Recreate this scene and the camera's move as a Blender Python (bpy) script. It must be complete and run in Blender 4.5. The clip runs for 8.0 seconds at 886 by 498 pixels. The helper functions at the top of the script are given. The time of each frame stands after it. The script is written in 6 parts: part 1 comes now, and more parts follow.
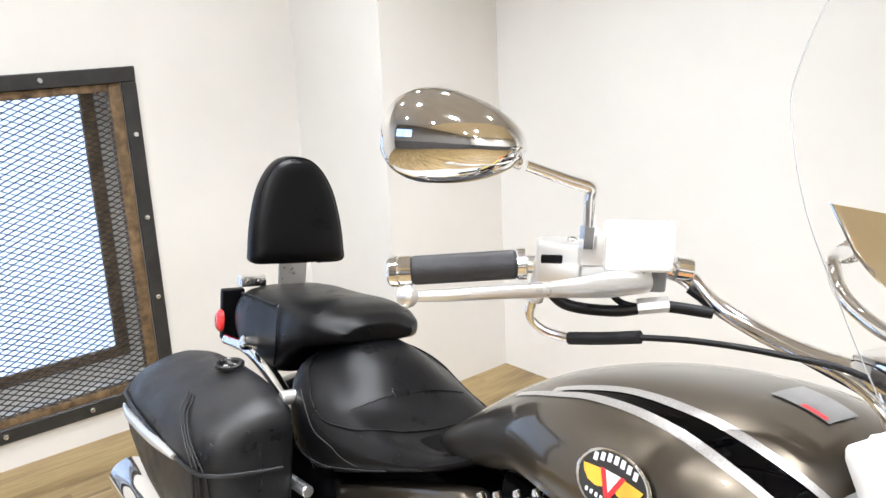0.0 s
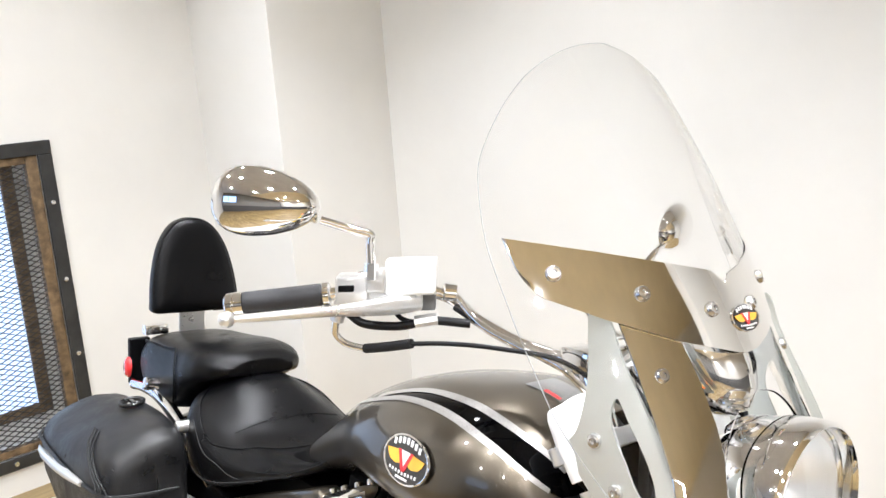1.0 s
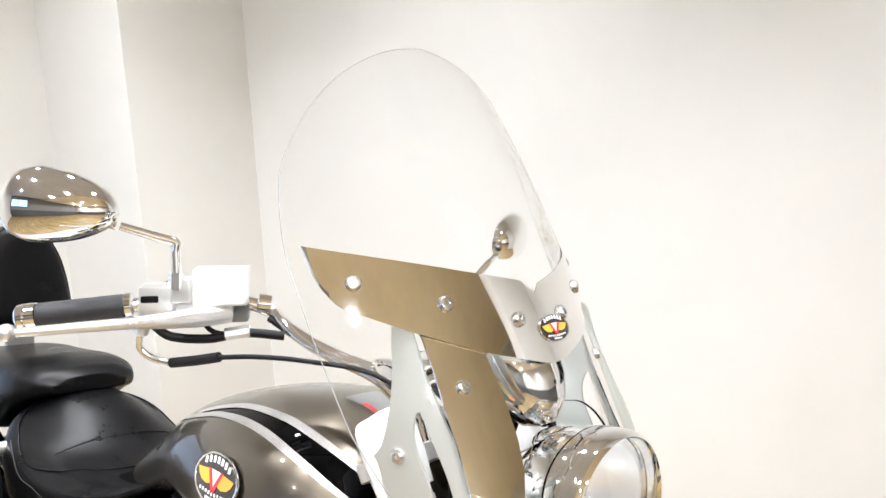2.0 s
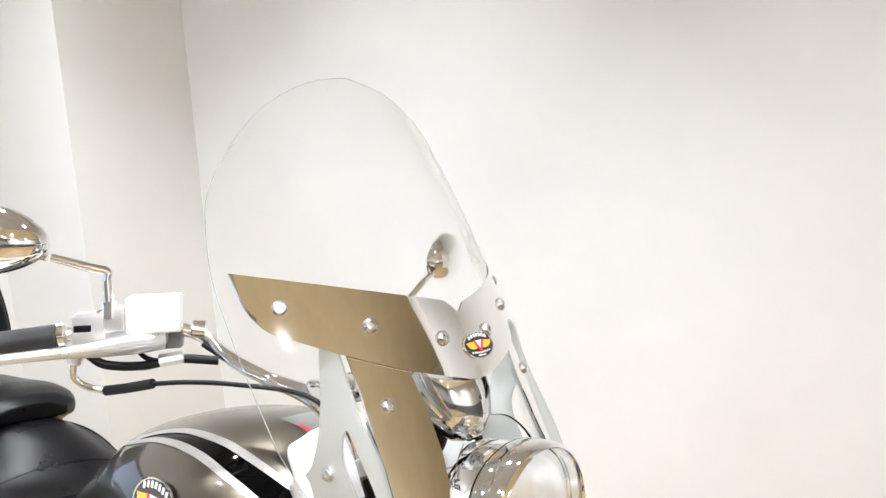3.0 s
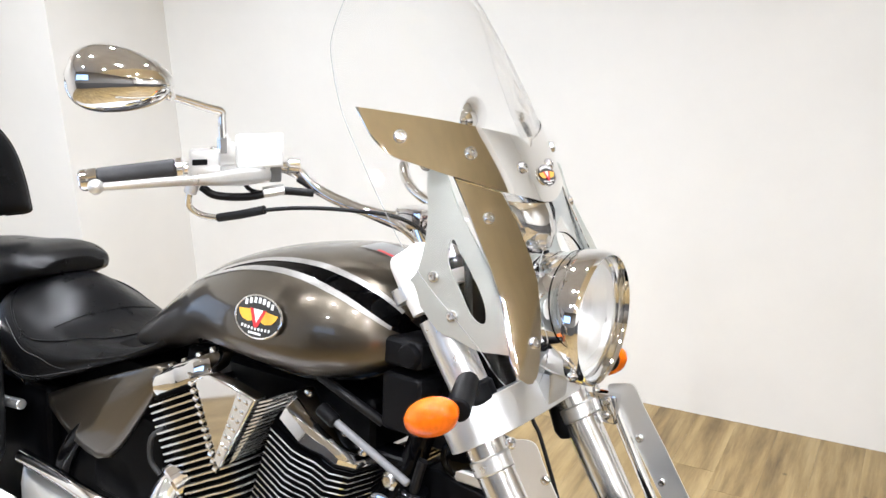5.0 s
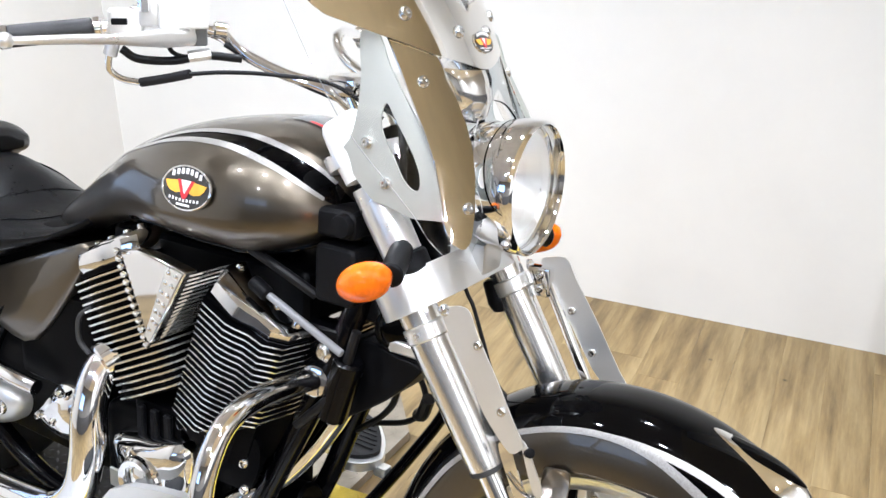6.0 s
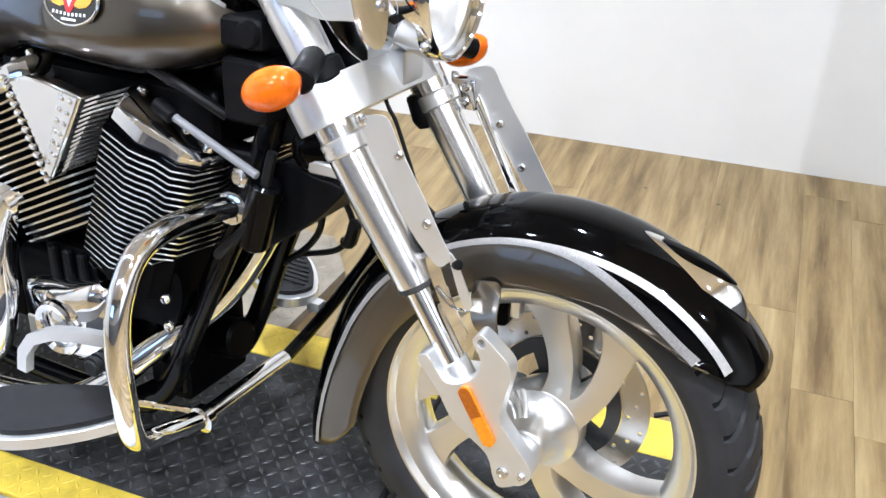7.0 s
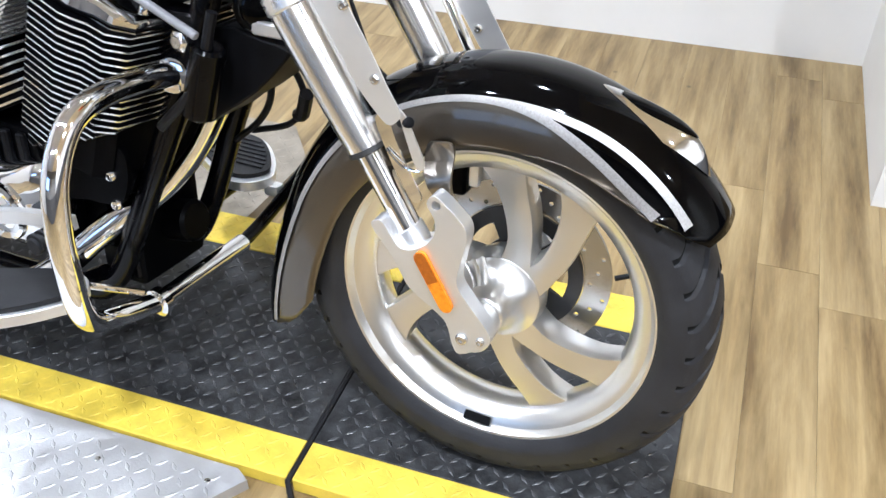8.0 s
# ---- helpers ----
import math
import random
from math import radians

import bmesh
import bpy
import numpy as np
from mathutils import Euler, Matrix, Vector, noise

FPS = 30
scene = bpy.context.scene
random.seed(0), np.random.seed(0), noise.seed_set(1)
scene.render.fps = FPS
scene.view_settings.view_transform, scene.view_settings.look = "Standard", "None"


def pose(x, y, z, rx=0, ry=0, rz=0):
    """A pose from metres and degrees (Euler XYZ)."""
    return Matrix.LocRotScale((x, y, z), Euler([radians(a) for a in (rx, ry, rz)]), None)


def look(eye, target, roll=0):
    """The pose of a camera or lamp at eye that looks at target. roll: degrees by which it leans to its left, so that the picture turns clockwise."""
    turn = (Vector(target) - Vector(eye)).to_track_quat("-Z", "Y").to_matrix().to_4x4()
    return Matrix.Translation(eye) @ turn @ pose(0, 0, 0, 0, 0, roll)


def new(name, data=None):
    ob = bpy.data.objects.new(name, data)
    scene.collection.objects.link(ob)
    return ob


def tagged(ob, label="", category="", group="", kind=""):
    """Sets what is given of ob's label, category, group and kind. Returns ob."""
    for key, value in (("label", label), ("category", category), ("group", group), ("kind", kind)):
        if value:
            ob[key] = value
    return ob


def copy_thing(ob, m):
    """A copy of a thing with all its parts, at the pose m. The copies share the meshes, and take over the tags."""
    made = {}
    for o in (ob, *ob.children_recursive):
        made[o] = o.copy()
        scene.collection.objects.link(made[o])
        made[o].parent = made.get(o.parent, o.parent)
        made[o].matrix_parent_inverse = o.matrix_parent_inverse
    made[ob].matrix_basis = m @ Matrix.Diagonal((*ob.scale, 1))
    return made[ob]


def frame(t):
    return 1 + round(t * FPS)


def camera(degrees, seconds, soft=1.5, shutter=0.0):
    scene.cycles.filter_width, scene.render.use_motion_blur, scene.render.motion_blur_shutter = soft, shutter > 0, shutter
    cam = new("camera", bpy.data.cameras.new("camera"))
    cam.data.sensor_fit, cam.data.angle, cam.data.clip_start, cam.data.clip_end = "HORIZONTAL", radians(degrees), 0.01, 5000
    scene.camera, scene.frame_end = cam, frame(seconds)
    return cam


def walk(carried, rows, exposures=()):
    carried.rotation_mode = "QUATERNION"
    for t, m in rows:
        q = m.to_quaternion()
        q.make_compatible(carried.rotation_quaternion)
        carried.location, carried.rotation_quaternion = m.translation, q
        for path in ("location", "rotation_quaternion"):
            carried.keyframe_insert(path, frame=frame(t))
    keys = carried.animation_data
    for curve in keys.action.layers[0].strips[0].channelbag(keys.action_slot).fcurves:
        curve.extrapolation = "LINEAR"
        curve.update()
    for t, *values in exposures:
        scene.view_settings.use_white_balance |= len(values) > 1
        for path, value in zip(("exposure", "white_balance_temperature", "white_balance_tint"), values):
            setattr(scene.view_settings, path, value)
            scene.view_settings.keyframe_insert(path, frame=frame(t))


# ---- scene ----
cam = camera(53.90, 8.0)
PATH = [
    (0, (-0.1098, -0.6763, 1.3954), (-1.6736, 0.4586, 0.8791), -2.65),
    (0.5, (0.1538, -0.7332, 1.4410), (-1.3779, 0.4830, 1.0230), -4.05),
    (1, (0.2312, -0.7197, 1.4376), (-1.2690, 0.5374, 1.0263), -4.35),
    (1.5, (0.2606, -0.6710, 1.4249), (-1.1416, 0.6993, 1.0296), -3.46),
    (2, (0.2735, -0.6289, 1.4222), (-1.0494, 0.8163, 1.0208), -2.53),
    (2.2, (0.2864, -0.6184, 1.4268), (-1.0066, 0.8589, 1.0449), -2.58),
    (3.5, (0.3339, -0.6732, 1.4362), (-0.8870, 0.8639, 1.0534), -3.92),
    (4, (0.2980, -0.8046, 1.4374), (-0.8648, 0.7606, 0.9924), -4.45),
    (5.5, (0.2673, -0.9500, 1.3752), (-0.7329, 0.6413, 0.6917), -0.48),
    (6, (0.2765, -0.9421, 1.3433), (-0.6365, 0.6492, 0.5470), -0.24),
    (6.5, (0.2815, -0.9274, 1.2939), (-0.5463, 0.6196, 0.3339), -0.84),
    (7, (0.2867, -0.9040, 1.2548), (-0.4423, 0.6126, 0.1737), -0.70),
    (7.5, (0.2996, -0.8981, 1.2092), (-0.3765, 0.5719, 0.0336), -0.86),
    (8, (0.3176, -0.8954, 1.1752), (-0.3207, 0.5354, -0.0680), -1.05),
]
walk(cam, [(t, look(eye, target, roll)) for t, eye, target, roll in PATH], [(0.0, -0.03, 6000, 10), (2.2, 0.02, 6000, 10), (3.5, -0.08, 5900, 10), (4.2, -0.08, 5900, 10), (5.5, 0.0, 5780, 10), (6.5, 0.04, 5520, 10), (8.0, 0.04, 5420, 10)])

# ---- light ----
world = bpy.data.worlds.new("world")
scene.world = world
world.use_nodes = True
sky = world.node_tree.nodes["Background"]
sky.inputs[0].default_value = (0.75, 0.86, 1.0, 1)
sky.inputs[1].default_value = 0.6

# The room is turned a little against the motorcycle's front wheel.
ROOM = pose(0, 0, 0, 0, 0, 4.2)
FLOOR = -0.03
CEILING = 3.0
# The motorcycle leans on its side stand, and its body is turned against the steered fork.
LEAN = Matrix(((0.99987, 0.00234, -0.01573, 0), (0.0, 0.98911, 0.14718, 0), (0.0159, -0.14716, 0.98899, 0.0007), (0, 0, 0, 1)))
BODY = Matrix.Translation((-0.45, 0, 0)) @ pose(0, 0, 0, 0, 0, -2.9) @ Matrix.Translation((0.45, 0, 0))


# ---- materials ----
def material(name, colour, rough=0.5, metal=0.0, coat=0.0, spec=0.5, vary=0.0, scale=20.0, bump=0.0, bump_scale=200.0, grain=None, rough_vary=0.0, random_shade=0.0, ior=1.45):
    m = bpy.data.materials.new(name)
    m.use_nodes = True
    nt = m.node_tree
    b = nt.nodes["Principled BSDF"]
    b.inputs["Base Color"].default_value = (*colour, 1)
    b.inputs["Roughness"].default_value = rough
    b.inputs["Metallic"].default_value = metal
    b.inputs["Coat Weight"].default_value = coat
    b.inputs["Specular IOR Level"].default_value = spec
    b.inputs["Coat Roughness"].default_value = 0.03
    b.inputs["IOR"].default_value = ior
    co = nt.nodes.new("ShaderNodeTexCoord")
    mp = nt.nodes.new("ShaderNodeMapping")
    nt.links.new(co.outputs["Object"], mp.inputs[0])
    if grain:
        mp.inputs["Scale"].default_value = grain
    if vary or rough_vary:
        n = nt.nodes.new("ShaderNodeTexNoise")
        n.inputs["Scale"].default_value = scale
        n.inputs["Detail"].default_value = 6
        n.inputs["Roughness"].default_value = 0.65
        nt.links.new(mp.outputs[0], n.inputs["Vector"])
    if vary or random_shade:
        hsv = nt.nodes.new("ShaderNodeHueSaturation")
        hsv.inputs["Color"].default_value = (*colour, 1)
        last = None
        if vary:
            r = nt.nodes.new("ShaderNodeMapRange")
            r.inputs[1].default_value, r.inputs[2].default_value = 0.25, 0.75
            r.inputs[3].default_value, r.inputs[4].default_value = 1 - vary, 1 + vary
            nt.links.new(n.outputs["Fac"], r.inputs[0])
            last = r.outputs[0]
        if random_shade:
            oi = nt.nodes.new("ShaderNodeObjectInfo")
            r2 = nt.nodes.new("ShaderNodeMapRange")
            r2.inputs[3].default_value, r2.inputs[4].default_value = 1 - random_shade, 1 + random_shade
            nt.links.new(oi.outputs["Random"], r2.inputs[0])
            if last:
                mul = nt.nodes.new("ShaderNodeMath")
                mul.operation = "MULTIPLY"
                nt.links.new(last, mul.inputs[0])
                nt.links.new(r2.outputs[0], mul.inputs[1])
                last = mul.outputs[0]
            else:
                last = r2.outputs[0]
        nt.links.new(last, hsv.inputs["Value"])
        nt.links.new(hsv.outputs[0], b.inputs["Base Color"])
    if rough_vary:
        r = nt.nodes.new("ShaderNodeMapRange")
        r.inputs[1].default_value, r.inputs[2].default_value = 0.3, 0.7
        r.inputs[3].default_value, r.inputs[4].default_value = max(rough - rough_vary, 0), rough + rough_vary
        nt.links.new(n.outputs["Fac"], r.inputs[0])
        nt.links.new(r.outputs[0], b.inputs["Roughness"])
    if bump:
        n2 = nt.nodes.new("ShaderNodeTexNoise")
        n2.inputs["Scale"].default_value = bump_scale
        n2.inputs["Detail"].default_value = 4
        nt.links.new(mp.outputs[0], n2.inputs["Vector"])
        bp = nt.nodes.new("ShaderNodeBump")
        bp.inputs["Strength"].default_value = bump
        bp.inputs["Distance"].default_value = 0.002
        nt.links.new(n2.outputs["Fac"], bp.inputs["Height"])
        nt.links.new(bp.outputs[0], b.inputs["Normal"])
    return m


def wood_material(name, tones, long_axis):
    """Printed vinyl plank: cloudy patches, long streaks, sparse knots, each plank a little its own shade."""
    m = bpy.data.materials.new(name)
    m.use_nodes = True
    nt = m.node_tree
    b = nt.nodes["Principled BSDF"]
    b.inputs["Roughness"].default_value = 0.40
    co = nt.nodes.new("ShaderNodeTexCoord")
    oi = nt.nodes.new("ShaderNodeObjectInfo")
    add = nt.nodes.new("ShaderNodeVectorMath")
    add.operation = "MULTIPLY_ADD"
    add.inputs[1].default_value = (7, 13, 5)
    nt.links.new(oi.outputs["Random"], add.inputs[0])
    nt.links.new(co.outputs["Object"], add.inputs[2])

    def noise(across, along, detail, rough, twist):
        mp = nt.nodes.new("ShaderNodeMapping")
        mp.inputs["Scale"].default_value = (along, across, 1) if long_axis == "x" else (across, along, 1)
        nt.links.new(add.outputs[0], mp.inputs[0])
        n = nt.nodes.new("ShaderNodeTexNoise")
        n.inputs["Scale"].default_value = 1.0
        n.inputs["Detail"].default_value = detail
        n.inputs["Roughness"].default_value = rough
        n.inputs["Distortion"].default_value = twist
        nt.links.new(mp.outputs[0], n.inputs["Vector"])
        return n.outputs["Fac"]

    def spread(fac, lo, hi, a, z):
        r = nt.nodes.new("ShaderNodeMapRange")
        r.inputs[1].default_value, r.inputs[2].default_value = lo, hi
        r.inputs[3].default_value, r.inputs[4].default_value = a, z
        nt.links.new(fac, r.inputs[0])
        return r.outputs[0]

    def times(a, z):
        mul = nt.nodes.new("ShaderNodeMath")
        mul.operation = "MULTIPLY"
        nt.links.new(a, mul.inputs[0])
        nt.links.new(z, mul.inputs[1])
        return mul.outputs[0]

    clouds = noise(13.0, 1.5, 6, 0.66, 0.15)
    streaks = noise(70.0, 2.0, 6, 0.62, 0.2)
    ramp = nt.nodes.new("ShaderNodeValToRGB")
    ramp.color_ramp.elements.new(0.47)
    for k, at in enumerate((0.33, 0.48, 0.66)):
        ramp.color_ramp.elements[k].position, ramp.color_ramp.elements[k].color = at, (*tones[k], 1)
    nt.links.new(clouds, ramp.inputs[0])
    knots = nt.nodes.new("ShaderNodeTexVoronoi")
    knots.inputs["Scale"].default_value = 3.6
    nt.links.new(add.outputs[0], knots.inputs["Vector"])
    value = times(spread(streaks, 0.28, 0.72, 0.82, 1.16), spread(knots.outputs["Distance"], 0.012, 0.035, 0.40, 1.0))
    value = times(value, spread(oi.outputs["Random"], 0.0, 1.0, 0.93, 1.07))
    hsv = nt.nodes.new("ShaderNodeHueSaturation")
    nt.links.new(ramp.outputs[0], hsv.inputs["Color"])
    nt.links.new(value, hsv.inputs["Value"])
    nt.links.new(hsv.outputs[0], b.inputs["Base Color"])
    bp = nt.nodes.new("ShaderNodeBump")
    bp.inputs["Strength"].default_value = 0.2
    bp.inputs["Distance"].default_value = 0.001
    nt.links.new(streaks, bp.inputs["Height"])
    nt.links.new(bp.outputs[0], b.inputs["Normal"])
    return m


def glass_material(name, colour, rough=0.0, ior=1.49):
    m = bpy.data.materials.new(name)
    m.use_nodes = True
    b = m.node_tree.nodes["Principled BSDF"]
    b.inputs["Base Color"].default_value = (*colour, 1)
    b.inputs["Roughness"].default_value = rough
    b.inputs["Transmission Weight"].default_value = 1.0
    b.inputs["IOR"].default_value = ior
    return m


def glow(name, colour, strength):
    m = bpy.data.materials.new(name)
    m.use_nodes = True
    b = m.node_tree.nodes["Principled BSDF"]
    b.inputs["Base Color"].default_value = (*colour, 1)
    b.inputs["Emission Color"].default_value = (*colour, 1)
    b.inputs["Emission Strength"].default_value = strength
    return m


WALL = material("wall_paint", (0.78, 0.768, 0.738), 0.6, vary=0.05, scale=1.2, bump=0.12, bump_scale=60)
CEIL = material("ceiling_board", (0.95, 0.84, 0.60), 0.7, vary=0.06, scale=3, bump=0.1)
CEIL_WHITE = material("ceiling_paint", (0.62, 0.60, 0.57), 0.7, vary=0.08, scale=2, bump=0.1)
PLANK = wood_material("vinyl_plank", ((0.112, 0.070, 0.026), (0.235, 0.163, 0.068), (0.350, 0.258, 0.122)), "y")
SUBFLOOR = material("floor_joint", (0.17, 0.12, 0.06), 0.8, vary=0.2)
CHROME = material("chrome", (0.92, 0.92, 0.925), 0.045, 1.0, rough_vary=0.02, scale=9)
STAINLESS = material("polished_stainless", (0.92, 0.91, 0.89), 0.05, 1.0, rough_vary=0.02, scale=6)
BRUSHED = material("brushed_aluminium", (0.87, 0.87, 0.865), 0.30, 0.85, vary=0.02, scale=30, bump=0.02, bump_scale=300, rough_vary=0.04)
CAST = material("cast_aluminium", (0.76, 0.765, 0.765), 0.34, 0.8, vary=0.02, scale=30, bump=0.03, bump_scale=400, rough_vary=0.04)
RIM_POLISH = material("machined_wheel_aluminium", (0.82, 0.81, 0.785), 0.28, 0.95, bump=0.02, bump_scale=500)
SATIN = material("satin_steel_plate", (0.80, 0.795, 0.78), 0.34, 0.8, vary=0.04, scale=14, rough_vary=0.05)
LEATHER = material("black_leather", (0.003, 0.003, 0.0035), 0.30, spec=0.2, vary=0.3, scale=14, bump=0.3, bump_scale=420, rough_vary=0.04)
BAG_LEATHER = material("scuffed_black_leather", (0.013, 0.013, 0.014), 0.40, spec=0.45, vary=0.65, scale=9, bump=0.4, bump_scale=350, rough_vary=0.18)
GLOSS_BLACK = material("gloss_black_paint", (0.0008, 0.0008, 0.0010), 0.06, coat=0.15, spec=0.1)
BRONZE = material("bronze_metallic_paint", (0.122, 0.104, 0.081), 0.36, 1.0, coat=0.9, vary=0.12, scale=900)
SILVER_STRIPE = material("silver_stripe_paint", (0.36, 0.345, 0.33), 0.36, 0.5, coat=0.3, vary=0.30, scale=420)
FRAME_BLACK = material("black_frame_paint", (0.0015, 0.0015, 0.002), 0.22, coat=0.12, spec=0.12, vary=0.2, scale=20, rough_vary=0.08)
PLASTIC = material("black_plastic", (0.004, 0.004, 0.0048), 0.46, spec=0.13, vary=0.25, scale=40, bump=0.15, bump_scale=500)
RUBBER = material("black_rubber", (0.011, 0.011, 0.012), 0.62, spec=0.3, vary=0.3, scale=18, bump=0.2, bump_scale=300, rough_vary=0.1)
GRIP = material("grey_black_grip_rubber", (0.034, 0.034, 0.037), 0.5, spec=0.45, vary=0.2, scale=30, bump=0.15, bump_scale=300)
FIN = material("machined_fin_edge", (0.90, 0.90, 0.89), 0.26, 0.95, vary=0.04, scale=60)
CYL_BLACK = material("black_cylinder_enamel", (0.0012, 0.0012, 0.0015), 0.38, spec=0.05, vary=0.3, scale=60, bump=0.1)
AMBER = material("amber_lens_plastic", (0.80, 0.150, 0.0005), 0.12, coat=0.35, spec=0.3, vary=0.40, scale=30, bump=0.35, bump_scale=60)
REDLENS = material("red_lens", (0.75, 0.02, 0.02), 0.12, coat=1.0, vary=0.1, scale=220)
CLEAR = glass_material("clear_polycarbonate", (0.995, 0.996, 0.995), 0.0, 1.30)
HEADGLASS = glass_material("headlight_glass", (0.98, 0.985, 0.98), 0.0, 1.25)
WHITE_PL = material("white_plastic", (0.80, 0.80, 0.78), 0.35, vary=0.05, bump=0.05)
YELLOW = material("yellow_floor_paint", (0.72, 0.54, 0.06), 0.5, vary=0.32, scale=12, bump=0.2, bump_scale=150, rough_vary=0.1)
DECK_BLACK = material("worn_black_deck_paint", (0.034, 0.0345, 0.0355), 0.5, spec=0.3, vary=1.0, scale=22, bump=0.4, bump_scale=140, rough_vary=0.16)
DECK_LUG = material("worn_tread_lug", (0.072, 0.073, 0.076), 0.32, 0.35, vary=0.7, scale=9, rough_vary=0.12)
ALU_DECK = material("aluminium_tread_plate", (0.50, 0.50, 0.505), 0.45, 0.6, vary=0.14, scale=14, bump=0.15, rough_vary=0.1)
STEEL_DARK = material("dark_steel_frame", (0.055, 0.055, 0.055), 0.5, 0.6, vary=0.3, scale=10, bump=0.15)
RUST_WOOD = material("weathered_brown_wood", (0.15, 0.098, 0.05), 0.7, vary=0.9, scale=26, bump=0.5, bump_scale=90)
MESH_STEEL = material("expanded_mesh_steel", (0.055, 0.048, 0.042), 0.5, 0.5, vary=0.35, scale=30)
REVEAL = material("reveal_paint", (0.80, 0.79, 0.75), 0.7, vary=0.08)
DAYLIGHT = glow("daylight_pane", (0.62, 0.76, 1.0), 1.45)
SKY_PANE = glow("sky_pane", (0.50, 0.68, 1.0), 1.5)
BADGE_BLACK = material("badge_black", (0.01, 0.01, 0.012), 0.2, coat=0.8)
BADGE_YELLOW = material("badge_yellow", (0.88, 0.46, 0.04), 0.3, coat=0.6)
BADGE_RED = material("badge_red", (0.60, 0.02, 0.03), 0.3, coat=0.6)
BADGE_WHITE = material("badge_white", (0.78, 0.78, 0.78), 0.35, coat=0.5)
DISC = material("drilled_disc_steel", (0.46, 0.455, 0.44), 0.26, 1.0, vary=0.08, scale=40)
TYRE = material("road_tyre_rubber", (0.022, 0.022, 0.024), 0.55, spec=0.35, vary=0.35, scale=14, bump=0.2, bump_scale=300, rough_vary=0.1)
BOLT = material("bright_bolt_steel", (0.72, 0.72, 0.72), 0.2, 1.0)
CABLE = material("black_cable", (0.005, 0.005, 0.006), 0.45, spec=0.3)
POLISHED = material("polished_fork_alloy", (0.90, 0.90, 0.90), 0.20, 0.95, rough_vary=0.04, scale=20)
SHEET = material("pale_anodised_sheet", (0.58, 0.60, 0.57), 0.34, 0.65, vary=0.03, scale=10)
DARK_PANEL = material("dark_reflection_panel", (0.085, 0.085, 0.09), 0.5, vary=0.1, scale=2, bump=0.1)
DIM_WALL = material("dim_wall_grey", (0.22, 0.215, 0.21), 0.55, vary=0.08, scale=2, bump=0.1)
LEAD = material("grey_lead_sleeve", (0.24, 0.24, 0.25), 0.4, vary=0.1, scale=40)
# Far plate: bike's shadow and tan ceiling reflection put into the colour.
ALU_SHADED = material("shaded_tread_plate", (0.27, 0.235, 0.185), 0.5, 0.35, vary=0.4, scale=10, bump=0.2, rough_vary=0.1)
DASH = material("grey_moulded_plastic", (0.15, 0.15, 0.148), 0.35, vary=0.15, scale=60)
REFLEX = material("amber_reflex", (0.78, 0.235, 0.002), 0.2, coat=0.3, vary=0.35, scale=150, bump=0.3, bump_scale=260)
REFLEX_DARK = material("amber_reflex_shaded", (0.34, 0.085, 0.002), 0.2, coat=0.3, vary=0.3, scale=150, bump=0.3, bump_scale=260)
# Shade inside the tread grooves, put into a near-black rubber colour.
GROOVE_SHADE = material("shaded_groove_rubber", (0.006, 0.006, 0.006), 0.75, spec=0.15)
REFLECTOR = material("lamp_reflector", (0.95, 0.95, 0.945), 0.22, 0.6)
EDGE = material("cut_plastic_edge", (0.30, 0.305, 0.305), 0.3, spec=0.4)
# Brown reflection on the chrome bracket is put into this base colour.
BRACKET_DARK = material("brown_reflecting_bracket", (0.34, 0.31, 0.27), 0.28, 1.0, vary=0.15, scale=30)
LAMP_WHITE = glow("lamp_disc", (1.0, 0.96, 0.90), 150.0)


# ---- mesh helpers ----
def link(name, bm, mats, parent=None, label="", m=None, smooth=35):
    me = bpy.data.meshes.new(name)
    if m is not None:
        bm.transform(m)
    bmesh.ops.recalc_face_normals(bm, faces=bm.faces)
    bm.to_mesh(me)
    bm.free()
    for one in mats if isinstance(mats, (list, tuple)) else [mats]:
        me.materials.append(one)
    if smooth:
        me.polygons.foreach_set("use_smooth", [True] * len(me.polygons))
        me.set_sharp_from_angle(angle=radians(smooth))
    ob = new(name, me)
    if parent is not None:
        ob.parent = parent
    if label:
        ob["label"] = label
    return ob


def part(name, bm, mats, parent, label="", m=None, smooth=35):
    """One mesh under a thing or a part, in the thing's own space; a sub-part's own pieces join its part."""
    while parent.parent is not None and parent.parent.parent is not None:
        parent = parent.parent
    return link(name, bm, mats, parent, label, m, smooth)


def base(name, m, label, category, group="", kind=""):
    ob = new(name)
    ob.matrix_world = m
    ob.empty_display_size = 0.1
    return tagged(ob, label, category, group, kind)


def box(lo, hi, bevel=0.0, seg=2):
    bm = bmesh.new()
    bmesh.ops.create_cube(bm, size=1)
    for v in bm.verts:
        v.co = Vector([(a + b) / 2 + c * (b - a) for a, b, c in zip(lo, hi, v.co)])
    if bevel:
        bmesh.ops.bevel(bm, geom=bm.edges[:], offset=bevel, segments=seg, affect="EDGES", profile=0.6)
    return bm


def smooth_path(pts, n=8):
    """A soft curve through the points (Catmull-Rom)."""
    p = [Vector(q) for q in pts]
    p = [2 * p[0] - p[1]] + p + [2 * p[-1] - p[-2]]
    out = []
    for i in range(1, len(p) - 2):
        for k in range(n):
            t = k / n
            a, b, c, d = p[i - 1], p[i], p[i + 1], p[i + 2]
            out.append(0.5 * ((2 * b) + (c - a) * t + (2 * a - 5 * b + 4 * c - d) * t * t + (3 * b - a - 3 * c + d) * t ** 3))
    out.append(p[-2])
    return out


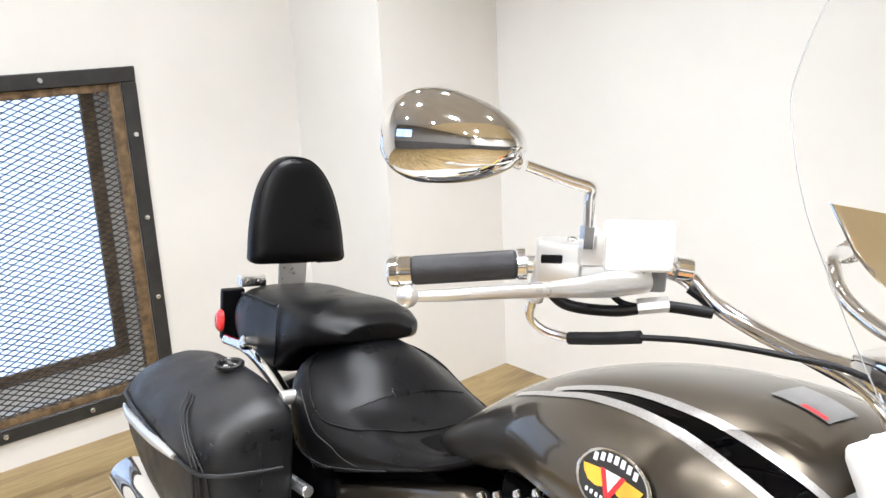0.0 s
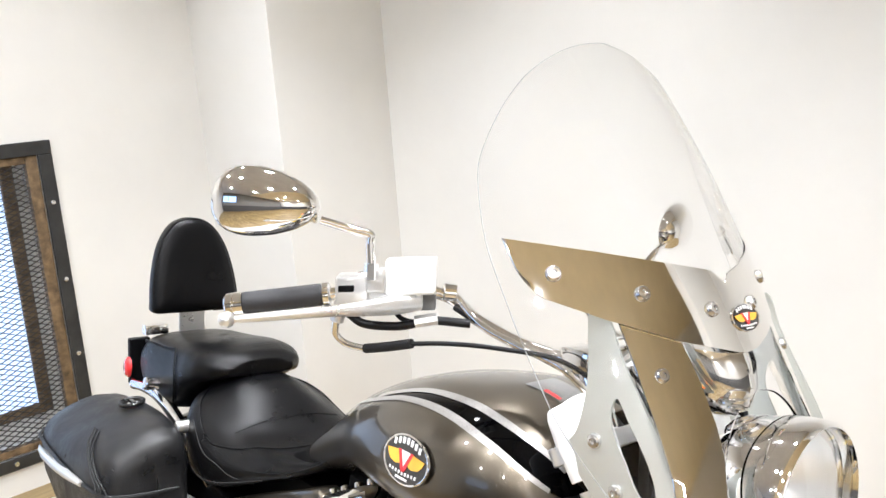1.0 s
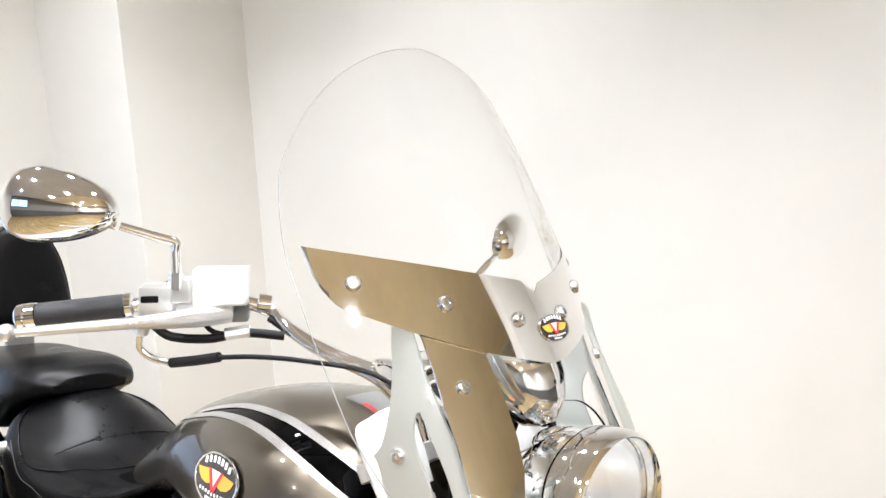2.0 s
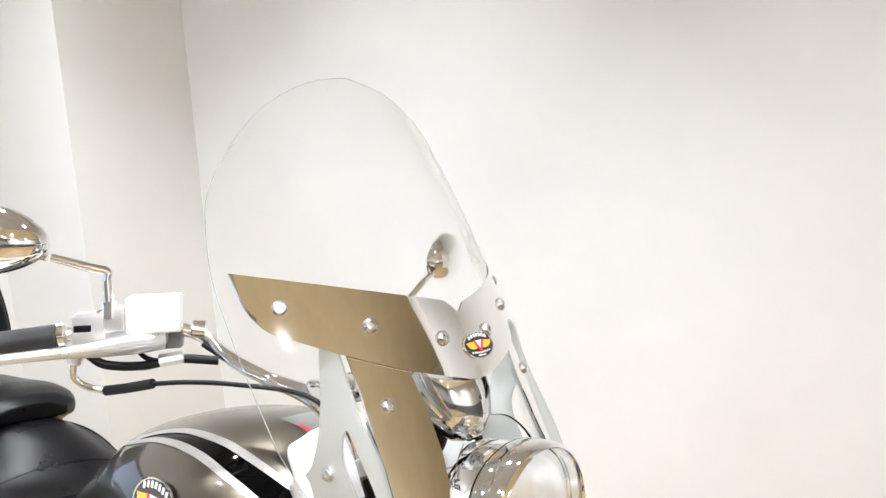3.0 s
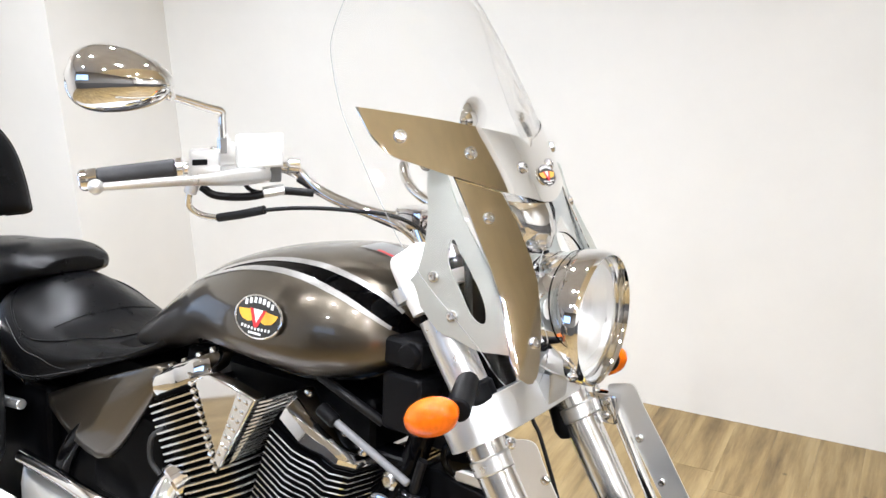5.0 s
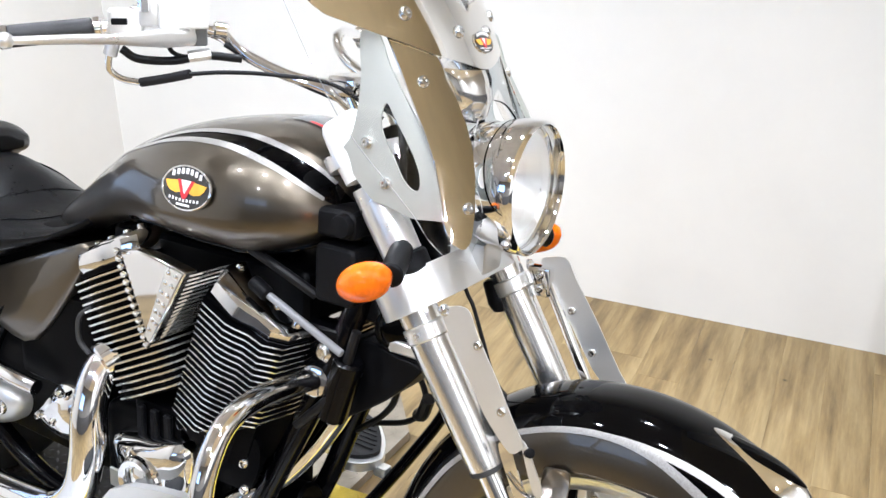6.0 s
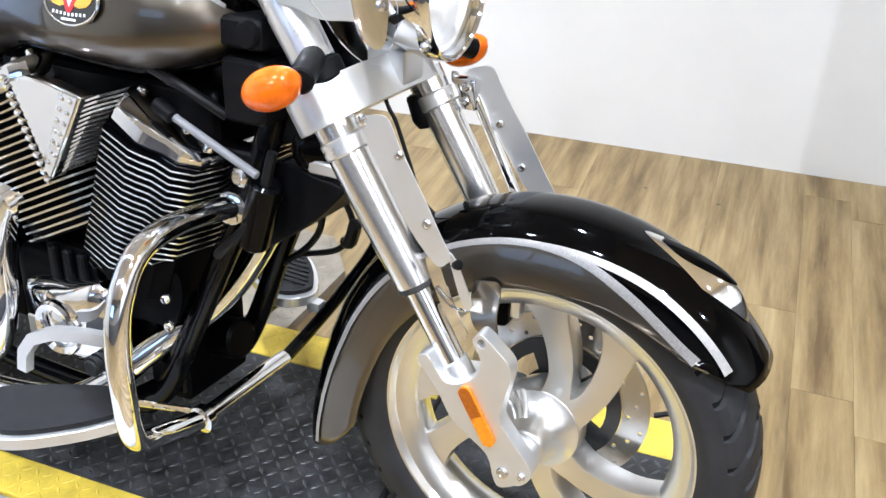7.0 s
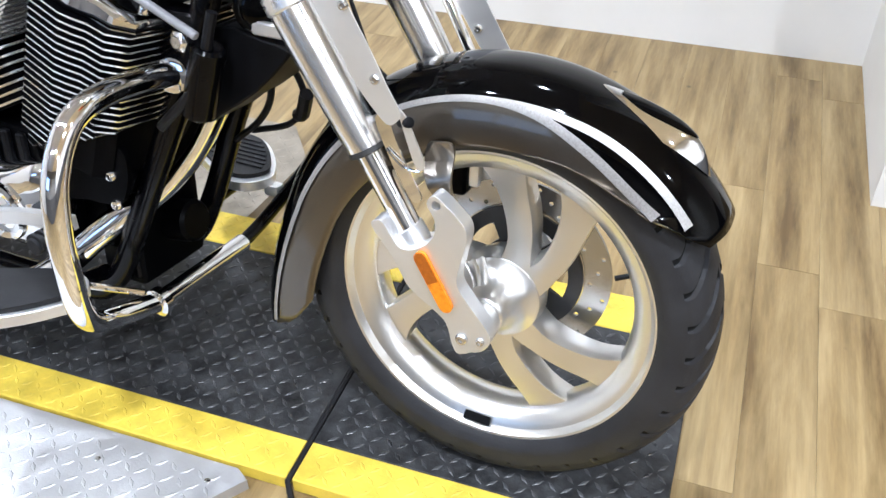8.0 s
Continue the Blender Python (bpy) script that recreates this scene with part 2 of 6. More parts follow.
def tube(pts, r, seg=14, soft=8, bm=None):
    """A round bar along points; r is one radius or one for each point."""
    bm = bm or bmesh.new()
    path = smooth_path(pts, soft) if soft else [Vector(q) for q in pts]
    rs = [r] * len(path) if not isinstance(r, (list, tuple)) else [float(q) for q in np.interp(np.linspace(0, 1, len(path)), np.linspace(0, 1, len(r)), r)]
    side = None
    rings = []
    for i, c in enumerate(path):
        d = (path[min(i + 1, len(path) - 1)] - path[max(i - 1, 0)]).normalized()
        if side is None:
            side = d.orthogonal().normalized()
        side = (side - d * side.dot(d)).normalized()
        up = d.cross(side)
        rings.append([bm.verts.new(c + rs[i] * (math.cos(a) * side + math.sin(a) * up)) for a in (2 * math.pi * k / seg for k in range(seg))])
    for a, b in zip(rings, rings[1:]):
        for k in range(seg):
            bm.faces.new((a[k], a[(k + 1) % seg], b[(k + 1) % seg], b[k]))
    bm.faces.new(rings[0][::-1])
    bm.faces.new(rings[-1])
    return bm


def rod(a, b, r, seg=20, bevel=0.0, r2=None):
    """A straight round bar with a softened rim."""
    a, b = Vector(a), Vector(b)
    d = (b - a).normalized()
    if bevel:
        return tube([a, a + d * 1e-4, a + d * bevel, b - d * bevel, b - d * 1e-4, b], [r * 0.8, r - bevel, r, r2 or r, (r2 or r) - bevel, r * 0.8], seg, 0)
    return tube([a, b], [r, r2 or r], seg, 0)


def lathe(profile, origin, axis, seg=48, close=False, bm=None, arc=None):
    """Turns (radius, height) pairs round an axis."""
    bm = bm or bmesh.new()
    q = Vector(axis).to_track_quat("Z", "Y").to_matrix()
    rings = []
    n = seg if arc is None else seg + 1
    for k in range(n):
        a = 2 * math.pi * k / seg if arc is None else arc[0] + (arc[1] - arc[0]) * k / seg
        rings.append([bm.verts.new(Vector(origin) + q @ Vector((r * math.cos(a), r * math.sin(a), h))) for r, h in profile])
    for k in range(n if arc is None else n - 1):
        a, b = rings[k], rings[(k + 1) % n]
        for i in range(len(profile) - (0 if close else 1)):
            j = (i + 1) % len(profile)
            bm.faces.new((a[i], a[j], b[j], b[i]))
    bmesh.ops.remove_doubles(bm, verts=bm.verts[:], dist=1e-6)
    return bm


def loft(rings, caps=True, closed=True, bm=None):
    bm = bm or bmesh.new()
    vs = [[bm.verts.new(p) for p in ring] for ring in rings]
    n = len(rings[0])
    for a, b in zip(vs, vs[1:]):
        for k in range(n if closed else n - 1):
            bm.faces.new((a[k], a[(k + 1) % n], b[(k + 1) % n], b[k]))
    if caps and closed:
        bm.faces.new(vs[0][::-1])
        bm.faces.new(vs[-1])
    return bm


def plate(outline, thick, place, holes=(), bevel=0.0):
    """A flat plate from a 2D outline (u, v); place(u, v, w) gives the point in space, w across the thickness."""
    bm = bmesh.new()
    loops = [list(outline)] + [list(h) for h in holes]
    edges, tops = [], []
    for loop in loops:
        vs = [bm.verts.new((u, v, 0)) for u, v in loop]
        tops.append(vs)
        edges += [bm.edges.new((vs[i], vs[(i + 1) % len(vs)])) for i in range(len(vs))]
    bmesh.ops.triangle_fill(bm, use_beauty=True, use_dissolve=False, edges=edges)
    faces = bm.faces[:]
    got = bmesh.ops.extrude_face_region(bm, geom=faces)
    for g in got["geom"]:
        if isinstance(g, bmesh.types.BMVert):
            g.co.z = thick
    for v in bm.verts:
        v.co = Vector(place(*v.co))
    return bm


def curve_outline(pts, n=6, closed=True):
    """A soft closed outline through 2D points."""
    p = [Vector((a, b)) for a, b in pts]
    out = []
    m = len(p)
    for i in range(m):
        a, b, c, d = p[i - 1], p[i], p[(i + 1) % m], p[(i + 2) % m]
        for k in range(n):
            t = k / n
            out.append(0.5 * ((2 * b) + (c - a) * t + (2 * a - 5 * b + 4 * c - d) * t * t + (3 * b - a - 3 * c + d) * t ** 3))
    return [(q.x, q.y) for q in out]


def merge(*bms):
    out = bmesh.new()
    for b in bms:
        me = bpy.data.meshes.new("tmp")
        b.to_mesh(me)
        b.free()
        out.from_mesh(me)
        bpy.data.meshes.remove(me)
    return out


def bolt(centre, normal, r=0.009, h=0.005):
    """A button-head bolt with a hex socket."""
    prof = [(0.0, h * 0.55), (r * 0.38, h * 0.55), (r * 0.42, h), (r * 0.7, h * 0.95), (r * 0.92, h * 0.6), (r, 0.0), (r, -0.002)]
    return lathe(prof, centre, normal, 14)


def gridlay(seq, k):
    return float(np.interp(k, [s[0] for s in seq], [s[1] for s in seq]))

def dense(table):
    """A table of pairs made smooth between its rows."""
    return sorted((p.x, p.y) for p in smooth_path([Vector((a, b, 0)) for a, b in table], 6))


# ---- room ----
def slab(name, lo, hi, mat, label, bevel=0.0):
    ob = link(name, box(lo, hi, bevel), mat, smooth=0)
    ob.matrix_world = ROOM
    return tagged(ob, label, "wall" if name.startswith("wall") else name.split("_")[0], kind="structure")


NORTH, WEST, NICHE, EAST, SOUTH, BACK = 1.73, -3.187, 0.635, 3.75, -4.5, 3.3
slab("wall_north", (WEST - 0.15, NORTH, FLOOR), (NICHE, NORTH + 0.15, CEILING), WALL, "plain white painted wall behind the motorcycle")
slab("wall_niche", (NICHE, 0.98, FLOOR), (NICHE + 0.15, BACK, CEILING), WALL, "plain white painted end wall of the bay")
slab("wall_back", (NICHE, BACK, FLOOR), (EAST, BACK + 0.15, CEILING), WALL, "plain white painted wall at the back of the next bay")
slab("wall_east", (EAST, SOUTH, FLOOR), (EAST + 0.15, BACK + 0.15, CEILING), WALL, "plain white painted far wall of the workshop")
# Unseen wall; the workshop's dimness is put into its grey colour.
slab("wall_south", (WEST, SOUTH - 0.15, FLOOR), (EAST, SOUTH, CEILING), DIM_WALL, "unseen wall across the workshop, grey for its dimness")
slab("ceiling", (WEST - 0.15, SOUTH - 0.15, CEILING), (0.5, NORTH + 0.15, CEILING + 0.1), CEIL_WHITE, "pale painted ceiling above the motorcycle")
slab("ceiling_east", (0.5, SOUTH - 0.15, CEILING), (EAST + 0.15, BACK + 0.15, CEILING + 0.1), CEIL, "tan board ceiling across the workshop")
slab("wall_pier", (WEST, 1.17, FLOOR), (-2.62, NORTH, CEILING), WALL, "white painted boxed-in pier in the room's corner")

# Unseen dark panels, added to give the chrome darker reflections.
slab("wall_south_lower", (WEST, SOUTH, FLOOR), (EAST, SOUTH + 0.02, 1.0), DARK_PANEL, "unseen dark panel added for darker chrome reflections")
slab("wall_east_lower", (EAST - 0.02, SOUTH + 0.02, FLOOR), (EAST, BACK, 1.0), DARK_PANEL, "unseen dark panel added for darker chrome reflections")

# West wall with the caged window opening.
WB0, WB1, WZ0, WZ1 = -0.62, 0.475, 0.12, 1.225
west = bmesh.new()
for lo, hi in (((WEST - 0.28, WB1, FLOOR), (WEST, 1.17, CEILING)), ((WEST - 0.28, SOUTH, FLOOR), (WEST, WB0, CEILING)),
               ((WEST - 0.28, WB0, FLOOR), (WEST, WB1, WZ0)), ((WEST - 0.28, WB0, WZ1), (WEST, WB1, CEILING))):
    piece = box(lo, hi)
    me = bpy.data.meshes.new("tmp")
    piece.to_mesh(me)
    piece.free()
    west.from_mesh(me)
    bpy.data.meshes.remove(me)
wall_west = link("wall_west", west, WALL, smooth=0)
wall_west.matrix_world = ROOM
tagged(wall_west, "white painted wall with a caged low window", "wall", kind="structure")

window = base("window_1", ROOM @ pose(WEST, 0, 0), "low window behind dark steel expanded mesh in a bolted frame", "window", kind="structure")
F = 0.052
for name, lo, hi in (("frame_rail", (0.0, WB0 - F, WZ1), (0.012, WB1 + F, WZ1 + F)), ("frame_rail", (0.0, WB0 - F, WZ0 - F), (0.012, WB1 + F, WZ0)),
                     ("frame_stile", (0.0, WB1, WZ0), (0.012, WB1 + F, WZ1)), ("frame_stile", (0.0, WB0 - F, WZ0), (0.012, WB0, WZ1))):
    part(name, box(lo, hi, 0.003, 1), STEEL_DARK, window, "dark steel flange with round bolts")
# Weathered timber lining just inside the flange.
for lo, hi in (((-0.03, WB1 - 0.045, WZ0), (0.004, WB1 - 0.002, WZ1)), ((-0.03, WB0, WZ1 - 0.028), (0.004, WB1 - 0.046, WZ1 - 0.001)),
               ((-0.03, WB0, WZ0 + 0.001), (0.004, WB1 - 0.046, WZ0 + 0.03))):
    part("timber_lining", box(lo, hi, 0.004, 2), RUST_WOOD, window, "weathered brown timber lining")
for z in np.arange(WZ0 + 0.03, WZ1 + 0.06, 0.298):
    part("bolt", bolt((0.012, WB1 + F / 2, float(z)), (1, 0, 0), 0.011, 0.007), BOLT, window)
for b in np.arange(WB1 + F / 2 - 0.29, WB0, -0.29):
    for z in (WZ1 + F / 2, WZ0 - F / 2):
        part("bolt", bolt((0.012, float(b), z), (1, 0, 0), 0.011, 0.007), BOLT, window)
# Expanded mesh: two sets of slanting strands.
bm = bmesh.new()
PX, PZ, ST = 0.046, 0.0205, 0.0019
slope = PZ / PX
hi_z, lo_z = WZ1 - 0.012, WZ0 + 0.012
b_lo, b_hi = WB0 + 0.01, WB1 - 0.012
for sgn in (1, -1):
    for k in range(-40, 130):
        c = lo_z + k * PZ
        z0, z1 = c, c + slope * (b_hi - b_lo)
        pts = []
        for s in (0.0, 1.0):
            pts.append((b_lo + s * (b_hi - b_lo), z0 + s * (z1 - z0)))
        (ba, za), (bb, zb) = pts
        if za < lo_z:
            ba, za = ba + (lo_z - za) / slope, lo_z
        if zb > hi_z:
            bb, zb = bb - (zb - hi_z) / slope, hi_z
        if bb <= ba:
            continue
        if sgn < 0:
            ba, bb = b_lo + b_hi - ba, b_lo + b_hi - bb
        xx = 0.0 if sgn > 0 else 0.0022
        q = [bm.verts.new(v) for v in ((xx, ba, za - ST), (xx, bb, zb - ST), (xx, bb, zb + ST), (xx, ba, za + ST),
                                       (xx - 0.003, ba, za - ST), (xx - 0.003, bb, zb - ST), (xx - 0.003, bb, zb + ST), (xx - 0.003, ba, za + ST))]
        for f in ((0, 1, 2, 3), (4, 7, 6, 5), (3, 2, 6, 7), (0, 4, 5, 1)):
            bm.faces.new([q[i] for i in f])
part("expanded_mesh", bm, MESH_STEEL, window, "dark steel expanded diamond mesh", smooth=0)
# Sash and bright pane at the back of the reveal.
for lo, hi in (((-0.20, 0.388, WZ0 + 0.10), (-0.165, 0.436, WZ1)), ((-0.20, WB0, WZ0 + 0.075), (-0.165, 0.436, WZ0 + 0.115))):
    part("sash_bar", box(lo, hi, 0.004, 1), RUST_WOOD, window, "brown timber sash bar")
part("pane", box((-0.192, WB0, WZ0 + 0.115), (-0.186, 0.388, WZ1)), DAYLIGHT, window, "daylit pale blue window pane", smooth=0)
part("reveal_back", box((-0.20, 0.436, WZ0), (-0.19, WB1, WZ1)), REVEAL, window, "pale painted reveal behind the mesh", smooth=0)
part("reveal_sill", box((-0.20, WB0, WZ0), (-0.19, 0.436, WZ0 + 0.075)), REVEAL, window, "pale painted reveal under the sash", smooth=0)

window = base("window_2", ROOM @ pose(-1.9, SOUTH, 1.45), "daylit window across the workshop in a dark frame", "window", kind="structure")
for lo, hi in (((-1.10, 0.0, 0.0), (1.10, 0.05, 0.06)), ((-1.10, 0.0, 1.0), (1.10, 0.05, 1.06)), ((-1.10, 0.0, 0.06), (-1.04, 0.05, 1.0)), ((1.04, 0.0, 0.06), (1.10, 0.05, 1.0)), ((-0.03, 0.0, 0.06), (0.03, 0.05, 1.0))):
    part("window_frame", box(lo, hi, 0.004, 1), STEEL_DARK, window)
for x in (-1.04, 0.03):
    part("pane", box((x, 0.004, 0.06), (x + 1.01, 0.012, 1.0)), SKY_PANE, window, "pale blue daylit pane", smooth=0)

# ---- ceiling lamps ----
LAMPS = [(-2.3, 0.45), (-1.45, 0.75), (-0.1, 0.55), (-2.3, -0.9), (-1.1, -1.0), (0.1, -1.1), (1.5, -1.5), (0.2, -2.6), (-1.5, -2.7), (2.0, -3.0), (2.9, -0.6), (3.2, -3.2)]
LAMP_WATTS = 16.5
spot = base("ceiling_lamp", ROOM @ pose(LAMPS[0][0], LAMPS[0][1], CEILING), "small round white ceiling lamp, lit", "lamp", "ceiling lamps")
part("housing", lathe([(0.001, 0), (0.085, 0), (0.085, -0.05), (0.075, -0.058), (0.066, -0.05), (0.066, -0.03), (0.001, -0.03)], (0, 0, 0), (0, 0, 1), 32), WHITE_PL, spot)
part("lens", lathe([(0.001, -0.036), (0.055, -0.036), (0.065, -0.033), (0.001, -0.033)], (0, 0, 0), (0, 0, 1), 24), LAMP_WHITE, spot, "glowing round lamp lens")
for x, y in LAMPS[1:]:
    copy_thing(spot, ROOM @ pose(x, y, CEILING))
for n, (x, y) in enumerate(LAMPS):
    light = bpy.data.lights.new("ceiling_light", "AREA")
    light.shape, light.size, light.energy, light.color = "DISK", 0.12, LAMP_WATTS * (0.75 if -0.5 < x < 0.0 < y else 0.68 if x < -2 and y > 0 else 2.3 if x > 1 else 1.06 if y > 0 else 1.55 if -0.2 < x < 0.3 and y > -2 else 1.25), (1.0, 0.975, 0.95)
    light.spread = radians(88 if y > 0 and x < 1 else 150)
    ob = new("ceiling_light", light)
    ob.matrix_world = ROOM @ pose(x, y, CEILING - 0.07)

# ---- lift deck let into the floor ----
deck = base("lift_deck", ROOM, "black steel tread-plate lift deck with yellow edge stripes", "lift deck", kind="structure")
D0, D1, GAP = -2.6, 0.30, -0.293
YN0, YN1, YF0, YF1 = -0.172, -0.09, 0.345, 0.45
for a0, a1 in ((D0, GAP - 0.005), (GAP + 0.005, D1)):
    part("deck_plate", box((a0, YN1, FLOOR), (a1, YF0, 0.0), 0.002, 1), DECK_BLACK, deck, "worn black tread plate")
    part("edge_stripe", box((a0, YN0, FLOOR), (a1, YN1 - 0.0005, 0.0005), 0.002, 1), YELLOW, deck, "yellow painted tread-plate stripe")
    part("edge_stripe", box((a0, YF0 + 0.0005, FLOOR), (a1, YF1, 0.0005), 0.002, 1), YELLOW, deck, "yellow painted tread-plate stripe")
part("joint_strip", tube([(GAP, YF1, -0.002), (GAP, 0.1, -0.001), (GAP, YN0 - 0.004, -0.002), (GAP + 0.006, YN0 - 0.012, -0.02), (GAP + 0.012, YN0 - 0.02, FLOOR)], 0.0055, 8, 0), RUBBER, deck, "black rubber cable in the deck joint")


def lugs(a0, a1, b0, b1, pitch, keep=None, z=0.0, seed=1):
    """Raised tread lugs, turned two ways in turn, as one mesh."""
    rnd = random.Random(seed)
    verts, faces = [], []
    na, nb = int((a1 - a0) / pitch), int((b1 - b0) / pitch)
    for i in range(na):
        for j in range(nb):
            ca, cb = a0 + (i + 0.5) * pitch, b0 + (j + 0.5) * pitch
            if keep and not keep(ca, cb):
                continue
            ang = radians(45 if (i + j) % 2 else -45) + rnd.uniform(-0.03, 0.03)
            L, Wd, h = pitch * 0.54, pitch * 0.17, 0.0013
            ux, uy = math.cos(ang), math.sin(ang)
            k = len(verts)
            for s, w, zz in ((-1, 0, 0), (0, -1, 0), (1, 0, 0), (0, 1, 0), (-0.5, 0, 1), (0, -0.45, 1), (0.5, 0, 1), (0, 0.45, 1)):
                verts.append((ca + s * L * ux - w * Wd * uy, cb + s * L * uy + w * Wd * ux, z + zz * h - 0.0002))
            for q in range(4):
                r = (q + 1) % 4
                faces.append((k + q, k + r, k + 4 + r, k + 4 + q))
            faces.append((k + 4, k + 5, k + 6, k + 7))
    me = bpy.data.meshes.new("lugs")
    me.from_pydata(verts, [], faces)
    return me


def lug_part(name, me, mat, label):
    me.materials.append(mat)
    ob = new(name, me)
    ob.parent = deck
    return tagged(ob, label, kind="stuff")


off_gap = lambda a, b: abs(a - GAP) > 0.02
lug_part("deck_lugs", lugs(-1.75, D1 - 0.005, YN1 + 0.004, YF0 - 0.004, 0.0235, off_gap), DECK_LUG, "raised lugs of the black tread plate")
lug_part("stripe_lugs", lugs(-1.75, D1 - 0.005, YN0 + 0.002, YN1 - 0.002, 0.0235, off_gap, 0.0005, 2), YELLOW, "raised lugs under yellow paint")
lug_part("stripe_lugs", lugs(-1.75, D1 - 0.005, YF0 + 0.003, YF1 - 0.003, 0.0245, off_gap, 0.0005, 3), YELLOW, "raised lugs under yellow paint")

for name, outline, lab in (("side_plate", [(-2.6, YN0 - 0.004), (-0.385, YN0 - 0.004), (-0.36, YN0 - 0.02), (-0.44, -0.30), (-0.72, -0.72), (-2.6, -0.72)], "bare aluminium tread plate beside the lift deck"),
                           ("side_plate", [(-2.6, YF1 + 0.004), (-0.72, YF1 + 0.004), (-0.70, 0.72), (-0.80, 0.86), (-2.6, 0.90)], "bare aluminium tread plate beyond the lift deck")):
    side = base(name, ROOM, lab, "tread plate", "side plates")
    part("sheet", plate(outline, 0.024, lambda u, v, w: (u, v, FLOOR + w)), ALU_SHADED if outline[0][1] > 0 else ALU_DECK, side, smooth=0)
    lo_b, hi_b = min(p[1] for p in outline), max(p[1] for p in outline)

    def inside(a, b, o=outline):
        hit = False
        for (x0, y0), (x1, y1) in zip(o, o[1:] + o[:1]):
            if (y0 > b) != (y1 > b) and a < (x1 - x0) * (b - y0) / (y1 - y0) + x0:
                hit = not hit
        return hit
    me = lugs(-1.7, -0.35, lo_b, hi_b, 0.025, lambda a, b: inside(a, b) and inside(a + 0.018, b) and inside(a, b - 0.016) and inside(a, b + 0.016), FLOOR + 0.024, 5)
    me.materials.append(ALU_SHADED if lo_b > 0 else ALU_DECK)
    ob = new("tread_lug", me)
    ob.parent = side
    tagged(ob, "raised bright lugs", kind="stuff")
    for a, b in ((-0.62, -0.235), (-0.42, -0.215), (-1.1, -0.26)) if lo_b < 0 else ():
        part("screw", bolt((a, b, FLOOR + 0.0245), (0, 0, 1), 0.006, 0.002), BOLT, side)

# ---- plank floor ----
floor = link("floor", box((WEST - 0.28, SOUTH - 0.15, FLOOR - 0.12), (EAST + 0.15, BACK + 0.15, FLOOR - 0.003)), SUBFLOOR, smooth=0)
floor.matrix_world = ROOM
tagged(floor, "worn tan wood-look plank floor", "floor", kind="structure")
rnd = random.Random(7)
PW = 0.128
plank_meshes = {}


def plank_mesh(length):
    key = round(length, 3)
    if key not in plank_meshes:
        b = box((-PW / 2 + 0.0003, -length / 2 + 0.0003, -0.006), (PW / 2 - 0.0003, length / 2 - 0.0003, 0.0))
        me = bpy.data.meshes.new("plank")
        b.to_mesh(me)
        b.free()
        me.materials.append(PLANK)
        plank_meshes[key] = me
    return plank_meshes[key]


cols = int((EAST - WEST) / PW)
far_planks = []
for i in range(cols + 1):
    a = WEST + (i + 0.5) * PW
    b = SOUTH - rnd.uniform(0, 0.9)
    end = NORTH if a < NICHE else BACK
    while b < end:
        length = 0.915
        lo, hi = max(b, SOUTH), min(b + length, end)
        b += length
        if hi - lo < 0.03:
            continue
        near = -3.2 < a < 1.6 and NORTH > hi > -1.0 or a < NICHE and hi == NORTH
        if near:
            ob = new("plank", plank_mesh(hi - lo))
            ob.parent = floor
            ob.matrix_local = pose(a, (lo + hi) / 2, FLOOR + rnd.uniform(-0.0002, 0.0002))
        else:
            far_planks.append((a, lo, hi))
bm = bmesh.new()
for a, lo, hi in far_planks:
    vs = [bm.verts.new(p) for p in ((a - PW / 2 + 0.0003, lo, FLOOR), (a + PW / 2 - 0.0003, lo, FLOOR), (a + PW / 2 - 0.0003, hi, FLOOR), (a - PW / 2 + 0.0003, hi, FLOOR))]
    bm.faces.new(vs)
rest = part("far_planks", bm, PLANK, floor, smooth=0)
tagged(rest, "wood-look planks across the workshop", kind="stuff")

# ---- motorcycle ----
bike = base("motorcycle", LEAN, "bronze and black cruiser motorcycle with windshield, standing on the lift deck", "motorcycle")
AX = 0.315


def ring_pt(r, deg, y):
    return (r * math.cos(radians(deg)), y, AX + r * math.sin(radians(deg)))


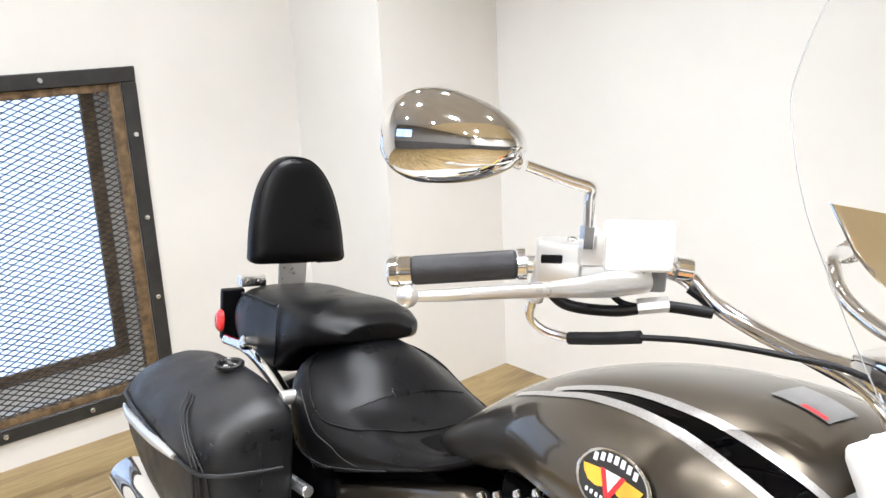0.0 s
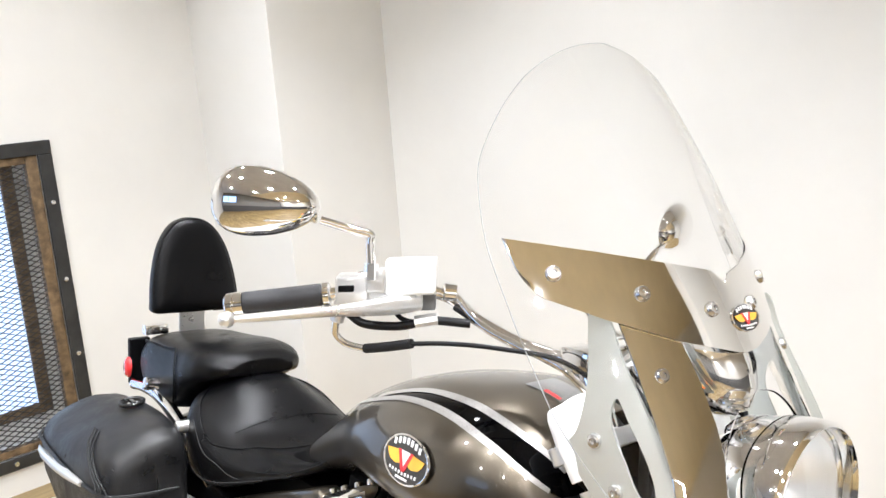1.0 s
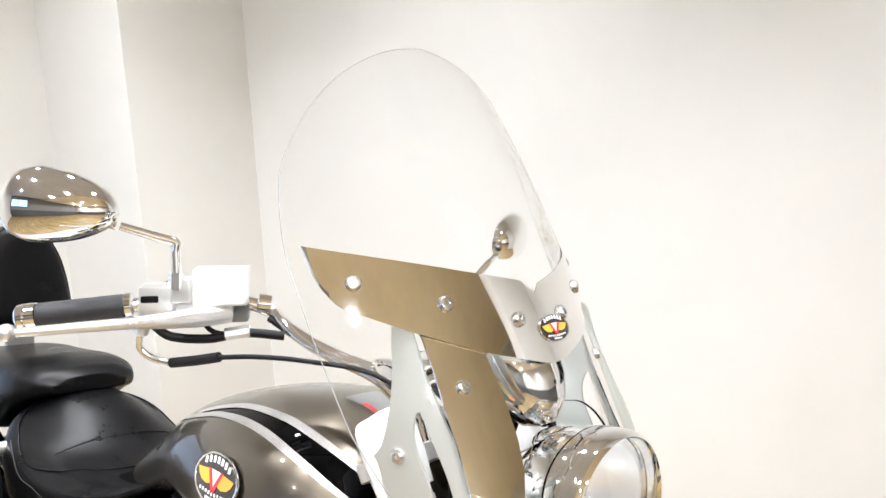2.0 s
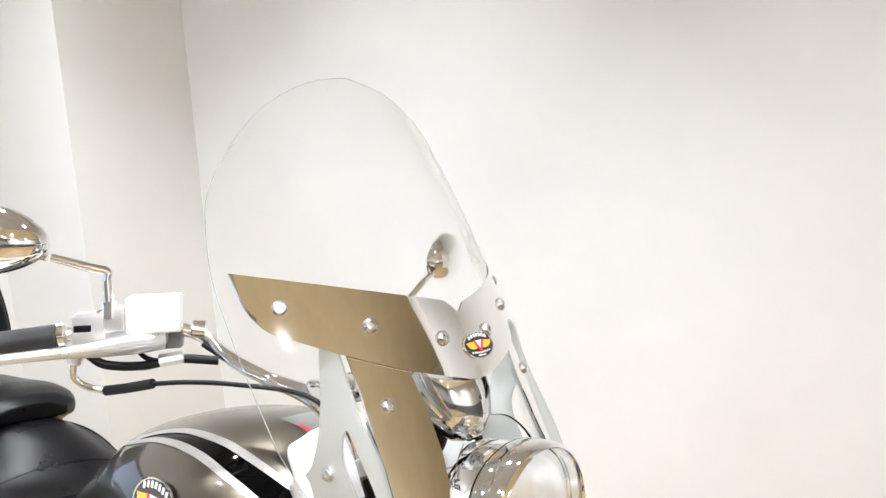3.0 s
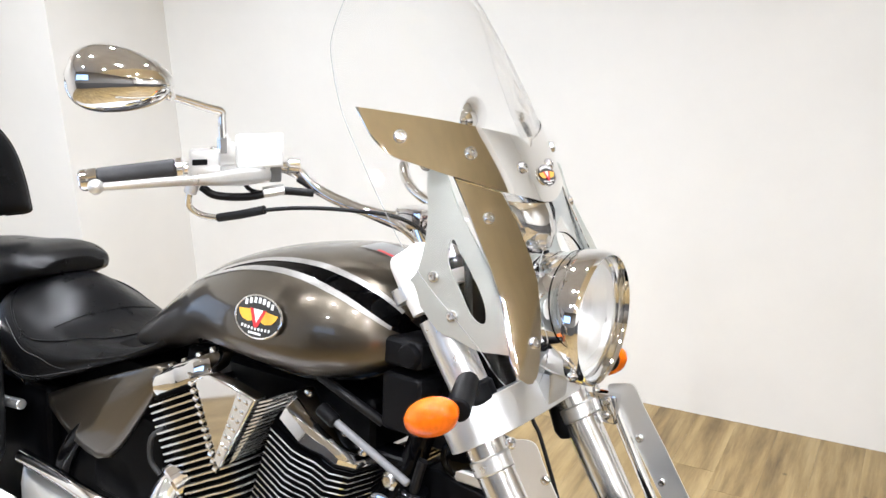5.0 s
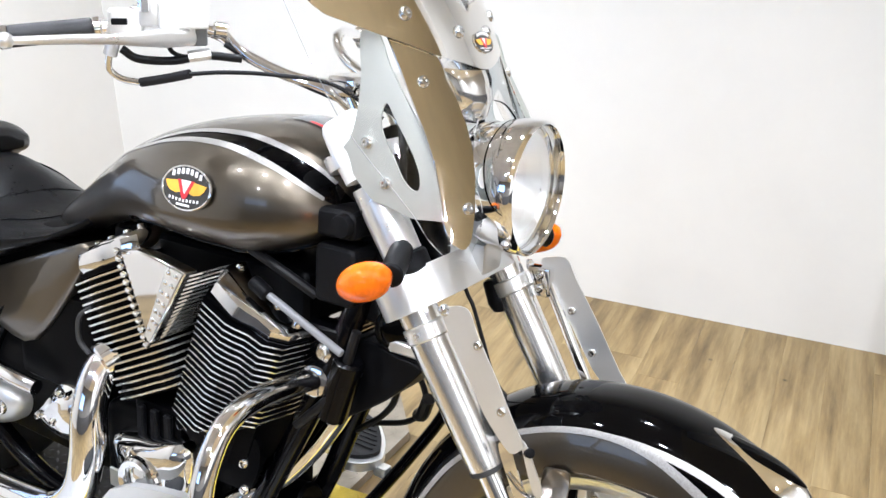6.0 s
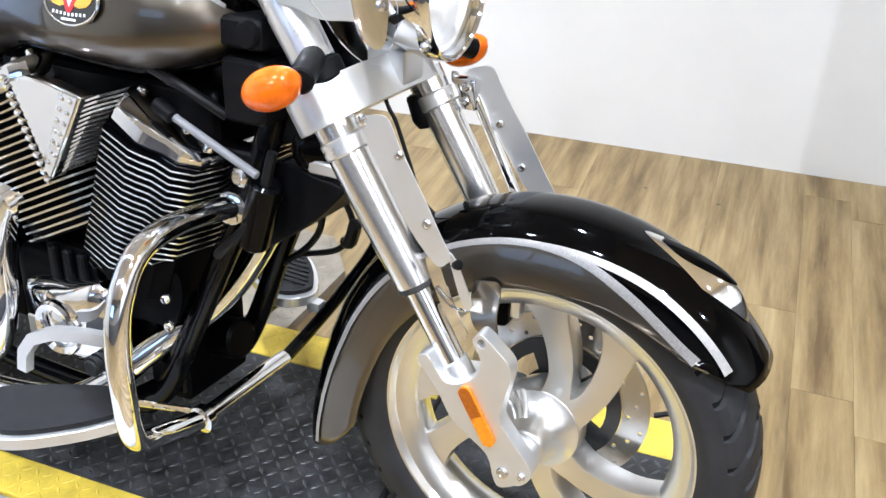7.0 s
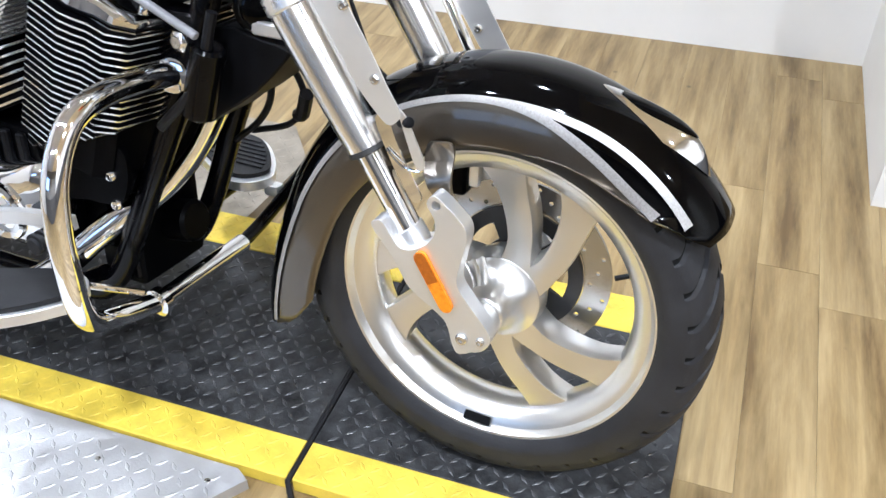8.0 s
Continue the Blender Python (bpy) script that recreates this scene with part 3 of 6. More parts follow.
# -- front wheel --
def tyre_mesh(centre, width, r_out, r_bead, groove=True, n_th=864, n_p=56):
    """A tyre with a rounded section; slanting grooves cut across the tread on both sides."""
    prof = []
    for k in range(n_p + 1):
        a = math.pi * (k / n_p) - math.pi / 2
        y = width / 2 * math.copysign(abs(math.sin(a)) ** 0.82, math.sin(a))
        r = r_bead + 0.012 + (r_out - r_bead - 0.012) * abs(math.cos(a)) ** 0.62
        prof.append((r, y, a))
    prof = [(r_bead - 0.004, -width * 0.37, -2.0)] + prof + [(r_bead - 0.004, width * 0.37, 2.0)]
    bm = bmesh.new()
    m = len(prof)

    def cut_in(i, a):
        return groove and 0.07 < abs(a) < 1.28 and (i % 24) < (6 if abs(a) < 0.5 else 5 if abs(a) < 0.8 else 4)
    rows = []
    for i in range(n_th):
        row = []
        for r, y, a in prof:
            th = 2 * math.pi * i / n_th - (min(abs(a), 1.1) * 0.95 * 2 * math.pi / 36 if groove else 0.0)
            d = 0.0055 if cut_in(i, a) else 0.0
            if abs(a) > 2 or (1.40 < abs(a) < 1.46) or (1.12 < abs(a) < 1.16):
                d += 0.0012
            row.append(bm.verts.new((centre[0] + (r - d) * math.cos(th), centre[1] + y, centre[2] + (r - d) * math.sin(th))))
        rows.append(row)
    for i in range(n_th):
        a0, a1 = rows[i], rows[(i + 1) % n_th]
        for k in range(m - 1):
            f = bm.faces.new((a0[k], a0[k + 1], a1[k + 1], a1[k]))
            # Groove faces take the darker rubber that stands for their shade.
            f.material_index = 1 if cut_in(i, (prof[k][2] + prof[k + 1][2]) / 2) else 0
    return bm


RIM = [(0.247, -0.056), (0.2485, -0.051), (0.244, -0.047), (0.236, -0.0475), (0.229, -0.044), (0.220, -0.036), (0.213, -0.033), (0.208, -0.028), (0.201, -0.012), (0.199, 0.0),
       (0.201, 0.012), (0.206, 0.026), (0.217, 0.034), (0.226, 0.042), (0.240, 0.044), (0.2485, 0.051), (0.247, 0.056), (0.238, 0.053), (0.216, 0.02), (0.214, 0.0), (0.216, -0.02), (0.238, -0.053)]
wheel = part("front_wheel", lathe([(r, -h) for r, h in RIM], (0, 0, AX), (0, 1, 0), 96, close=True), RIM_POLISH, bike, "machined aluminium front wheel with swept spokes")
part("tyre", tyre_mesh((0, 0, AX), 0.134, 0.3195, 0.241), [TYRE, GROOVE_SHADE], wheel, "black road tyre with chevron tread", smooth=50)
part("hub", lathe([(0.001, 0.086), (0.027, 0.086), (0.031, 0.083), (0.032, 0.070), (0.036, 0.060), (0.043, 0.046), (0.055, 0.034), (0.066, 0.028), (0.070, 0.0), (0.062, -0.03), (0.05, -0.055), (0.001, -0.055)], (0, 0, AX), (0, -1, 0), 48), RIM_POLISH, wheel, "", None, 50)
for a in (104, 117, 130):
    part("hub_fin", tube([ring_pt(0.036, a, -0.058), ring_pt(0.050, a + 3, -0.044), ring_pt(0.068, a + 8, -0.030)], [0.0035, 0.004, 0.003], 8, 4), RIM_POLISH, wheel)


def spoke(tip):
    """A swept blade from hub to rim, slim in the middle, flared where it joins the rim."""
    rings = []
    for k in range(17):
        t = k / 16
        r = 0.046 + (0.213 - 0.046) * t
        mid = tip - 29 * (1 - t) ** 1.1
        half = 0.0165 + 0.0105 * t + 0.012 * max(t - 0.70, 0) ** 2 / 0.09 + 0.012 * max(0.30 - t, 0) / 0.30
        h = math.degrees(half / r)
        yf = -0.026 + 0.008 * t ** 0.8
        yb = 0.036 - 0.014 * t
        rings.append([ring_pt(r, mid - h, yf + 0.004), ring_pt(r, mid - h * 0.93, yf), ring_pt(r, mid - h * 0.3, yf - 0.0008), ring_pt(r, mid + h * 0.3, yf - 0.0008), ring_pt(r, mid + h * 0.93, yf), ring_pt(r, mid + h, yf + 0.004),
                      ring_pt(r, mid + h * 0.90, yb), ring_pt(r, mid - h * 0.90, yb)])
    return loft(rings)


for tip in (93, 60, -25, -61, -146, 179):
    part("spoke", spoke(tip), RIM_POLISH, wheel, "", None, 28)
part("balance_weight", plate([(-0.022, 0), (0.022, 0), (0.022, 0.011), (-0.022, 0.011)], 0.003, lambda u, v, w: ring_pt(0.219 + v, -93 + math.degrees(u / 0.225), -0.0425 - w - 0.5 * v)), PLASTIC, wheel, "black stick-on balance weight")
part("axle_nut", lathe([(0.001, 0.092), (0.012, 0.092), (0.014, 0.088), (0.021, 0.0885), (0.0225, 0.080), (0.001, 0.080)], (0, 0, AX), (0, -1, 0), 24), PLASTIC, wheel, "black axle end cap")
# brake disc on the far side, drilled
disc_out = [(0.150 * math.cos(a), 0.150 * math.sin(a)) for a in np.linspace(0, 2 * math.pi, 72, endpoint=False)]
disc_in = [(0.108 * math.cos(a), 0.108 * math.sin(a)) for a in np.linspace(0, 2 * math.pi, 48, endpoint=False)]
holes = [disc_in]
for k in range(36):
    a = 2 * math.pi * k / 36
    rr = (0.117, 0.129, 0.141)[k % 3]
    holes.append([(rr * math.cos(a) + 0.0037 * math.cos(b), rr * math.sin(a) + 0.0037 * math.sin(b)) for b in np.linspace(0, 2 * math.pi, 8, endpoint=False)])
part("brake_disc", plate(disc_out, 0.005, lambda u, v, w: (u, 0.066 + w, AX + v), holes), DISC, wheel, "drilled steel brake disc")
carrier_holes = [[(0.084 * math.cos(a + d) , 0.084 * math.sin(a + d)) for d in np.linspace(-0.42, 0.42, 6)] + [(0.055 * math.cos(a + d), 0.055 * math.sin(a + d)) for d in np.linspace(0.36, -0.36, 5)] for a in np.linspace(0, 2 * math.pi, 5, endpoint=False)]
part("disc_carrier", plate([(0.107 * math.cos(a), 0.107 * math.sin(a)) for a in np.linspace(0, 2 * math.pi, 48, endpoint=False)], 0.006, lambda u, v, w: (u, 0.060 + w, AX + v), carrier_holes), STEEL_DARK, wheel, "dark steel disc carrier")
part("valve_stem", rod((0.166, -0.012, AX + 0.069), (0.204, -0.006, AX + 0.085), 0.004, 10), CABLE, wheel)

# -- front fender --
SEC = [(0.0, 0.3565), (0.02, 0.356), (0.038, 0.353), (0.054, 0.346), (0.067, 0.336), (0.076, 0.325), (0.0825, 0.312), (0.086, 0.298), (0.0885, 0.282), (0.0895, 0.266), (0.0895, 0.252)]


# the edge between the black crown and the bronze side, under the long stripe
PAINT_LINE = dense([(44.5, 0.3025), (50, 0.2985), (58, 0.2995), (69, 0.307), (80, 0.317), (92, 0.3215), (112, 0.320), (140, 0.316), (165, 0.315), (198, 0.316)])
FLARE = [(32, 0.0), (150, 0.0), (163, 0.003), (171, 0.009), (179, 0.019), (187, 0.033), (199, 0.060)]


def fender_rows(th):
    """The cross-section of the fender at an angle, from its lower right edge over the top to the left."""
    inner = gridlay([(32, 0.335), (40, 0.315), (46, 0.293), (56, 0.284), (70, 0.276), (82, 0.266), (94, 0.259), (111, 0.254), (137, 0.252), (160, 0.250), (180, 0.252), (199, 0.250)], th)
    flare = gridlay(FLARE, th)
    line = gridlay(PAINT_LINE, th)
    pts = []
    for i, (y, r) in enumerate(SEC):
        if i in (6, 7):
            r = line if i == 6 else min(r, line - 0.008)
            y = float(np.interp(r, [q[1] for q in SEC][::-1], [q[0] for q in SEC][::-1]))
        rr = max(r, inner) + flare * (1.0 if r > 0.30 else 0.8)
        pts.append((y, rr))
    return pts


def fender_bm(i0, i1, lift=0.0, sides=(1, -1), a0=32.0, a1=199.0, n=72):
    bm = bmesh.new()
    for s in sides:
        rows = []
        for k in range(n + 1):
            row = []
            for i in range(i0, i1 + 1):
                start = a0 + (0 if i < 4 else (i - 4) * 2.3)
                stop = a1 - 0.55 * max(i - 6, 0) ** 2
                th = start + (stop - start) * k / n
                sec = fender_rows(th)
                y, r = sec[i]
                ya, ra = sec[max(i - 1, 0)]
                yb, rb = sec[min(i + 1, len(sec) - 1)]
                d = Vector((rb - ra, -(yb - ya)))
                d = -d.normalized() if d.length > 1e-6 else Vector((1, 0))
                row.append(ring_pt(r + lift * d.y * 1.0, th, -s * (y + lift * d.x)))
            rows.append(row)
        loft(rows, caps=False, closed=False, bm=bm)
    bmesh.ops.remove_doubles(bm, verts=bm.verts[:], dist=1e-5)
    return bm


fender = part("front_fender", fender_bm(0, 10), [GLOSS_BLACK, BRONZE], bike, "gloss black and bronze front fender with silver pinstripes", smooth=60)
for p in fender.data.polygons:
    c = p.center
    r = math.hypot(c.x, c.z - AX)
    th = math.degrees(math.atan2(c.z - AX, c.x)) % 360
    flare = gridlay(FLARE, th)
    p.material_index = 1 if r - flare < gridlay(PAINT_LINE, th) and abs(c.y) > 0.06 else 0
sol = fender.modifiers.new("thickness", "SOLIDIFY")
sol.thickness, sol.offset = 0.0025, -1


def fender_stripe(curve, width, sides):
    """A thin stripe laid on the fender's side: curve gives the radius at an angle."""
    curve = dense(curve)
    bm = bmesh.new()
    for s in sides:
        rows = []
        for k in range(61):
            th = curve[0][0] + (curve[-1][0] - curve[0][0]) * k / 60
            rc = gridlay([(a, b) for a, b in curve], th)
            sec = fender_rows(th)
            flare = sec[0][1] - SEC[0][1]
            row = []
            half = gridlay(width, th) / 2
            for r in (rc + half, rc, rc - half):
                rs = [q[1] for q in sec][::-1]
                ys = [q[0] for q in sec][::-1]
                y = np.interp(r + flare, rs, ys)
                row.append(ring_pt(r + flare + 0.0008, th, -s * (y + 0.0024)))
            rows.append(row)
        loft(rows, caps=False, closed=False, bm=bm)
    return bm


for s in (1, -1):
    part("pinstripe", fender_stripe(PAINT_LINE, [(44.5, 0.0125), (70, 0.0120), (92, 0.0085), (110, 0.0078)], (s,)), SILVER_STRIPE, fender, "silver painted stripe")
    part("pinstripe", fender_stripe([(38.5, 0.3265), (52, 0.3275), (64, 0.3275), (76, 0.3245), (92, 0.3215)], [(38, 0.0095), (70, 0.0090), (92, 0.0078)], (s,)), SILVER_STRIPE, fender, "silver painted stripe")
TIP_CREST = dense([(0.0, 0.0008), (0.07, 0.0075), (0.17, 0.0150), (0.28, 0.0195), (0.42, 0.0180), (0.62, 0.0115), (0.84, 0.0038), (1.0, 0.0004)])


def tip_point(t, q, lift=0.0):
    """A point of the humped tip piece: t runs back from its pointed nose, q across it."""
    nose = 42.5 + 12.5 * abs(q) ** 1.4
    w = 0.034 * max(1 - t, 0.0) ** 0.62 + 0.001
    drop = 0.005 * abs(q * w / 0.042) ** 2
    return ring_pt(0.3570 + lift + gridlay(TIP_CREST, t) * (1 - abs(q) ** 1.9) - drop, nose + (71.5 - nose) * t, q * w)


tip_piece = part("fender_tip", loft([[tip_point(k / 28, q) for q in np.linspace(-1, 1, 19).tolist()] for k in range(29)], caps=False, closed=False), CHROME, fender, "chrome fender tip", smooth=60)
lens_rows = []
for k in range(15):
    half = 0.80 * math.sin(math.pi * (k + 0.6) / 15.2) ** 0.35
    lens_rows.append([tip_point(0.27 + 0.58 * k / 14, q * half, 0.0010) for q in np.linspace(-1, 1, 13).tolist()])
part("dark_lens", loft(lens_rows, caps=False, closed=False), GLOSS_BLACK, tip_piece, "smoked lens in the fender tip", smooth=60)
for s in (-1, 1):
    strut = curve_outline([(-0.088, 0.568), (-0.066, 0.578), (-0.050, 0.572), (-0.046, 0.535), (-0.045, 0.505), (-0.053, 0.493), (-0.066, 0.505), (-0.078, 0.524), (-0.086, 0.545)], 4)
    part("fender_strut", plate(strut, 0.005, lambda u, v, w, s=s: (u, s * (0.096 + w + 0.012 * math.cos((u + 0.066) / 0.016) + 0.010 * math.sin((v - 0.50) / 0.016)), v)), BRACKET_DARK, fender, "dark chrome fender bracket", smooth=60)

# -- fork --
fork_dir = Vector((0.515, 0, -0.857))
fork_up = Vector((0.857, 0, 0.515))
for s, lab in ((-1, "right"), (1, "left")):
    y = -0.115 if s < 0 else 0.123
    fx, fz = (0.0, 0.0) if s < 0 else (0.020, 0.012)
    leg = part("fork_leg", tube([(fx - 0.302, y, fz + 0.778), (fx - 0.255, y, fz + 0.700), (fx - 0.21, y, fz + 0.626), (fx - 0.176, y, fz + 0.570), (fx - 0.167, y, fz + 0.555)], [0.0300, 0.0300, 0.0285, 0.0265, 0.0255], 28, 3), POLISHED, bike, "polished upper fork tube")
    part("dust_collar", rod((fx - 0.169, y, fz + 0.558), (fx - 0.164, y, fz + 0.549), 0.0262, 28, 0.002), STEEL_DARK, leg)
    part("collar", rod((fx - 0.283, y, fz + 0.748), (fx - 0.27, y, fz + 0.726), 0.0325, 28, 0.003), BRUSHED, leg)
    part("slider", rod((fx - 0.166, y, fz + 0.555), (-0.088, y, 0.425), 0.0185, 24), CHROME, leg, "chrome fork slider")
    part("fork_cover", tube([(-0.378, y, 0.933), (-0.35, y, 0.887), (-0.322, y, 0.842)], [0.030, 0.030, 0.029], 28, 3), BRUSHED, leg, "silver fork cover")
    # Burnt-out glare of the chrome cap is put in as white plastic.
    part("fork_cap", tube([(-0.432, y, 1.022), (-0.4315, y, 1.0215), (-0.426, y, 1.012), (-0.405, y, 0.977), (-0.385, y, 0.944)], [0.010, 0.030, 0.036, 0.037, 0.034], 28, 2), WHITE_PL, leg, "chrome fork top cover, its glare painted white")
    if s > 0:
        part("leg_guide", tube([(-0.285, 0.112, 0.757), (-0.283, 0.112, 0.752), (-0.270, 0.110, 0.720), (-0.266, 0.110, 0.706)], [0.012, 0.019, 0.019, 0.012], 16, 3), PLASTIC, leg, "black plastic hose guide")
        brace = part("leg_brace", box((-0.232, 0.127, 0.738), (-0.192, 0.150, 0.786), 0.004, 2), CHROME, leg, "chrome deflector clamp")
        for z in (0.751, 0.774):
            part("clamp_screw", bolt((-0.210, 0.1265, z), (0.1, -1, 0), 0.008, 0.004), BOLT, leg)
    part("fork_seal", rod((-0.322, y, 0.842), (-0.307, y, 0.815), 0.034, 28, 0.004), PLASTIC, leg, "black fork seal")
    # lower casting that carries axle and caliper mounts
    out = curve_outline([(-0.053, 0.526), (-0.039, 0.519), (-0.024, 0.506), (-0.008, 0.490), (-0.005, 0.470), (-0.012, 0.435), (-0.016, 0.404), (0.0, 0.379), (0.030, 0.343), (0.036, 0.325), (0.024, 0.310), (-0.006, 0.292), (-0.018, 0.302), (-0.030, 0.338), (-0.058, 0.360), (-0.086, 0.380), (-0.110, 0.420), (-0.138, 0.455), (-0.141, 0.468), (-0.127, 0.472), (-0.112, 0.452), (-0.098, 0.438), (-0.076, 0.442), (-0.053, 0.464), (-0.050, 0.490), (-0.062, 0.512)], 4)
    eye = lambda c, r: [(c[0] + r * math.cos(a), c[1] + r * math.sin(a)) for a in np.linspace(0, 2 * math.pi, 14, endpoint=False)]
    low = part("fork_bottom", plate(out, 0.026, lambda u, v, w, s=s: (u, s * (0.126 + w), v), [eye((-0.049, 0.513), 0.0062)]), CAST, leg, "cast aluminium fork bottom")
    mod = low.modifiers.new("soft", "BEVEL")
    mod.width, mod.segments, mod.limit_method = 0.003, 2, "ANGLE"
    part("slider_socket", tube([(-0.105, s * 0.117, 0.452), (-0.098, s * 0.117, 0.441), (-0.075, s * 0.120, 0.402), (-0.050, s * 0.126, 0.362)], [0.0225, 0.0235, 0.024, 0.018], 24, 3), CAST, leg)
    part("axle_clamp", rod((0.0, s * 0.09, AX), (0.0, s * 0.136, AX), 0.030, 28, 0.003), CAST, leg)
    for c in ((-0.005, 0.319), (0.022, 0.322)):
        part("pinch_bolt", bolt((c[0], s * 0.152, c[1]), (0, s, 0), 0.0095 if c[0] < 0 else 0.0065, 0.006), BOLT, leg)
    if s < 0:
        cap = []
        d0, d1 = Vector((-0.0665, 0.433)), Vector((-0.0285, 0.368))
        ax2 = (d1 - d0).normalized()
        nx = Vector((-ax2.y, ax2.x))
        for cen, base_a in ((d1, -90), (d0, 90)):
            for a in np.linspace(base_a, base_a + 180, 9).tolist():
                cap.append(tuple(cen + 0.0098 * (math.cos(radians(a)) * ax2 + math.sin(radians(a)) * nx)))
        part("reflector", plate(cap, 0.006, lambda u, v, w: (u, -0.1525 - w, v)), REFLEX, leg, "oblong amber side reflector")
        # The reflection that darkens the upper half is put in as a plate.
        mid = (d0 + d1) / 2
        upper = [tuple(d0 + 0.0085 * (math.cos(radians(a)) * ax2 + math.sin(radians(a)) * nx)) for a in np.linspace(90, 270, 9).tolist()] + [tuple(mid - 0.0085 * nx), tuple(mid + 0.0085 * nx)]
        part("reflector_facet", plate(upper, 0.0008, lambda u, v, w: (u, -0.1587 - w, v)), REFLEX_DARK, leg, "darker upper half of the amber reflector")
    else:
        cal = part("brake_caliper", box((-0.140, 0.045, 0.425), (-0.085, 0.125, 0.50), 0.012, 3), CYL_BLACK, leg, "black brake caliper")
        part("caliper_pad", box((-0.12, 0.058, 0.44), (-0.07, 0.082, 0.515), 0.004, 2), BRUSHED, cal)
    # wind deflector plate beside the leg
    dfl = curve_outline([(-0.240, 0.782), (-0.226, 0.792), (-0.206, 0.796), (-0.194, 0.790), (-0.179, 0.761), (-0.141, 0.701), (-0.116, 0.658), (-0.098, 0.630), (-0.103, 0.618), (-0.114, 0.611), (-0.128, 0.619), (-0.160, 0.652), (-0.186, 0.693), (-0.215, 0.734)], 3)
    if s > 0:
        dfl = [(u + 0.025 + (0.020 if v < 0.66 else 0.0), v + 0.010 - (0.034 if v < 0.66 else 0.0)) for u, v in dfl]
    dp = part("wind_deflector", plate(dfl, 0.0025, lambda u, v, w, s=s: (u, s * (0.147 + w + 0.10 * (u + 0.16)), v)), SATIN, bike, "satin metal wind deflector")
    for c in ((-0.178, 0.749), (-0.134, 0.666)) if s < 0 else ((-0.157, 0.719), (-0.117, 0.654)):
        part("bolt", bolt((c[0], s * ((0.150 if s < 0 else 0.146) + 0.10 * (c[0] + 0.16)), c[1]), (0, -1, 0), 0.007, 0.004), BOLT, dp)
    if s > 0:
        part("stay_rod", rod((-0.208, 0.141, 0.776), (-0.106, 0.141, 0.586), 0.0085, 16), CHROME, dp, "chrome rod along the deflector")
    # hinged strap that holds the deflector's foot to the casting
    if s > 0:
        continue
    for out, y, th, mat in ((curve_outline([(-0.140, 0.612), (-0.122, 0.614), (-0.112, 0.590), (-0.094, 0.550), (-0.074, 0.515), (-0.084, 0.505), (-0.100, 0.524), (-0.122, 0.566)], 3), 0.139, 0.003, CHROME),
                            (curve_outline([(-0.104, 0.630), (-0.094, 0.624), (-0.080, 0.596), (-0.067, 0.566), (-0.071, 0.556), (-0.080, 0.561), (-0.092, 0.592)], 3), 0.147, 0.0025, SATIN)):
        part("clip", plate(out, th, lambda u, v, w, s=s, y=y: (u, s * (y + w), v)), mat, dp, "bright hinged strap")
    part("clip_pin", tube([(-0.122, s * 0.145, 0.575), (-0.098, s * 0.147, 0.556), (-0.076, s * 0.147, 0.553), (-0.069, s * 0.145, 0.562)], 0.0022, 8, 4), CHROME, dp)
    part("clip_pin", rod((-0.108, s * 0.132, 0.608), (-0.088, s * 0.150, 0.618), 0.007, 10, 0.001), PLASTIC, dp)


def clamp_plate(c, half_y, front, back, thick, mat, name, label):
    """A fork clamp across both legs, square to the fork."""
    out = curve_outline([(-back, -half_y + 0.035), (-back * 0.6, -half_y + 0.004), (0.0, -half_y - 0.004), (back * 0.65, -half_y + 0.01), (front * 0.9, -half_y + 0.055), (front, 0.0), (front * 0.9, half_y - 0.055), (back * 0.65, half_y - 0.01), (0.0, half_y + 0.004), (-back * 0.6, half_y - 0.004), (-back, half_y - 0.035), (-back * 1.1, 0.0)], 4)
    ob = part(name, plate(out, thick, lambda u, v, w: Vector(c) + fork_up * u + Vector((0, v, 0)) - fork_dir * w), mat, bike, label)
    mod = ob.modifiers.new("soft", "BEVEL")
    mod.width, mod.segments, mod.limit_method = 0.006, 3, "ANGLE"
    return ob


clamp = clamp_plate((-0.296, 0, 0.763), 0.156, 0.066, 0.044, 0.056, CAST, "fork_clamp", "satin aluminium lower fork clamp")
for s in (-1, 1):
    part("clamp_bolt", bolt((-0.236, s * 0.141, 0.784), (0.75, s * 0.65, 0), 0.0085, 0.007), BOLT, clamp)
part("steering_stem", rod((-0.44, 0, 0.99), (-0.325, 0, 0.80), 0.03, 20), CYL_BLACK, bike)
clamp_plate((-0.415, 0, 0.955), 0.145, 0.03, 0.035, 0.022, BRUSHED, "upper_clamp", "silver upper fork clamp")

# -- turn signals --
for s in (-1, 1):
    ox, oz = (0.0, 0.0) if s < 0 else (0.034, -0.035)
    sig = part("turn_signal", rod((-0.272 + ox, s * 0.225, 0.846 + oz), (-0.315, s * 0.13, 0.852), 0.017, 18, 0.003), PLASTIC, bike, "amber front turn signal on a black stalk")
    rings = []
    for k in range(15):
        u = -1 + 2 * k / 14
        q = math.sqrt(max(1 - u * u, 0.0)) ** 0.9
        q = max(q, 0.02)
        rings.append([(-0.298 + ox + 0.0395 * u, s * 0.246 + s * 0.026 * q * math.cos(a), 0.838 + oz + 0.010 * u + 0.0275 * q * math.sin(a)) for a in np.linspace(0, 2 * math.pi, 24, endpoint=False).tolist()])
    part("lens", loft(rings), AMBER, sig, "amber ribbed lens", smooth=60)

# -- headlight --
HX, HZ = -0.241, 0.938
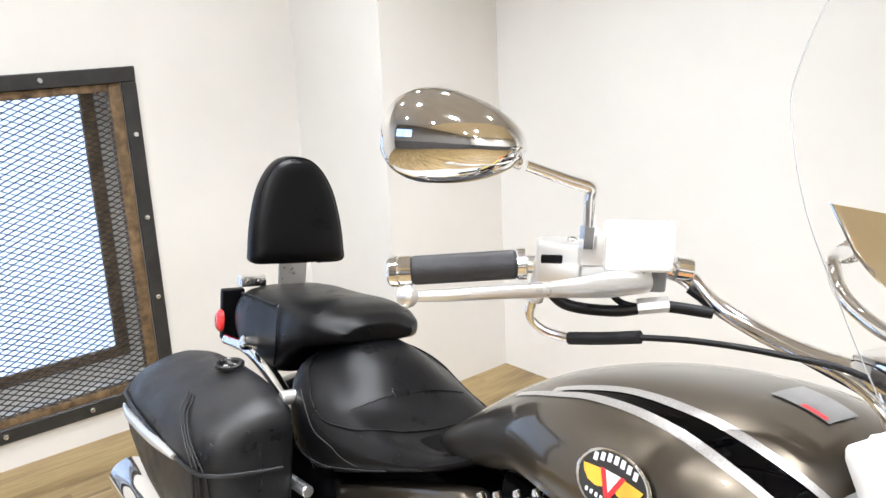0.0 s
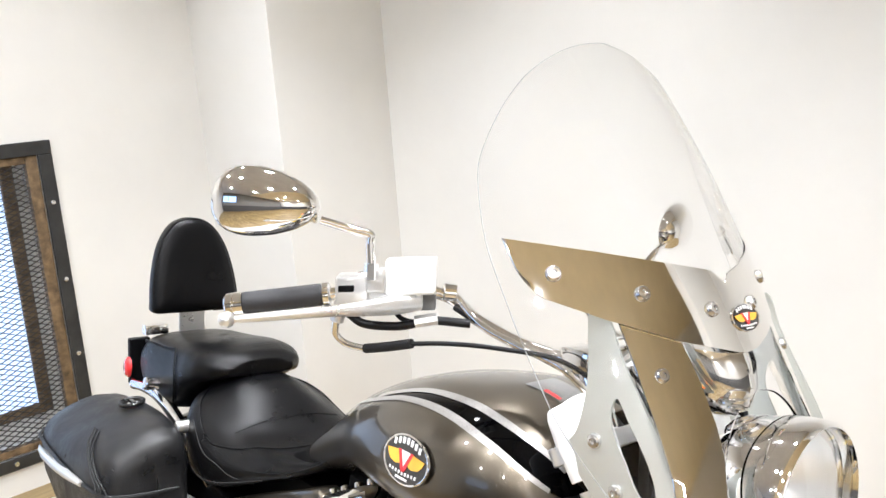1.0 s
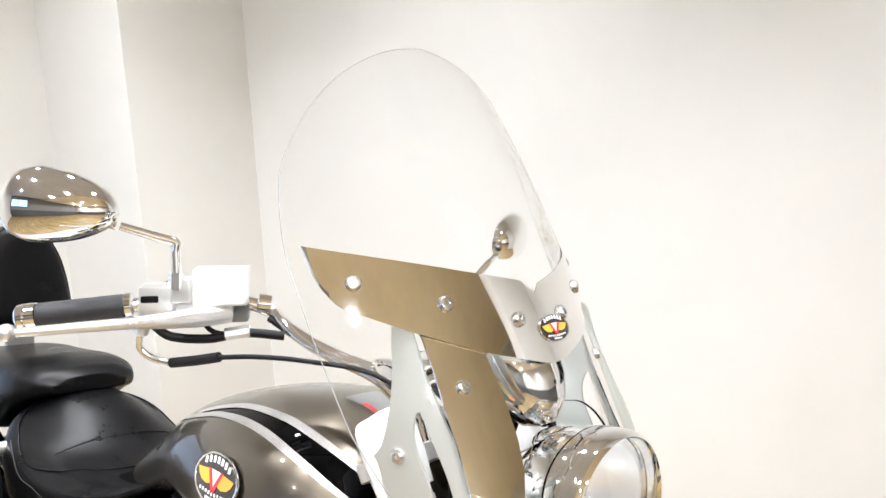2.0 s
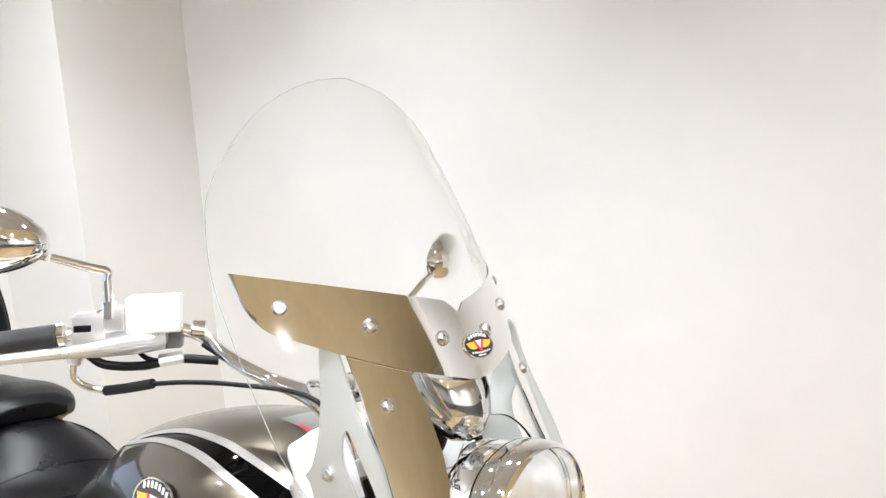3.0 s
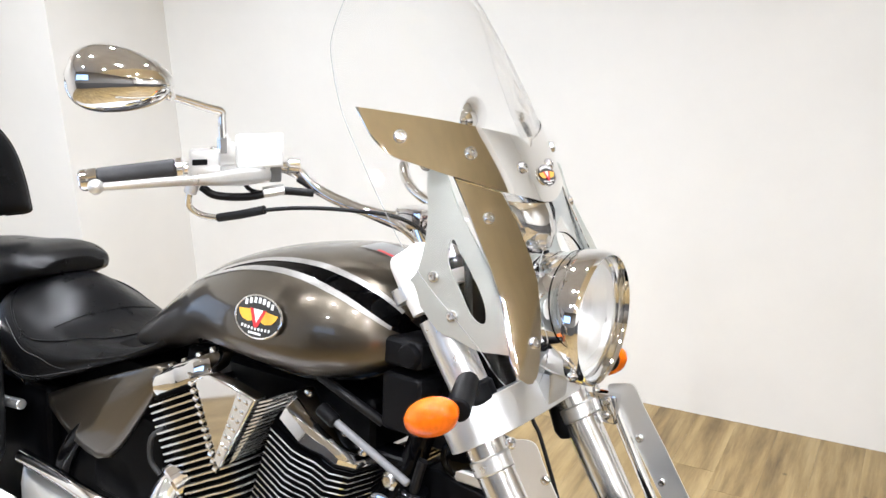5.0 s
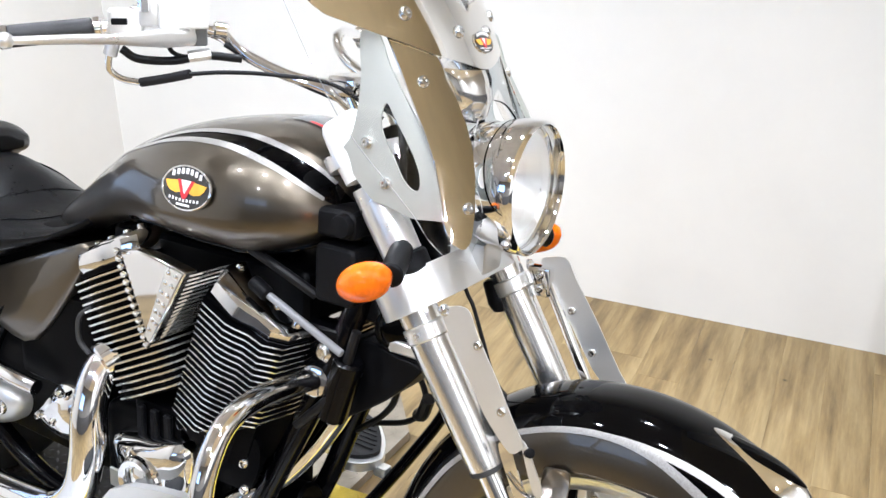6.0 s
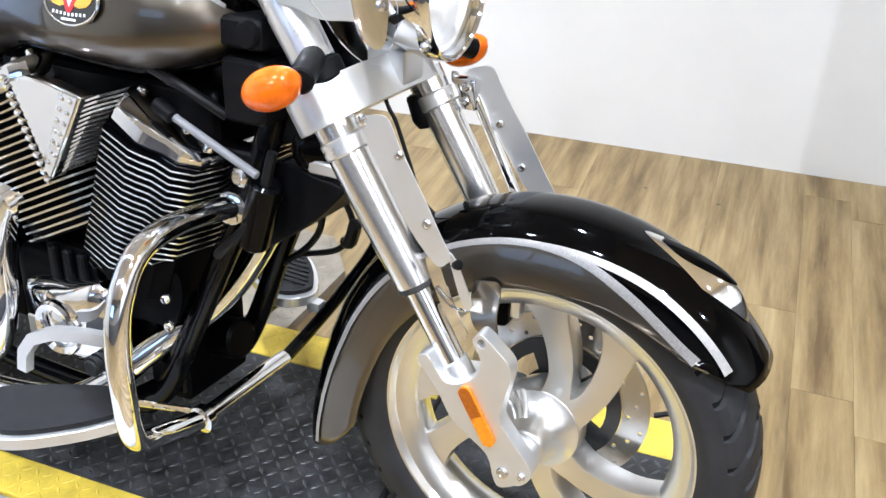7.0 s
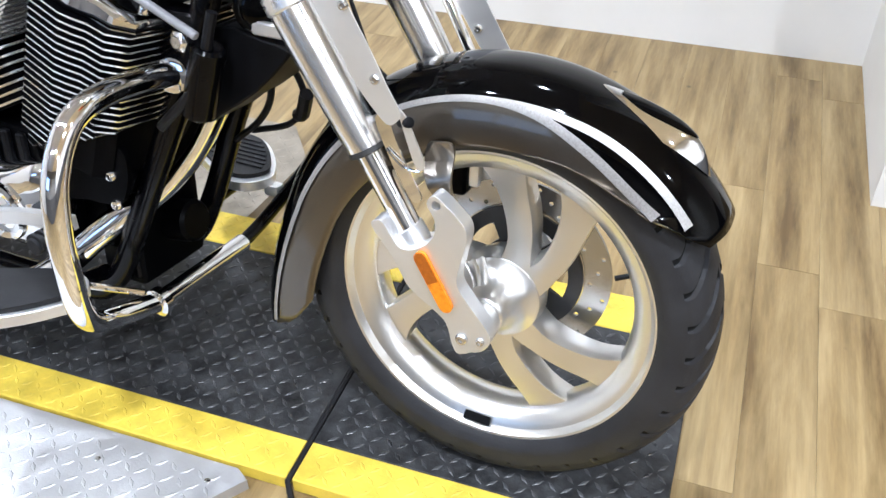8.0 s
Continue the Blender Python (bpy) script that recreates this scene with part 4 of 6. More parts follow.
lamp = part("headlight", lathe([(0.0935, 0.066), (0.0985, 0.062), (0.0998, 0.054), (0.0992, 0.040), (0.0975, 0.026), (0.0935, 0.008), (0.087, -0.015), (0.077, -0.035), (0.058, -0.052), (0.034, -0.064), (0.012, -0.068), (0.001, -0.069), (0.001, -0.066), (0.032, -0.060), (0.073, -0.032), (0.089, 0.010), (0.0905, 0.058)], (HX, 0.012, HZ), (1, 0, 0), 64, True), CHROME, bike, "round chrome headlight with clear lens", smooth=50)
part("reflector", lathe([(0.089, 0.042), (0.086, 0.032), (0.080, 0.016), (0.070, -0.002), (0.056, -0.018), (0.040, -0.030), (0.020, -0.038), (0.001, -0.040)], (HX, 0.012, HZ), (1, 0, 0), 48), REFLECTOR, lamp, "bright bowl reflector", smooth=60)
part("lens", lathe([(0.001, 0.068), (0.04, 0.065), (0.07, 0.058), (0.0900, 0.049), (0.0900, 0.046), (0.07, 0.055), (0.04, 0.062), (0.001, 0.065)], (HX, 0.012, HZ), (1, 0, 0), 48), HEADGLASS, lamp, "clear domed glass", smooth=60).visible_shadow = False
part("bulb_cap", lathe([(0.001, 0.02), (0.014, 0.018), (0.018, 0.01), (0.018, -0.04), (0.001, -0.04)], (HX, 0.012, HZ), (1, 0, 0), 24), CHROME, lamp)
part("indicator", lathe([(0.001, 0.012), (0.016, 0.011), (0.026, 0.006), (0.030, 0.0), (0.030, -0.006), (0.001, -0.006)], (-0.268, 0.012, 1.012), (-0.40, 0, 0.92), 28), CHROME, lamp, "small domed chrome cap")
part("headlight_stay", box((-0.30, -0.02, 0.80), (-0.24, 0.045, 0.85), 0.008, 2), CAST, lamp)
part("adjuster", bolt((HX + 0.055, -0.066, HZ - 0.068), (0.7, -0.6, -0.5), 0.008, 0.006), BOLT, lamp)

# -- speedometer pod behind the screen --
pod = part("speedometer", lathe([(0.052, 0.05), (0.058, 0.044), (0.060, 0.034), (0.056, 0.010), (0.046, -0.02), (0.030, -0.045), (0.010, -0.060), (0.001, -0.061), (0.001, 0.046), (0.050, 0.046)], (-0.318, 0.012, 1.068), (-0.72, 0, 0.69), 40, True), CHROME, bike, "chrome bullet speedometer housing", smooth=50)
part("stay", tube([(-0.33, 0.01, 1.04), (-0.345, 0.01, 1.0), (-0.39, 0.01, 0.97)], 0.014, 14), CYL_BLACK, pod)
part("wire", tube([(-0.29, 0.02, 1.07), (-0.285, 0.022, 1.04), (-0.275, 0.02, 1.01)], 0.005, 10), CABLE, pod)

# -- windshield --
YC = 0.015


def screen(y, z):
    d = z - 1.135
    v = y
    return -0.295 - 0.46 * d - 0.55 * max(d, 0.0) ** 2 - 1.5 * v * v - 6 * v ** 4


HALF = [(0.859, 0.160), (0.866, 0.184), (0.891, 0.200), (0.918, 0.207), (0.96, 0.223), (1.0, 0.238), (1.035, 0.248), (1.06, 0.252), (1.105, 0.257), (1.15, 0.261), (1.22, 0.263), (1.285, 0.253), (1.324, 0.239), (1.373, 0.206), (1.41, 0.170), (1.433, 0.138), (1.455, 0.094), (1.469, 0.049), (1.476, 0.004)]
HALF = sorted((p.x, p.y) for p in smooth_path([Vector((z, w, 0)) for z, w in HALF], 6))


def cut(z):
    """Half-width of the arch round the headlight."""
    if z > 1.055:
        return 0.0
    if z < 0.93:
        return 0.110 + 0.055 * ((0.93 - z) / 0.071) ** 1.6
    return 0.110 * math.sqrt(max(1 - ((z - 0.93) / 0.1252) ** 2, 0.0))


bm = bmesh.new()
zs = list(np.linspace(0.859, 1.04, 24)) + list(np.linspace(1.046, 1.056, 4)) + list(np.linspace(1.07, 1.40, 22)) + list(np.linspace(1.41, 1.476, 18))
for s in (-1, 1):
    front = []
    for z in zs:
        w = gridlay(HALF, z)
        c = min(cut(z), w - 0.004)
        front.append([(screen(YC + s * (c + (w - c) * k / 18), float(z)), YC + s * (c + (w - c) * k / 18), float(z)) for k in range(19)])
    loft(front, caps=False, closed=False, bm=bm)
bmesh.ops.remove_doubles(bm, verts=bm.verts[:], dist=2e-5)
shield = part("windshield", bm, CLEAR, bike, "clear curved windshield with polished metal trim", smooth=50)
shield.visible_shadow = False
sol = shield.modifiers.new("thickness", "SOLIDIFY")
sol.thickness, sol.offset, sol.use_rim = 0.003, 0.0, False
rim_line = [(YC - gridlay(HALF, z), z) for z in np.linspace(0.90, 1.476, 110).tolist()] + [(YC + gridlay(HALF, z), z) for z in np.linspace(1.476, 0.90, 110).tolist()]
part("windshield_edge", tube([(screen(y, z), y, z) for y, z in rim_line], 0.0006, 6, 0), EDGE, shield, "cut edge of the clear windshield")


STAND = [(0.883, 0.0192), (1.10, -0.0045), (1.15, -0.0075)]


def screen_strip(rows, lift=0.003, thick=0.002, stand=((0.0, 0.0), (2.0, 0.0))):
    """A sheet on the screen from rows of (y, z) points, held off it by a little."""
    bm = bmesh.new()
    out = lambda y, z: screen(y, z) + lift + gridlay(stand, z)
    f = [[(out(y, z) + thick, y, z) for y, z in row] for row in rows]
    b = [[(out(y, z), y, z) for y, z in row] for row in rows]
    loft(f, caps=False, closed=False, bm=bm)
    loft(b, caps=False, closed=False, bm=bm)
    for col in (0, -1):
        loft([[p[col], q[col]] for p, q in zip(f, b)], caps=False, closed=False, bm=bm)
    for r in (0, -1):
        loft([[p, q] for p, q in zip(f[r], b[r])], caps=False, closed=False, bm=bm)
    bmesh.ops.remove_doubles(bm, verts=bm.verts[:], dist=1e-5)
    return bm


TOP = [(-0.251, 1.2285), (-0.17, 1.216), (-0.022, 1.192), (-0.001, 1.1765), (0.0, 1.1765), (0.014, 1.187), (0.17, 1.216), (0.251, 1.2285)]
BOT = [(-0.251, 1.226), (-0.248, 1.194), (-0.243, 1.178), (-0.235, 1.166), (-0.186, 1.145), (-0.11, 1.120), (-0.02, 1.1005), (0.0, 1.099), (0.02, 1.1005), (0.11, 1.120), (0.186, 1.145), (0.235, 1.166), (0.243, 1.178), (0.248, 1.194), (0.251, 1.226)]
vs = sorted(set(list(np.linspace(-0.251, 0.251, 81).round(4)) + [-0.248, 0.248, -0.022, 0.0, 0.014]))
rows = []
for v in vs:
    t, b = gridlay(TOP, v), gridlay(BOT, v)
    rows.append([(YC + v, b + (t - b) * k / 6) for k in range(7)])
band = part("trim_band", screen_strip(rows), STAINLESS, shield, "polished metal trim band across the windshield", smooth=60)
for s in (-1, 1):
    rows = []
    for k in range(41):
        z = 0.883 + (1.150 - 0.883) * k / 40
        o = gridlay([(0.883, 0.142), (0.887, 0.149), (0.895, 0.1535), (0.913, 0.155), (0.949, 0.151), (0.984, 0.148), (1.028, 0.152), (1.072, 0.159), (1.104, 0.163), (1.15, 0.169)], z)
        i = gridlay([(0.883, 0.136), (0.887, 0.130), (0.895, 0.125), (0.923, 0.112), (0.966, 0.096), (1.002, 0.086), (1.032, 0.085), (1.077, 0.091), (1.119, 0.102), (1.15, 0.110)], z)
        side = 1.6 * (gridlay(STAND, z) + 0.008)
        rows.append([(YC + s * (side + i + (o - i) * q / 5), z) for q in range(6)])
    strip = part("lower_trim", screen_strip(rows, 0.0062, 0.002, STAND), STAINLESS, shield, "polished metal lower trim strip", smooth=60)
    for v, z in ((0.144, 1.086), (0.1545, 0.930)):
        y = YC + s * v
        part("bolt", bolt((screen(y, z) + 0.0082 + gridlay(STAND, z), y, z), (1, 3 * y, 0.46), 0.0085, 0.005), BOLT, strip)
    for v, z in ((0.219, 1.192), (0.137, 1.171), (0.046, 1.150)):
        y = YC + s * v
        part("bolt", bolt((screen(y, z) + 0.005, y, z), (1, 3 * y + 24 * y ** 3, 0.46), 0.0095, 0.006), BOLT, band)
    # side bracket with its teardrop opening
    out = curve_outline([(-0.376, 1.142), (-0.362, 1.146), (-0.345, 1.141), (-0.329, 1.104), (-0.304, 1.064), (-0.275, 1.022), (-0.255, 0.987), (-0.240, 0.951), (-0.231, 0.918), (-0.236, 0.909), (-0.258, 0.907), (-0.293, 0.905), (-0.331, 0.916), (-0.356, 0.921), (-0.391, 0.956), (-0.411, 0.979), (-0.393, 1.002), (-0.381, 1.040), (-0.375, 1.085)], 3)
    hole = curve_outline([(-0.333, 1.056), (-0.320, 1.036), (-0.305, 1.014), (-0.290, 0.989), (-0.281, 0.966), (-0.281, 0.947), (-0.291, 0.944), (-0.307, 0.957), (-0.322, 0.985), (-0.336, 1.008), (-0.342, 1.026), (-0.341, 1.043)], 3)
    br = part("side_bracket", plate(out, 0.0028, lambda u, v, w, s=s: (u, YC + s * (0.164 + w + 0.05 * (v - 1.0)), v), [hole]), SHEET, shield, "satin metal side bracket with a teardrop opening")
    for c in ((-0.364, 0.999), (-0.333, 0.947)):
        part("bolt", bolt((c[0], YC + s * (0.167 + 0.05 * (c[1] - 1)), c[1]), (0, s, 0), 0.0095, 0.006), BOLT, br)
# oval badge on the band
def badge(parent, m, a, b, dome=0.002):
    """An oval emblem in plain shapes: bright rim, dark field, two yellow wings, a red wedge and bars for the writing."""
    rim = part("badge", lathe([(1.0, 0.0), (1.0, 0.0022), (0.97, 0.003), (0.93, 0.0026), (0.92, 0.0018)], (0, 0, 0), (0, 0, 1), 48), CHROME, parent, "oval emblem with yellow wings and a red wedge", m @ Matrix.Diagonal((a, b, 1, 1)))
    part("field", lathe([(0.93, 0.0008), (0.92, 0.0020), (0.5, 0.0026), (0.001, 0.0028)], (0, 0, 0), (0, 0, 1), 40), BADGE_BLACK, rim, "", m @ Matrix.Diagonal((a, b, 1, 1)))
    lay = lambda u, v, w: (u * a, v * b, 0.0029 + w)
    for s in (-1, 1):
        wing = [(0.10 * s, 0.02), (0.30 * s, 0.30), (0.82 * s, 0.22), (0.74 * s, -0.02), (0.60 * s, -0.20), (0.36 * s, -0.28), (0.20 * s, -0.22)]
        part("wing", plate(wing if s > 0 else wing[::-1], 0.0005, lay), BADGE_YELLOW, rim, "", m)
        leg = [(0.02 * s, -0.52), (0.10 * s, -0.40), (0.34 * s, 0.34), (0.22 * s, 0.34), (0.0, -0.30)]
        part("wedge", plate(leg if s > 0 else leg[::-1], 0.0010, lay), BADGE_RED, rim, "", m)
    part("inlay", plate([(-0.20, 0.33), (0.0, -0.30), (0.20, 0.33)], 0.0006, lay), BADGE_WHITE, rim, "", m)
    for k in range(7):
        u = -0.54 + 1.08 * k / 6
        v = 0.74 - 0.42 * u * u * 1.4
        part("bar", plate([(u - 0.055, v - 0.13), (u + 0.055, v - 0.13), (u + 0.055, v + 0.13), (u - 0.055, v + 0.13)], 0.0006, lay), BADGE_WHITE, rim, "", m)
    for k in range(9):
        u = -0.56 + 1.12 * k / 8
        v = -0.42 - 0.10 * (1 - abs(u)) ** 1.0 - 0.04
        part("bar", plate([(u - 0.035, v - 0.065), (u + 0.035, v - 0.065), (u + 0.035, v + 0.065), (u - 0.035, v + 0.065)], 0.0006, lay), BADGE_WHITE, rim, "", m)
    part("bar", plate([(-0.26, -0.80), (0.26, -0.80), (0.26, -0.70), (-0.26, -0.70)], 0.0006, lay), BADGE_WHITE, rim, "", m)
    return rim


def emblem_pose(c, normal, up=(0, 0, 1)):
    n = Vector(normal).normalized()
    v = (Vector(up) - n * Vector(up).dot(n)).normalized()
    u = v.cross(n)
    return Matrix(((u.x, v.x, n.x, c[0]), (u.y, v.y, n.y, c[1]), (u.z, v.z, n.z, c[2]), (0, 0, 0, 1)))


badge(band, emblem_pose((screen(0.03, 1.135) + 0.0045, 0.030, 1.135), (1, 0.03, 0.46)), 0.031, 0.0175)

# -- handlebar --
bars = part("handlebar", tube([(-0.838, -0.360, 1.107), (-0.757, -0.268, 1.125), (-0.690, -0.165, 1.132), (-0.660, -0.118, 1.122), (-0.628, -0.098, 1.095), (-0.560, -0.075, 1.068), (-0.480, -0.055, 1.058), (-0.455, 0.0, 1.056), (-0.475, 0.065, 1.058), (-0.56, 0.105, 1.070), (-0.62, 0.135, 1.095), (-0.66, 0.185, 1.125), (-0.715, 0.33, 1.118), (-0.77, 0.42, 1.10)], 0.0092, 16, 6), CHROME, bike, "chrome pull-back handlebar")
part("riser", rod((-0.468, -0.05, 1.058), (-0.425, -0.05, 0.975), 0.017, 18, 0.003), CHROME, bars)
part("riser", rod((-0.468, 0.05, 1.058), (-0.425, 0.05, 0.975), 0.017, 18, 0.003), CHROME, bars)
part("riser_clamp", box((-0.492, -0.075, 1.045), (-0.444, 0.075, 1.078), 0.008, 2), CHROME, bars)


def grip(a, b):
    a, b = Vector(a), Vector(b)
    d = (b - a).normalized()
    g = part("grip", tube([a + d * 0.026, a + d * 0.028, b - d * 0.002, b], [0.0140, 0.0155, 0.0155, 0.0140], 28, 0), GRIP, bike, "black rubber grip with chrome end")
    part("end_cap", tube([a - d * 0.001, a, a + d * 0.003, a + d * 0.011, a + d * 0.0125, a + d * 0.014, a + d * 0.026], [0.006, 0.012, 0.0155, 0.0165, 0.0150, 0.0165, 0.0165], 28, 0), CHROME, g)
    part("collar", tube([b, b + d * 0.002, b + d * 0.010, b + d * 0.012], [0.0145, 0.0168, 0.0168, 0.013], 28, 0), CHROME, g)


grip((-0.846, -0.369, 1.106), (-0.757, -0.268, 1.125))
grip((-0.775, 0.428, 1.10), (-0.72, 0.338, 1.117))
# right-hand controls
gd = Vector((0.66, 0.75, 0.05)).normalized()
gu = Vector((0, 0, 1))
gs = gd.cross(gu).normalized()


def bar_box(c, along, side, up, bevel):
    bm = box((-along / 2, -side / 2, -up / 2), (along / 2, side / 2, up / 2), bevel, 3)
    m = Matrix(((gd.x, -gs.x, 0, c[0]), (gd.y, -gs.y, 0, c[1]), (gd.z, -gs.z, 1, c[2]), (0, 0, 0, 1)))
    bm.transform(m)
    return bm


ctl = part("switch_housing", bar_box((-0.728, -0.236, 1.133), 0.048, 0.042, 0.046, 0.008), BRUSHED, bike, "polished switch and throttle housing")
part("switch_button", bar_box((-0.722, -0.252, 1.137), 0.022, 0.016, 0.009, 0.002), PLASTIC, ctl, "black switch")
part("housing_screw", bolt((-0.712, -0.234, 1.156), (0.3, -0.3, 0.9), 0.006, 0.003), BOLT, ctl)
part("throttle_stub", rod((-0.735, -0.250, 1.118), (-0.740, -0.256, 1.088), 0.010, 16, 0.002), BRUSHED, ctl)
mc = part("master_cylinder", bar_box((-0.690, -0.192, 1.124), 0.075, 0.030, 0.026, 0.007), BRUSHED, bike, "polished brake master cylinder with reservoir")
part("reservoir", bar_box((-0.672, -0.180, 1.155), 0.070, 0.038, 0.050, 0.007), WHITE_PL, mc, "bright reservoir box")
part("reservoir_edge", bar_box((-0.6500, -0.1548, 1.157), 0.003, 0.030, 0.050, 0.0012), BRUSHED, mc)
part("mirror_mount", bar_box((-0.694, -0.224, 1.150), 0.026, 0.024, 0.034, 0.005), BRUSHED, mc)
part("brake_switch", bar_box((-0.682, -0.158, 1.118), 0.050, 0.026, 0.026, 0.004), DASH, mc, "grey switch block")
part("banjo_bolt", rod((-0.664, -0.128, 1.130), (-0.652, -0.112, 1.128), 0.013, 12, 0.002), CHROME, mc)
lever = part("brake_lever", tube([(-0.664, -0.172, 1.119), (-0.672, -0.215, 1.117), (-0.674, -0.255, 1.116), (-0.680, -0.300, 1.116), (-0.692, -0.352, 1.115), (-0.706, -0.402, 1.113), (-0.716, -0.426, 1.112)], [0.0125, 0.0135, 0.0105, 0.0075, 0.0068, 0.0060, 0.0052], 16, 5), BRUSHED, bike, "polished brake lever with ball end")
bm = bmesh.new()
bmesh.ops.create_uvsphere(bm, u_segments=20, v_segments=12, radius=0.0105)
part("lever_ball", bm, BRUSHED, lever, "", Matrix.Translation((-0.718, -0.432, 1.112)), smooth=60)


def mirror(base_pt, bend, join, centre, along, height, width, depth, facing):
    st = part("mirror_stem", tube([base_pt, Vector(base_pt).lerp(Vector(bend), 0.75), bend, Vector(bend).lerp(Vector(join), 0.3), join], [0.0062, 0.0062, 0.0062, 0.006, 0.0052], 16, 6), CHROME, bike, "chrome mirror on a bent stem")
    part("stem_nut", rod(Vector(base_pt) - Vector((0, 0, 0.010)), Vector(base_pt) + Vector((0, 0, 0.012)), 0.0095, 6), CHROME, st)
    al = Vector(along).normalized()
    n = Vector(facing)
    n = (n - al * n.dot(al)).normalized()
    up = n.cross(al)
    if up.z < 0:
        up = -up
    rings = []
    for k in range(25):
        u = -1 + 2 * k / 24
        q = max(math.sqrt(max(1 - abs(u) ** 2.3, 0)), 0.012)
        fat = 1.0 - 0.27 * u
        ring = []
        for a in np.linspace(0, 2 * math.pi, 28, endpoint=False).tolist():
            vv, ww = math.sin(a), math.cos(a)
            d = depth if ww > 0 else depth * 0.18
            ring.append(Vector(centre) + al * (-u) * width / 2 + up * (height / 2 * q * fat * vv + 0.006 * u) + n * (d * q * ww))
        rings.append(ring)
    part("mirror_shell", loft(rings), CHROME, st, "chrome teardrop mirror shell", smooth=60)
    part("mirror_pivot", rod(Vector(join) - (Vector(join) - Vector(centre)).normalized() * 0.004, Vector(join).lerp(Vector(centre), 0.38), 0.0068, 14, 0.001), CHROME, st)


mirror((-0.690, -0.234, 1.162), (-0.692, -0.236, 1.212), (-0.727, -0.292, 1.231), (-0.780, -0.344, 1.252), (-0.70, -0.66, 0.16), 0.092, 0.150, 0.038, (0.66, -0.75, -0.05))
mirror((-0.655, 0.300, 1.125), (-0.648, 0.345, 1.165), (-0.655, 0.392, 1.187), (-0.668, 0.418, 1.205), (-0.25, 0.9, 0.25), 0.086, 0.130, 0.036, (0.95, 0.2, -0.05))

# cables and hoses along the bar
for pts, r, mat, lab in (
    ([(-0.740, -0.256, 1.092), (-0.746, -0.252, 1.070), (-0.735, -0.240, 1.056), (-0.712, -0.226, 1.052)], 0.0050, CHROME, "chrome throttle elbow"),
    ([(-0.712, -0.226, 1.052), (-0.675, -0.215, 1.060), (-0.636, -0.205, 1.070)], 0.0068, RUBBER, "black cable boot"),
    ([(-0.640, -0.206, 1.069), (-0.59, -0.18, 1.075), (-0.53, -0.145, 1.075), (-0.46, -0.10, 1.065), (-0.40, -0.06, 1.02)], 0.0032, CABLE, "black throttle cable"),
    ([(-0.738, -0.236, 1.098), (-0.72, -0.222, 1.085), (-0.685, -0.188, 1.084), (-0.655, -0.155, 1.093), (-0.62, -0.115, 1.090)], 0.0062, CABLE, "black wiring loom"),
    ([(-0.690, -0.19, 1.115), (-0.692, -0.186, 1.098), (-0.676, -0.172, 1.090), (-0.64, -0.135, 1.094)], 0.0035, CABLE, "black switch wire"),
    ([(-0.656, -0.115, 1.128), (-0.61, -0.105, 1.090), (-0.55, -0.090, 1.068), (-0.48, -0.075, 1.048), (-0.42, -0.05, 0.99)], 0.0055, CHROME, "braided steel brake hose"),
    ([(-0.650, -0.118, 1.110), (-0.60, -0.092, 1.080), (-0.53, -0.068, 1.055), (-0.46, -0.055, 1.030), (-0.41, -0.04, 0.98)], 0.0050, CABLE, "black clutch cable"),
    ([(-0.47, 0.02, 1.03), (-0.40, -0.02, 1.02), (-0.37, -0.05, 0.98), (-0.36, -0.06, 0.90)], 0.006, CABLE, "black wiring loom"),
    ([(-0.30, 0.02, 0.79), (-0.284, 0.02, 0.755), (-0.272, 0.02, 0.736), (-0.251, 0.02, 0.684), (-0.227, 0.02, 0.626), (-0.20, 0.02, 0.60)], 0.0032, CABLE, "black brake hose"),
):
    part("cable", tube(pts, r, 12, 6), mat, bars, lab)
part("cable_connector", rod((-0.672, -0.172, 1.090), (-0.650, -0.148, 1.096), 0.009, 8, 0.001), BRUSHED, bars)


# -- fuel tank --
T_TOP = [(-1.20, 0.748), (-1.15, 0.780), (-1.08, 0.828), (-1.0, 0.882), (-0.9, 0.934), (-0.80, 0.968), (-0.70, 0.988), (-0.60, 0.997), (-0.53, 0.987), (-0.48, 0.958), (-0.448, 0.912), (-0.436, 0.872)]
T_BOT = [(-1.20, 0.715), (-1.15, 0.715), (-1.08, 0.722), (-1.0, 0.745), (-0.9, 0.778), (-0.80, 0.782), (-0.70, 0.778), (-0.60, 0.780), (-0.53, 0.795), (-0.48, 0.815), (-0.448, 0.838), (-0.436, 0.856)]
T_HALF = [(-1.20, 0.045), (-1.15, 0.072), (-1.08, 0.092), (-1.0, 0.112), (-0.9, 0.145), (-0.80, 0.172), (-0.70, 0.188), (-0.60, 0.190), (-0.53, 0.178), (-0.48, 0.150), (-0.448, 0.105), (-0.436, 0.055)]


T_TOP, T_BOT, T_HALF = dense(T_TOP), dense(T_BOT), dense(T_HALF)


def tank_pt(x, ang, lift=0.0):
    """A point of the tank's skin: ang 0 at the ridge, 90 at the widest, 180 underneath; minus on the left."""
    top, bot, half = gridlay(T_TOP, x), gridlay(T_BOT, x), gridlay(T_HALF, x)
    mid = bot + 0.40 * (top - bot)
    a = radians(abs(ang))
    s, c = math.sin(a), math.cos(a)
    n = 2.25
    y = half * abs(s) ** (2 / n)
    z = mid + ((top - mid) if c > 0 else (mid - bot)) * math.copysign(abs(c) ** (2 / (n if c > 0 else 2.8)), c)
    side = -1 if ang >= 0 else 1
    p = Vector((x, side * y, z))
    if lift:
        p += lift * Vector((0, side * s, c)).normalized()
    return p


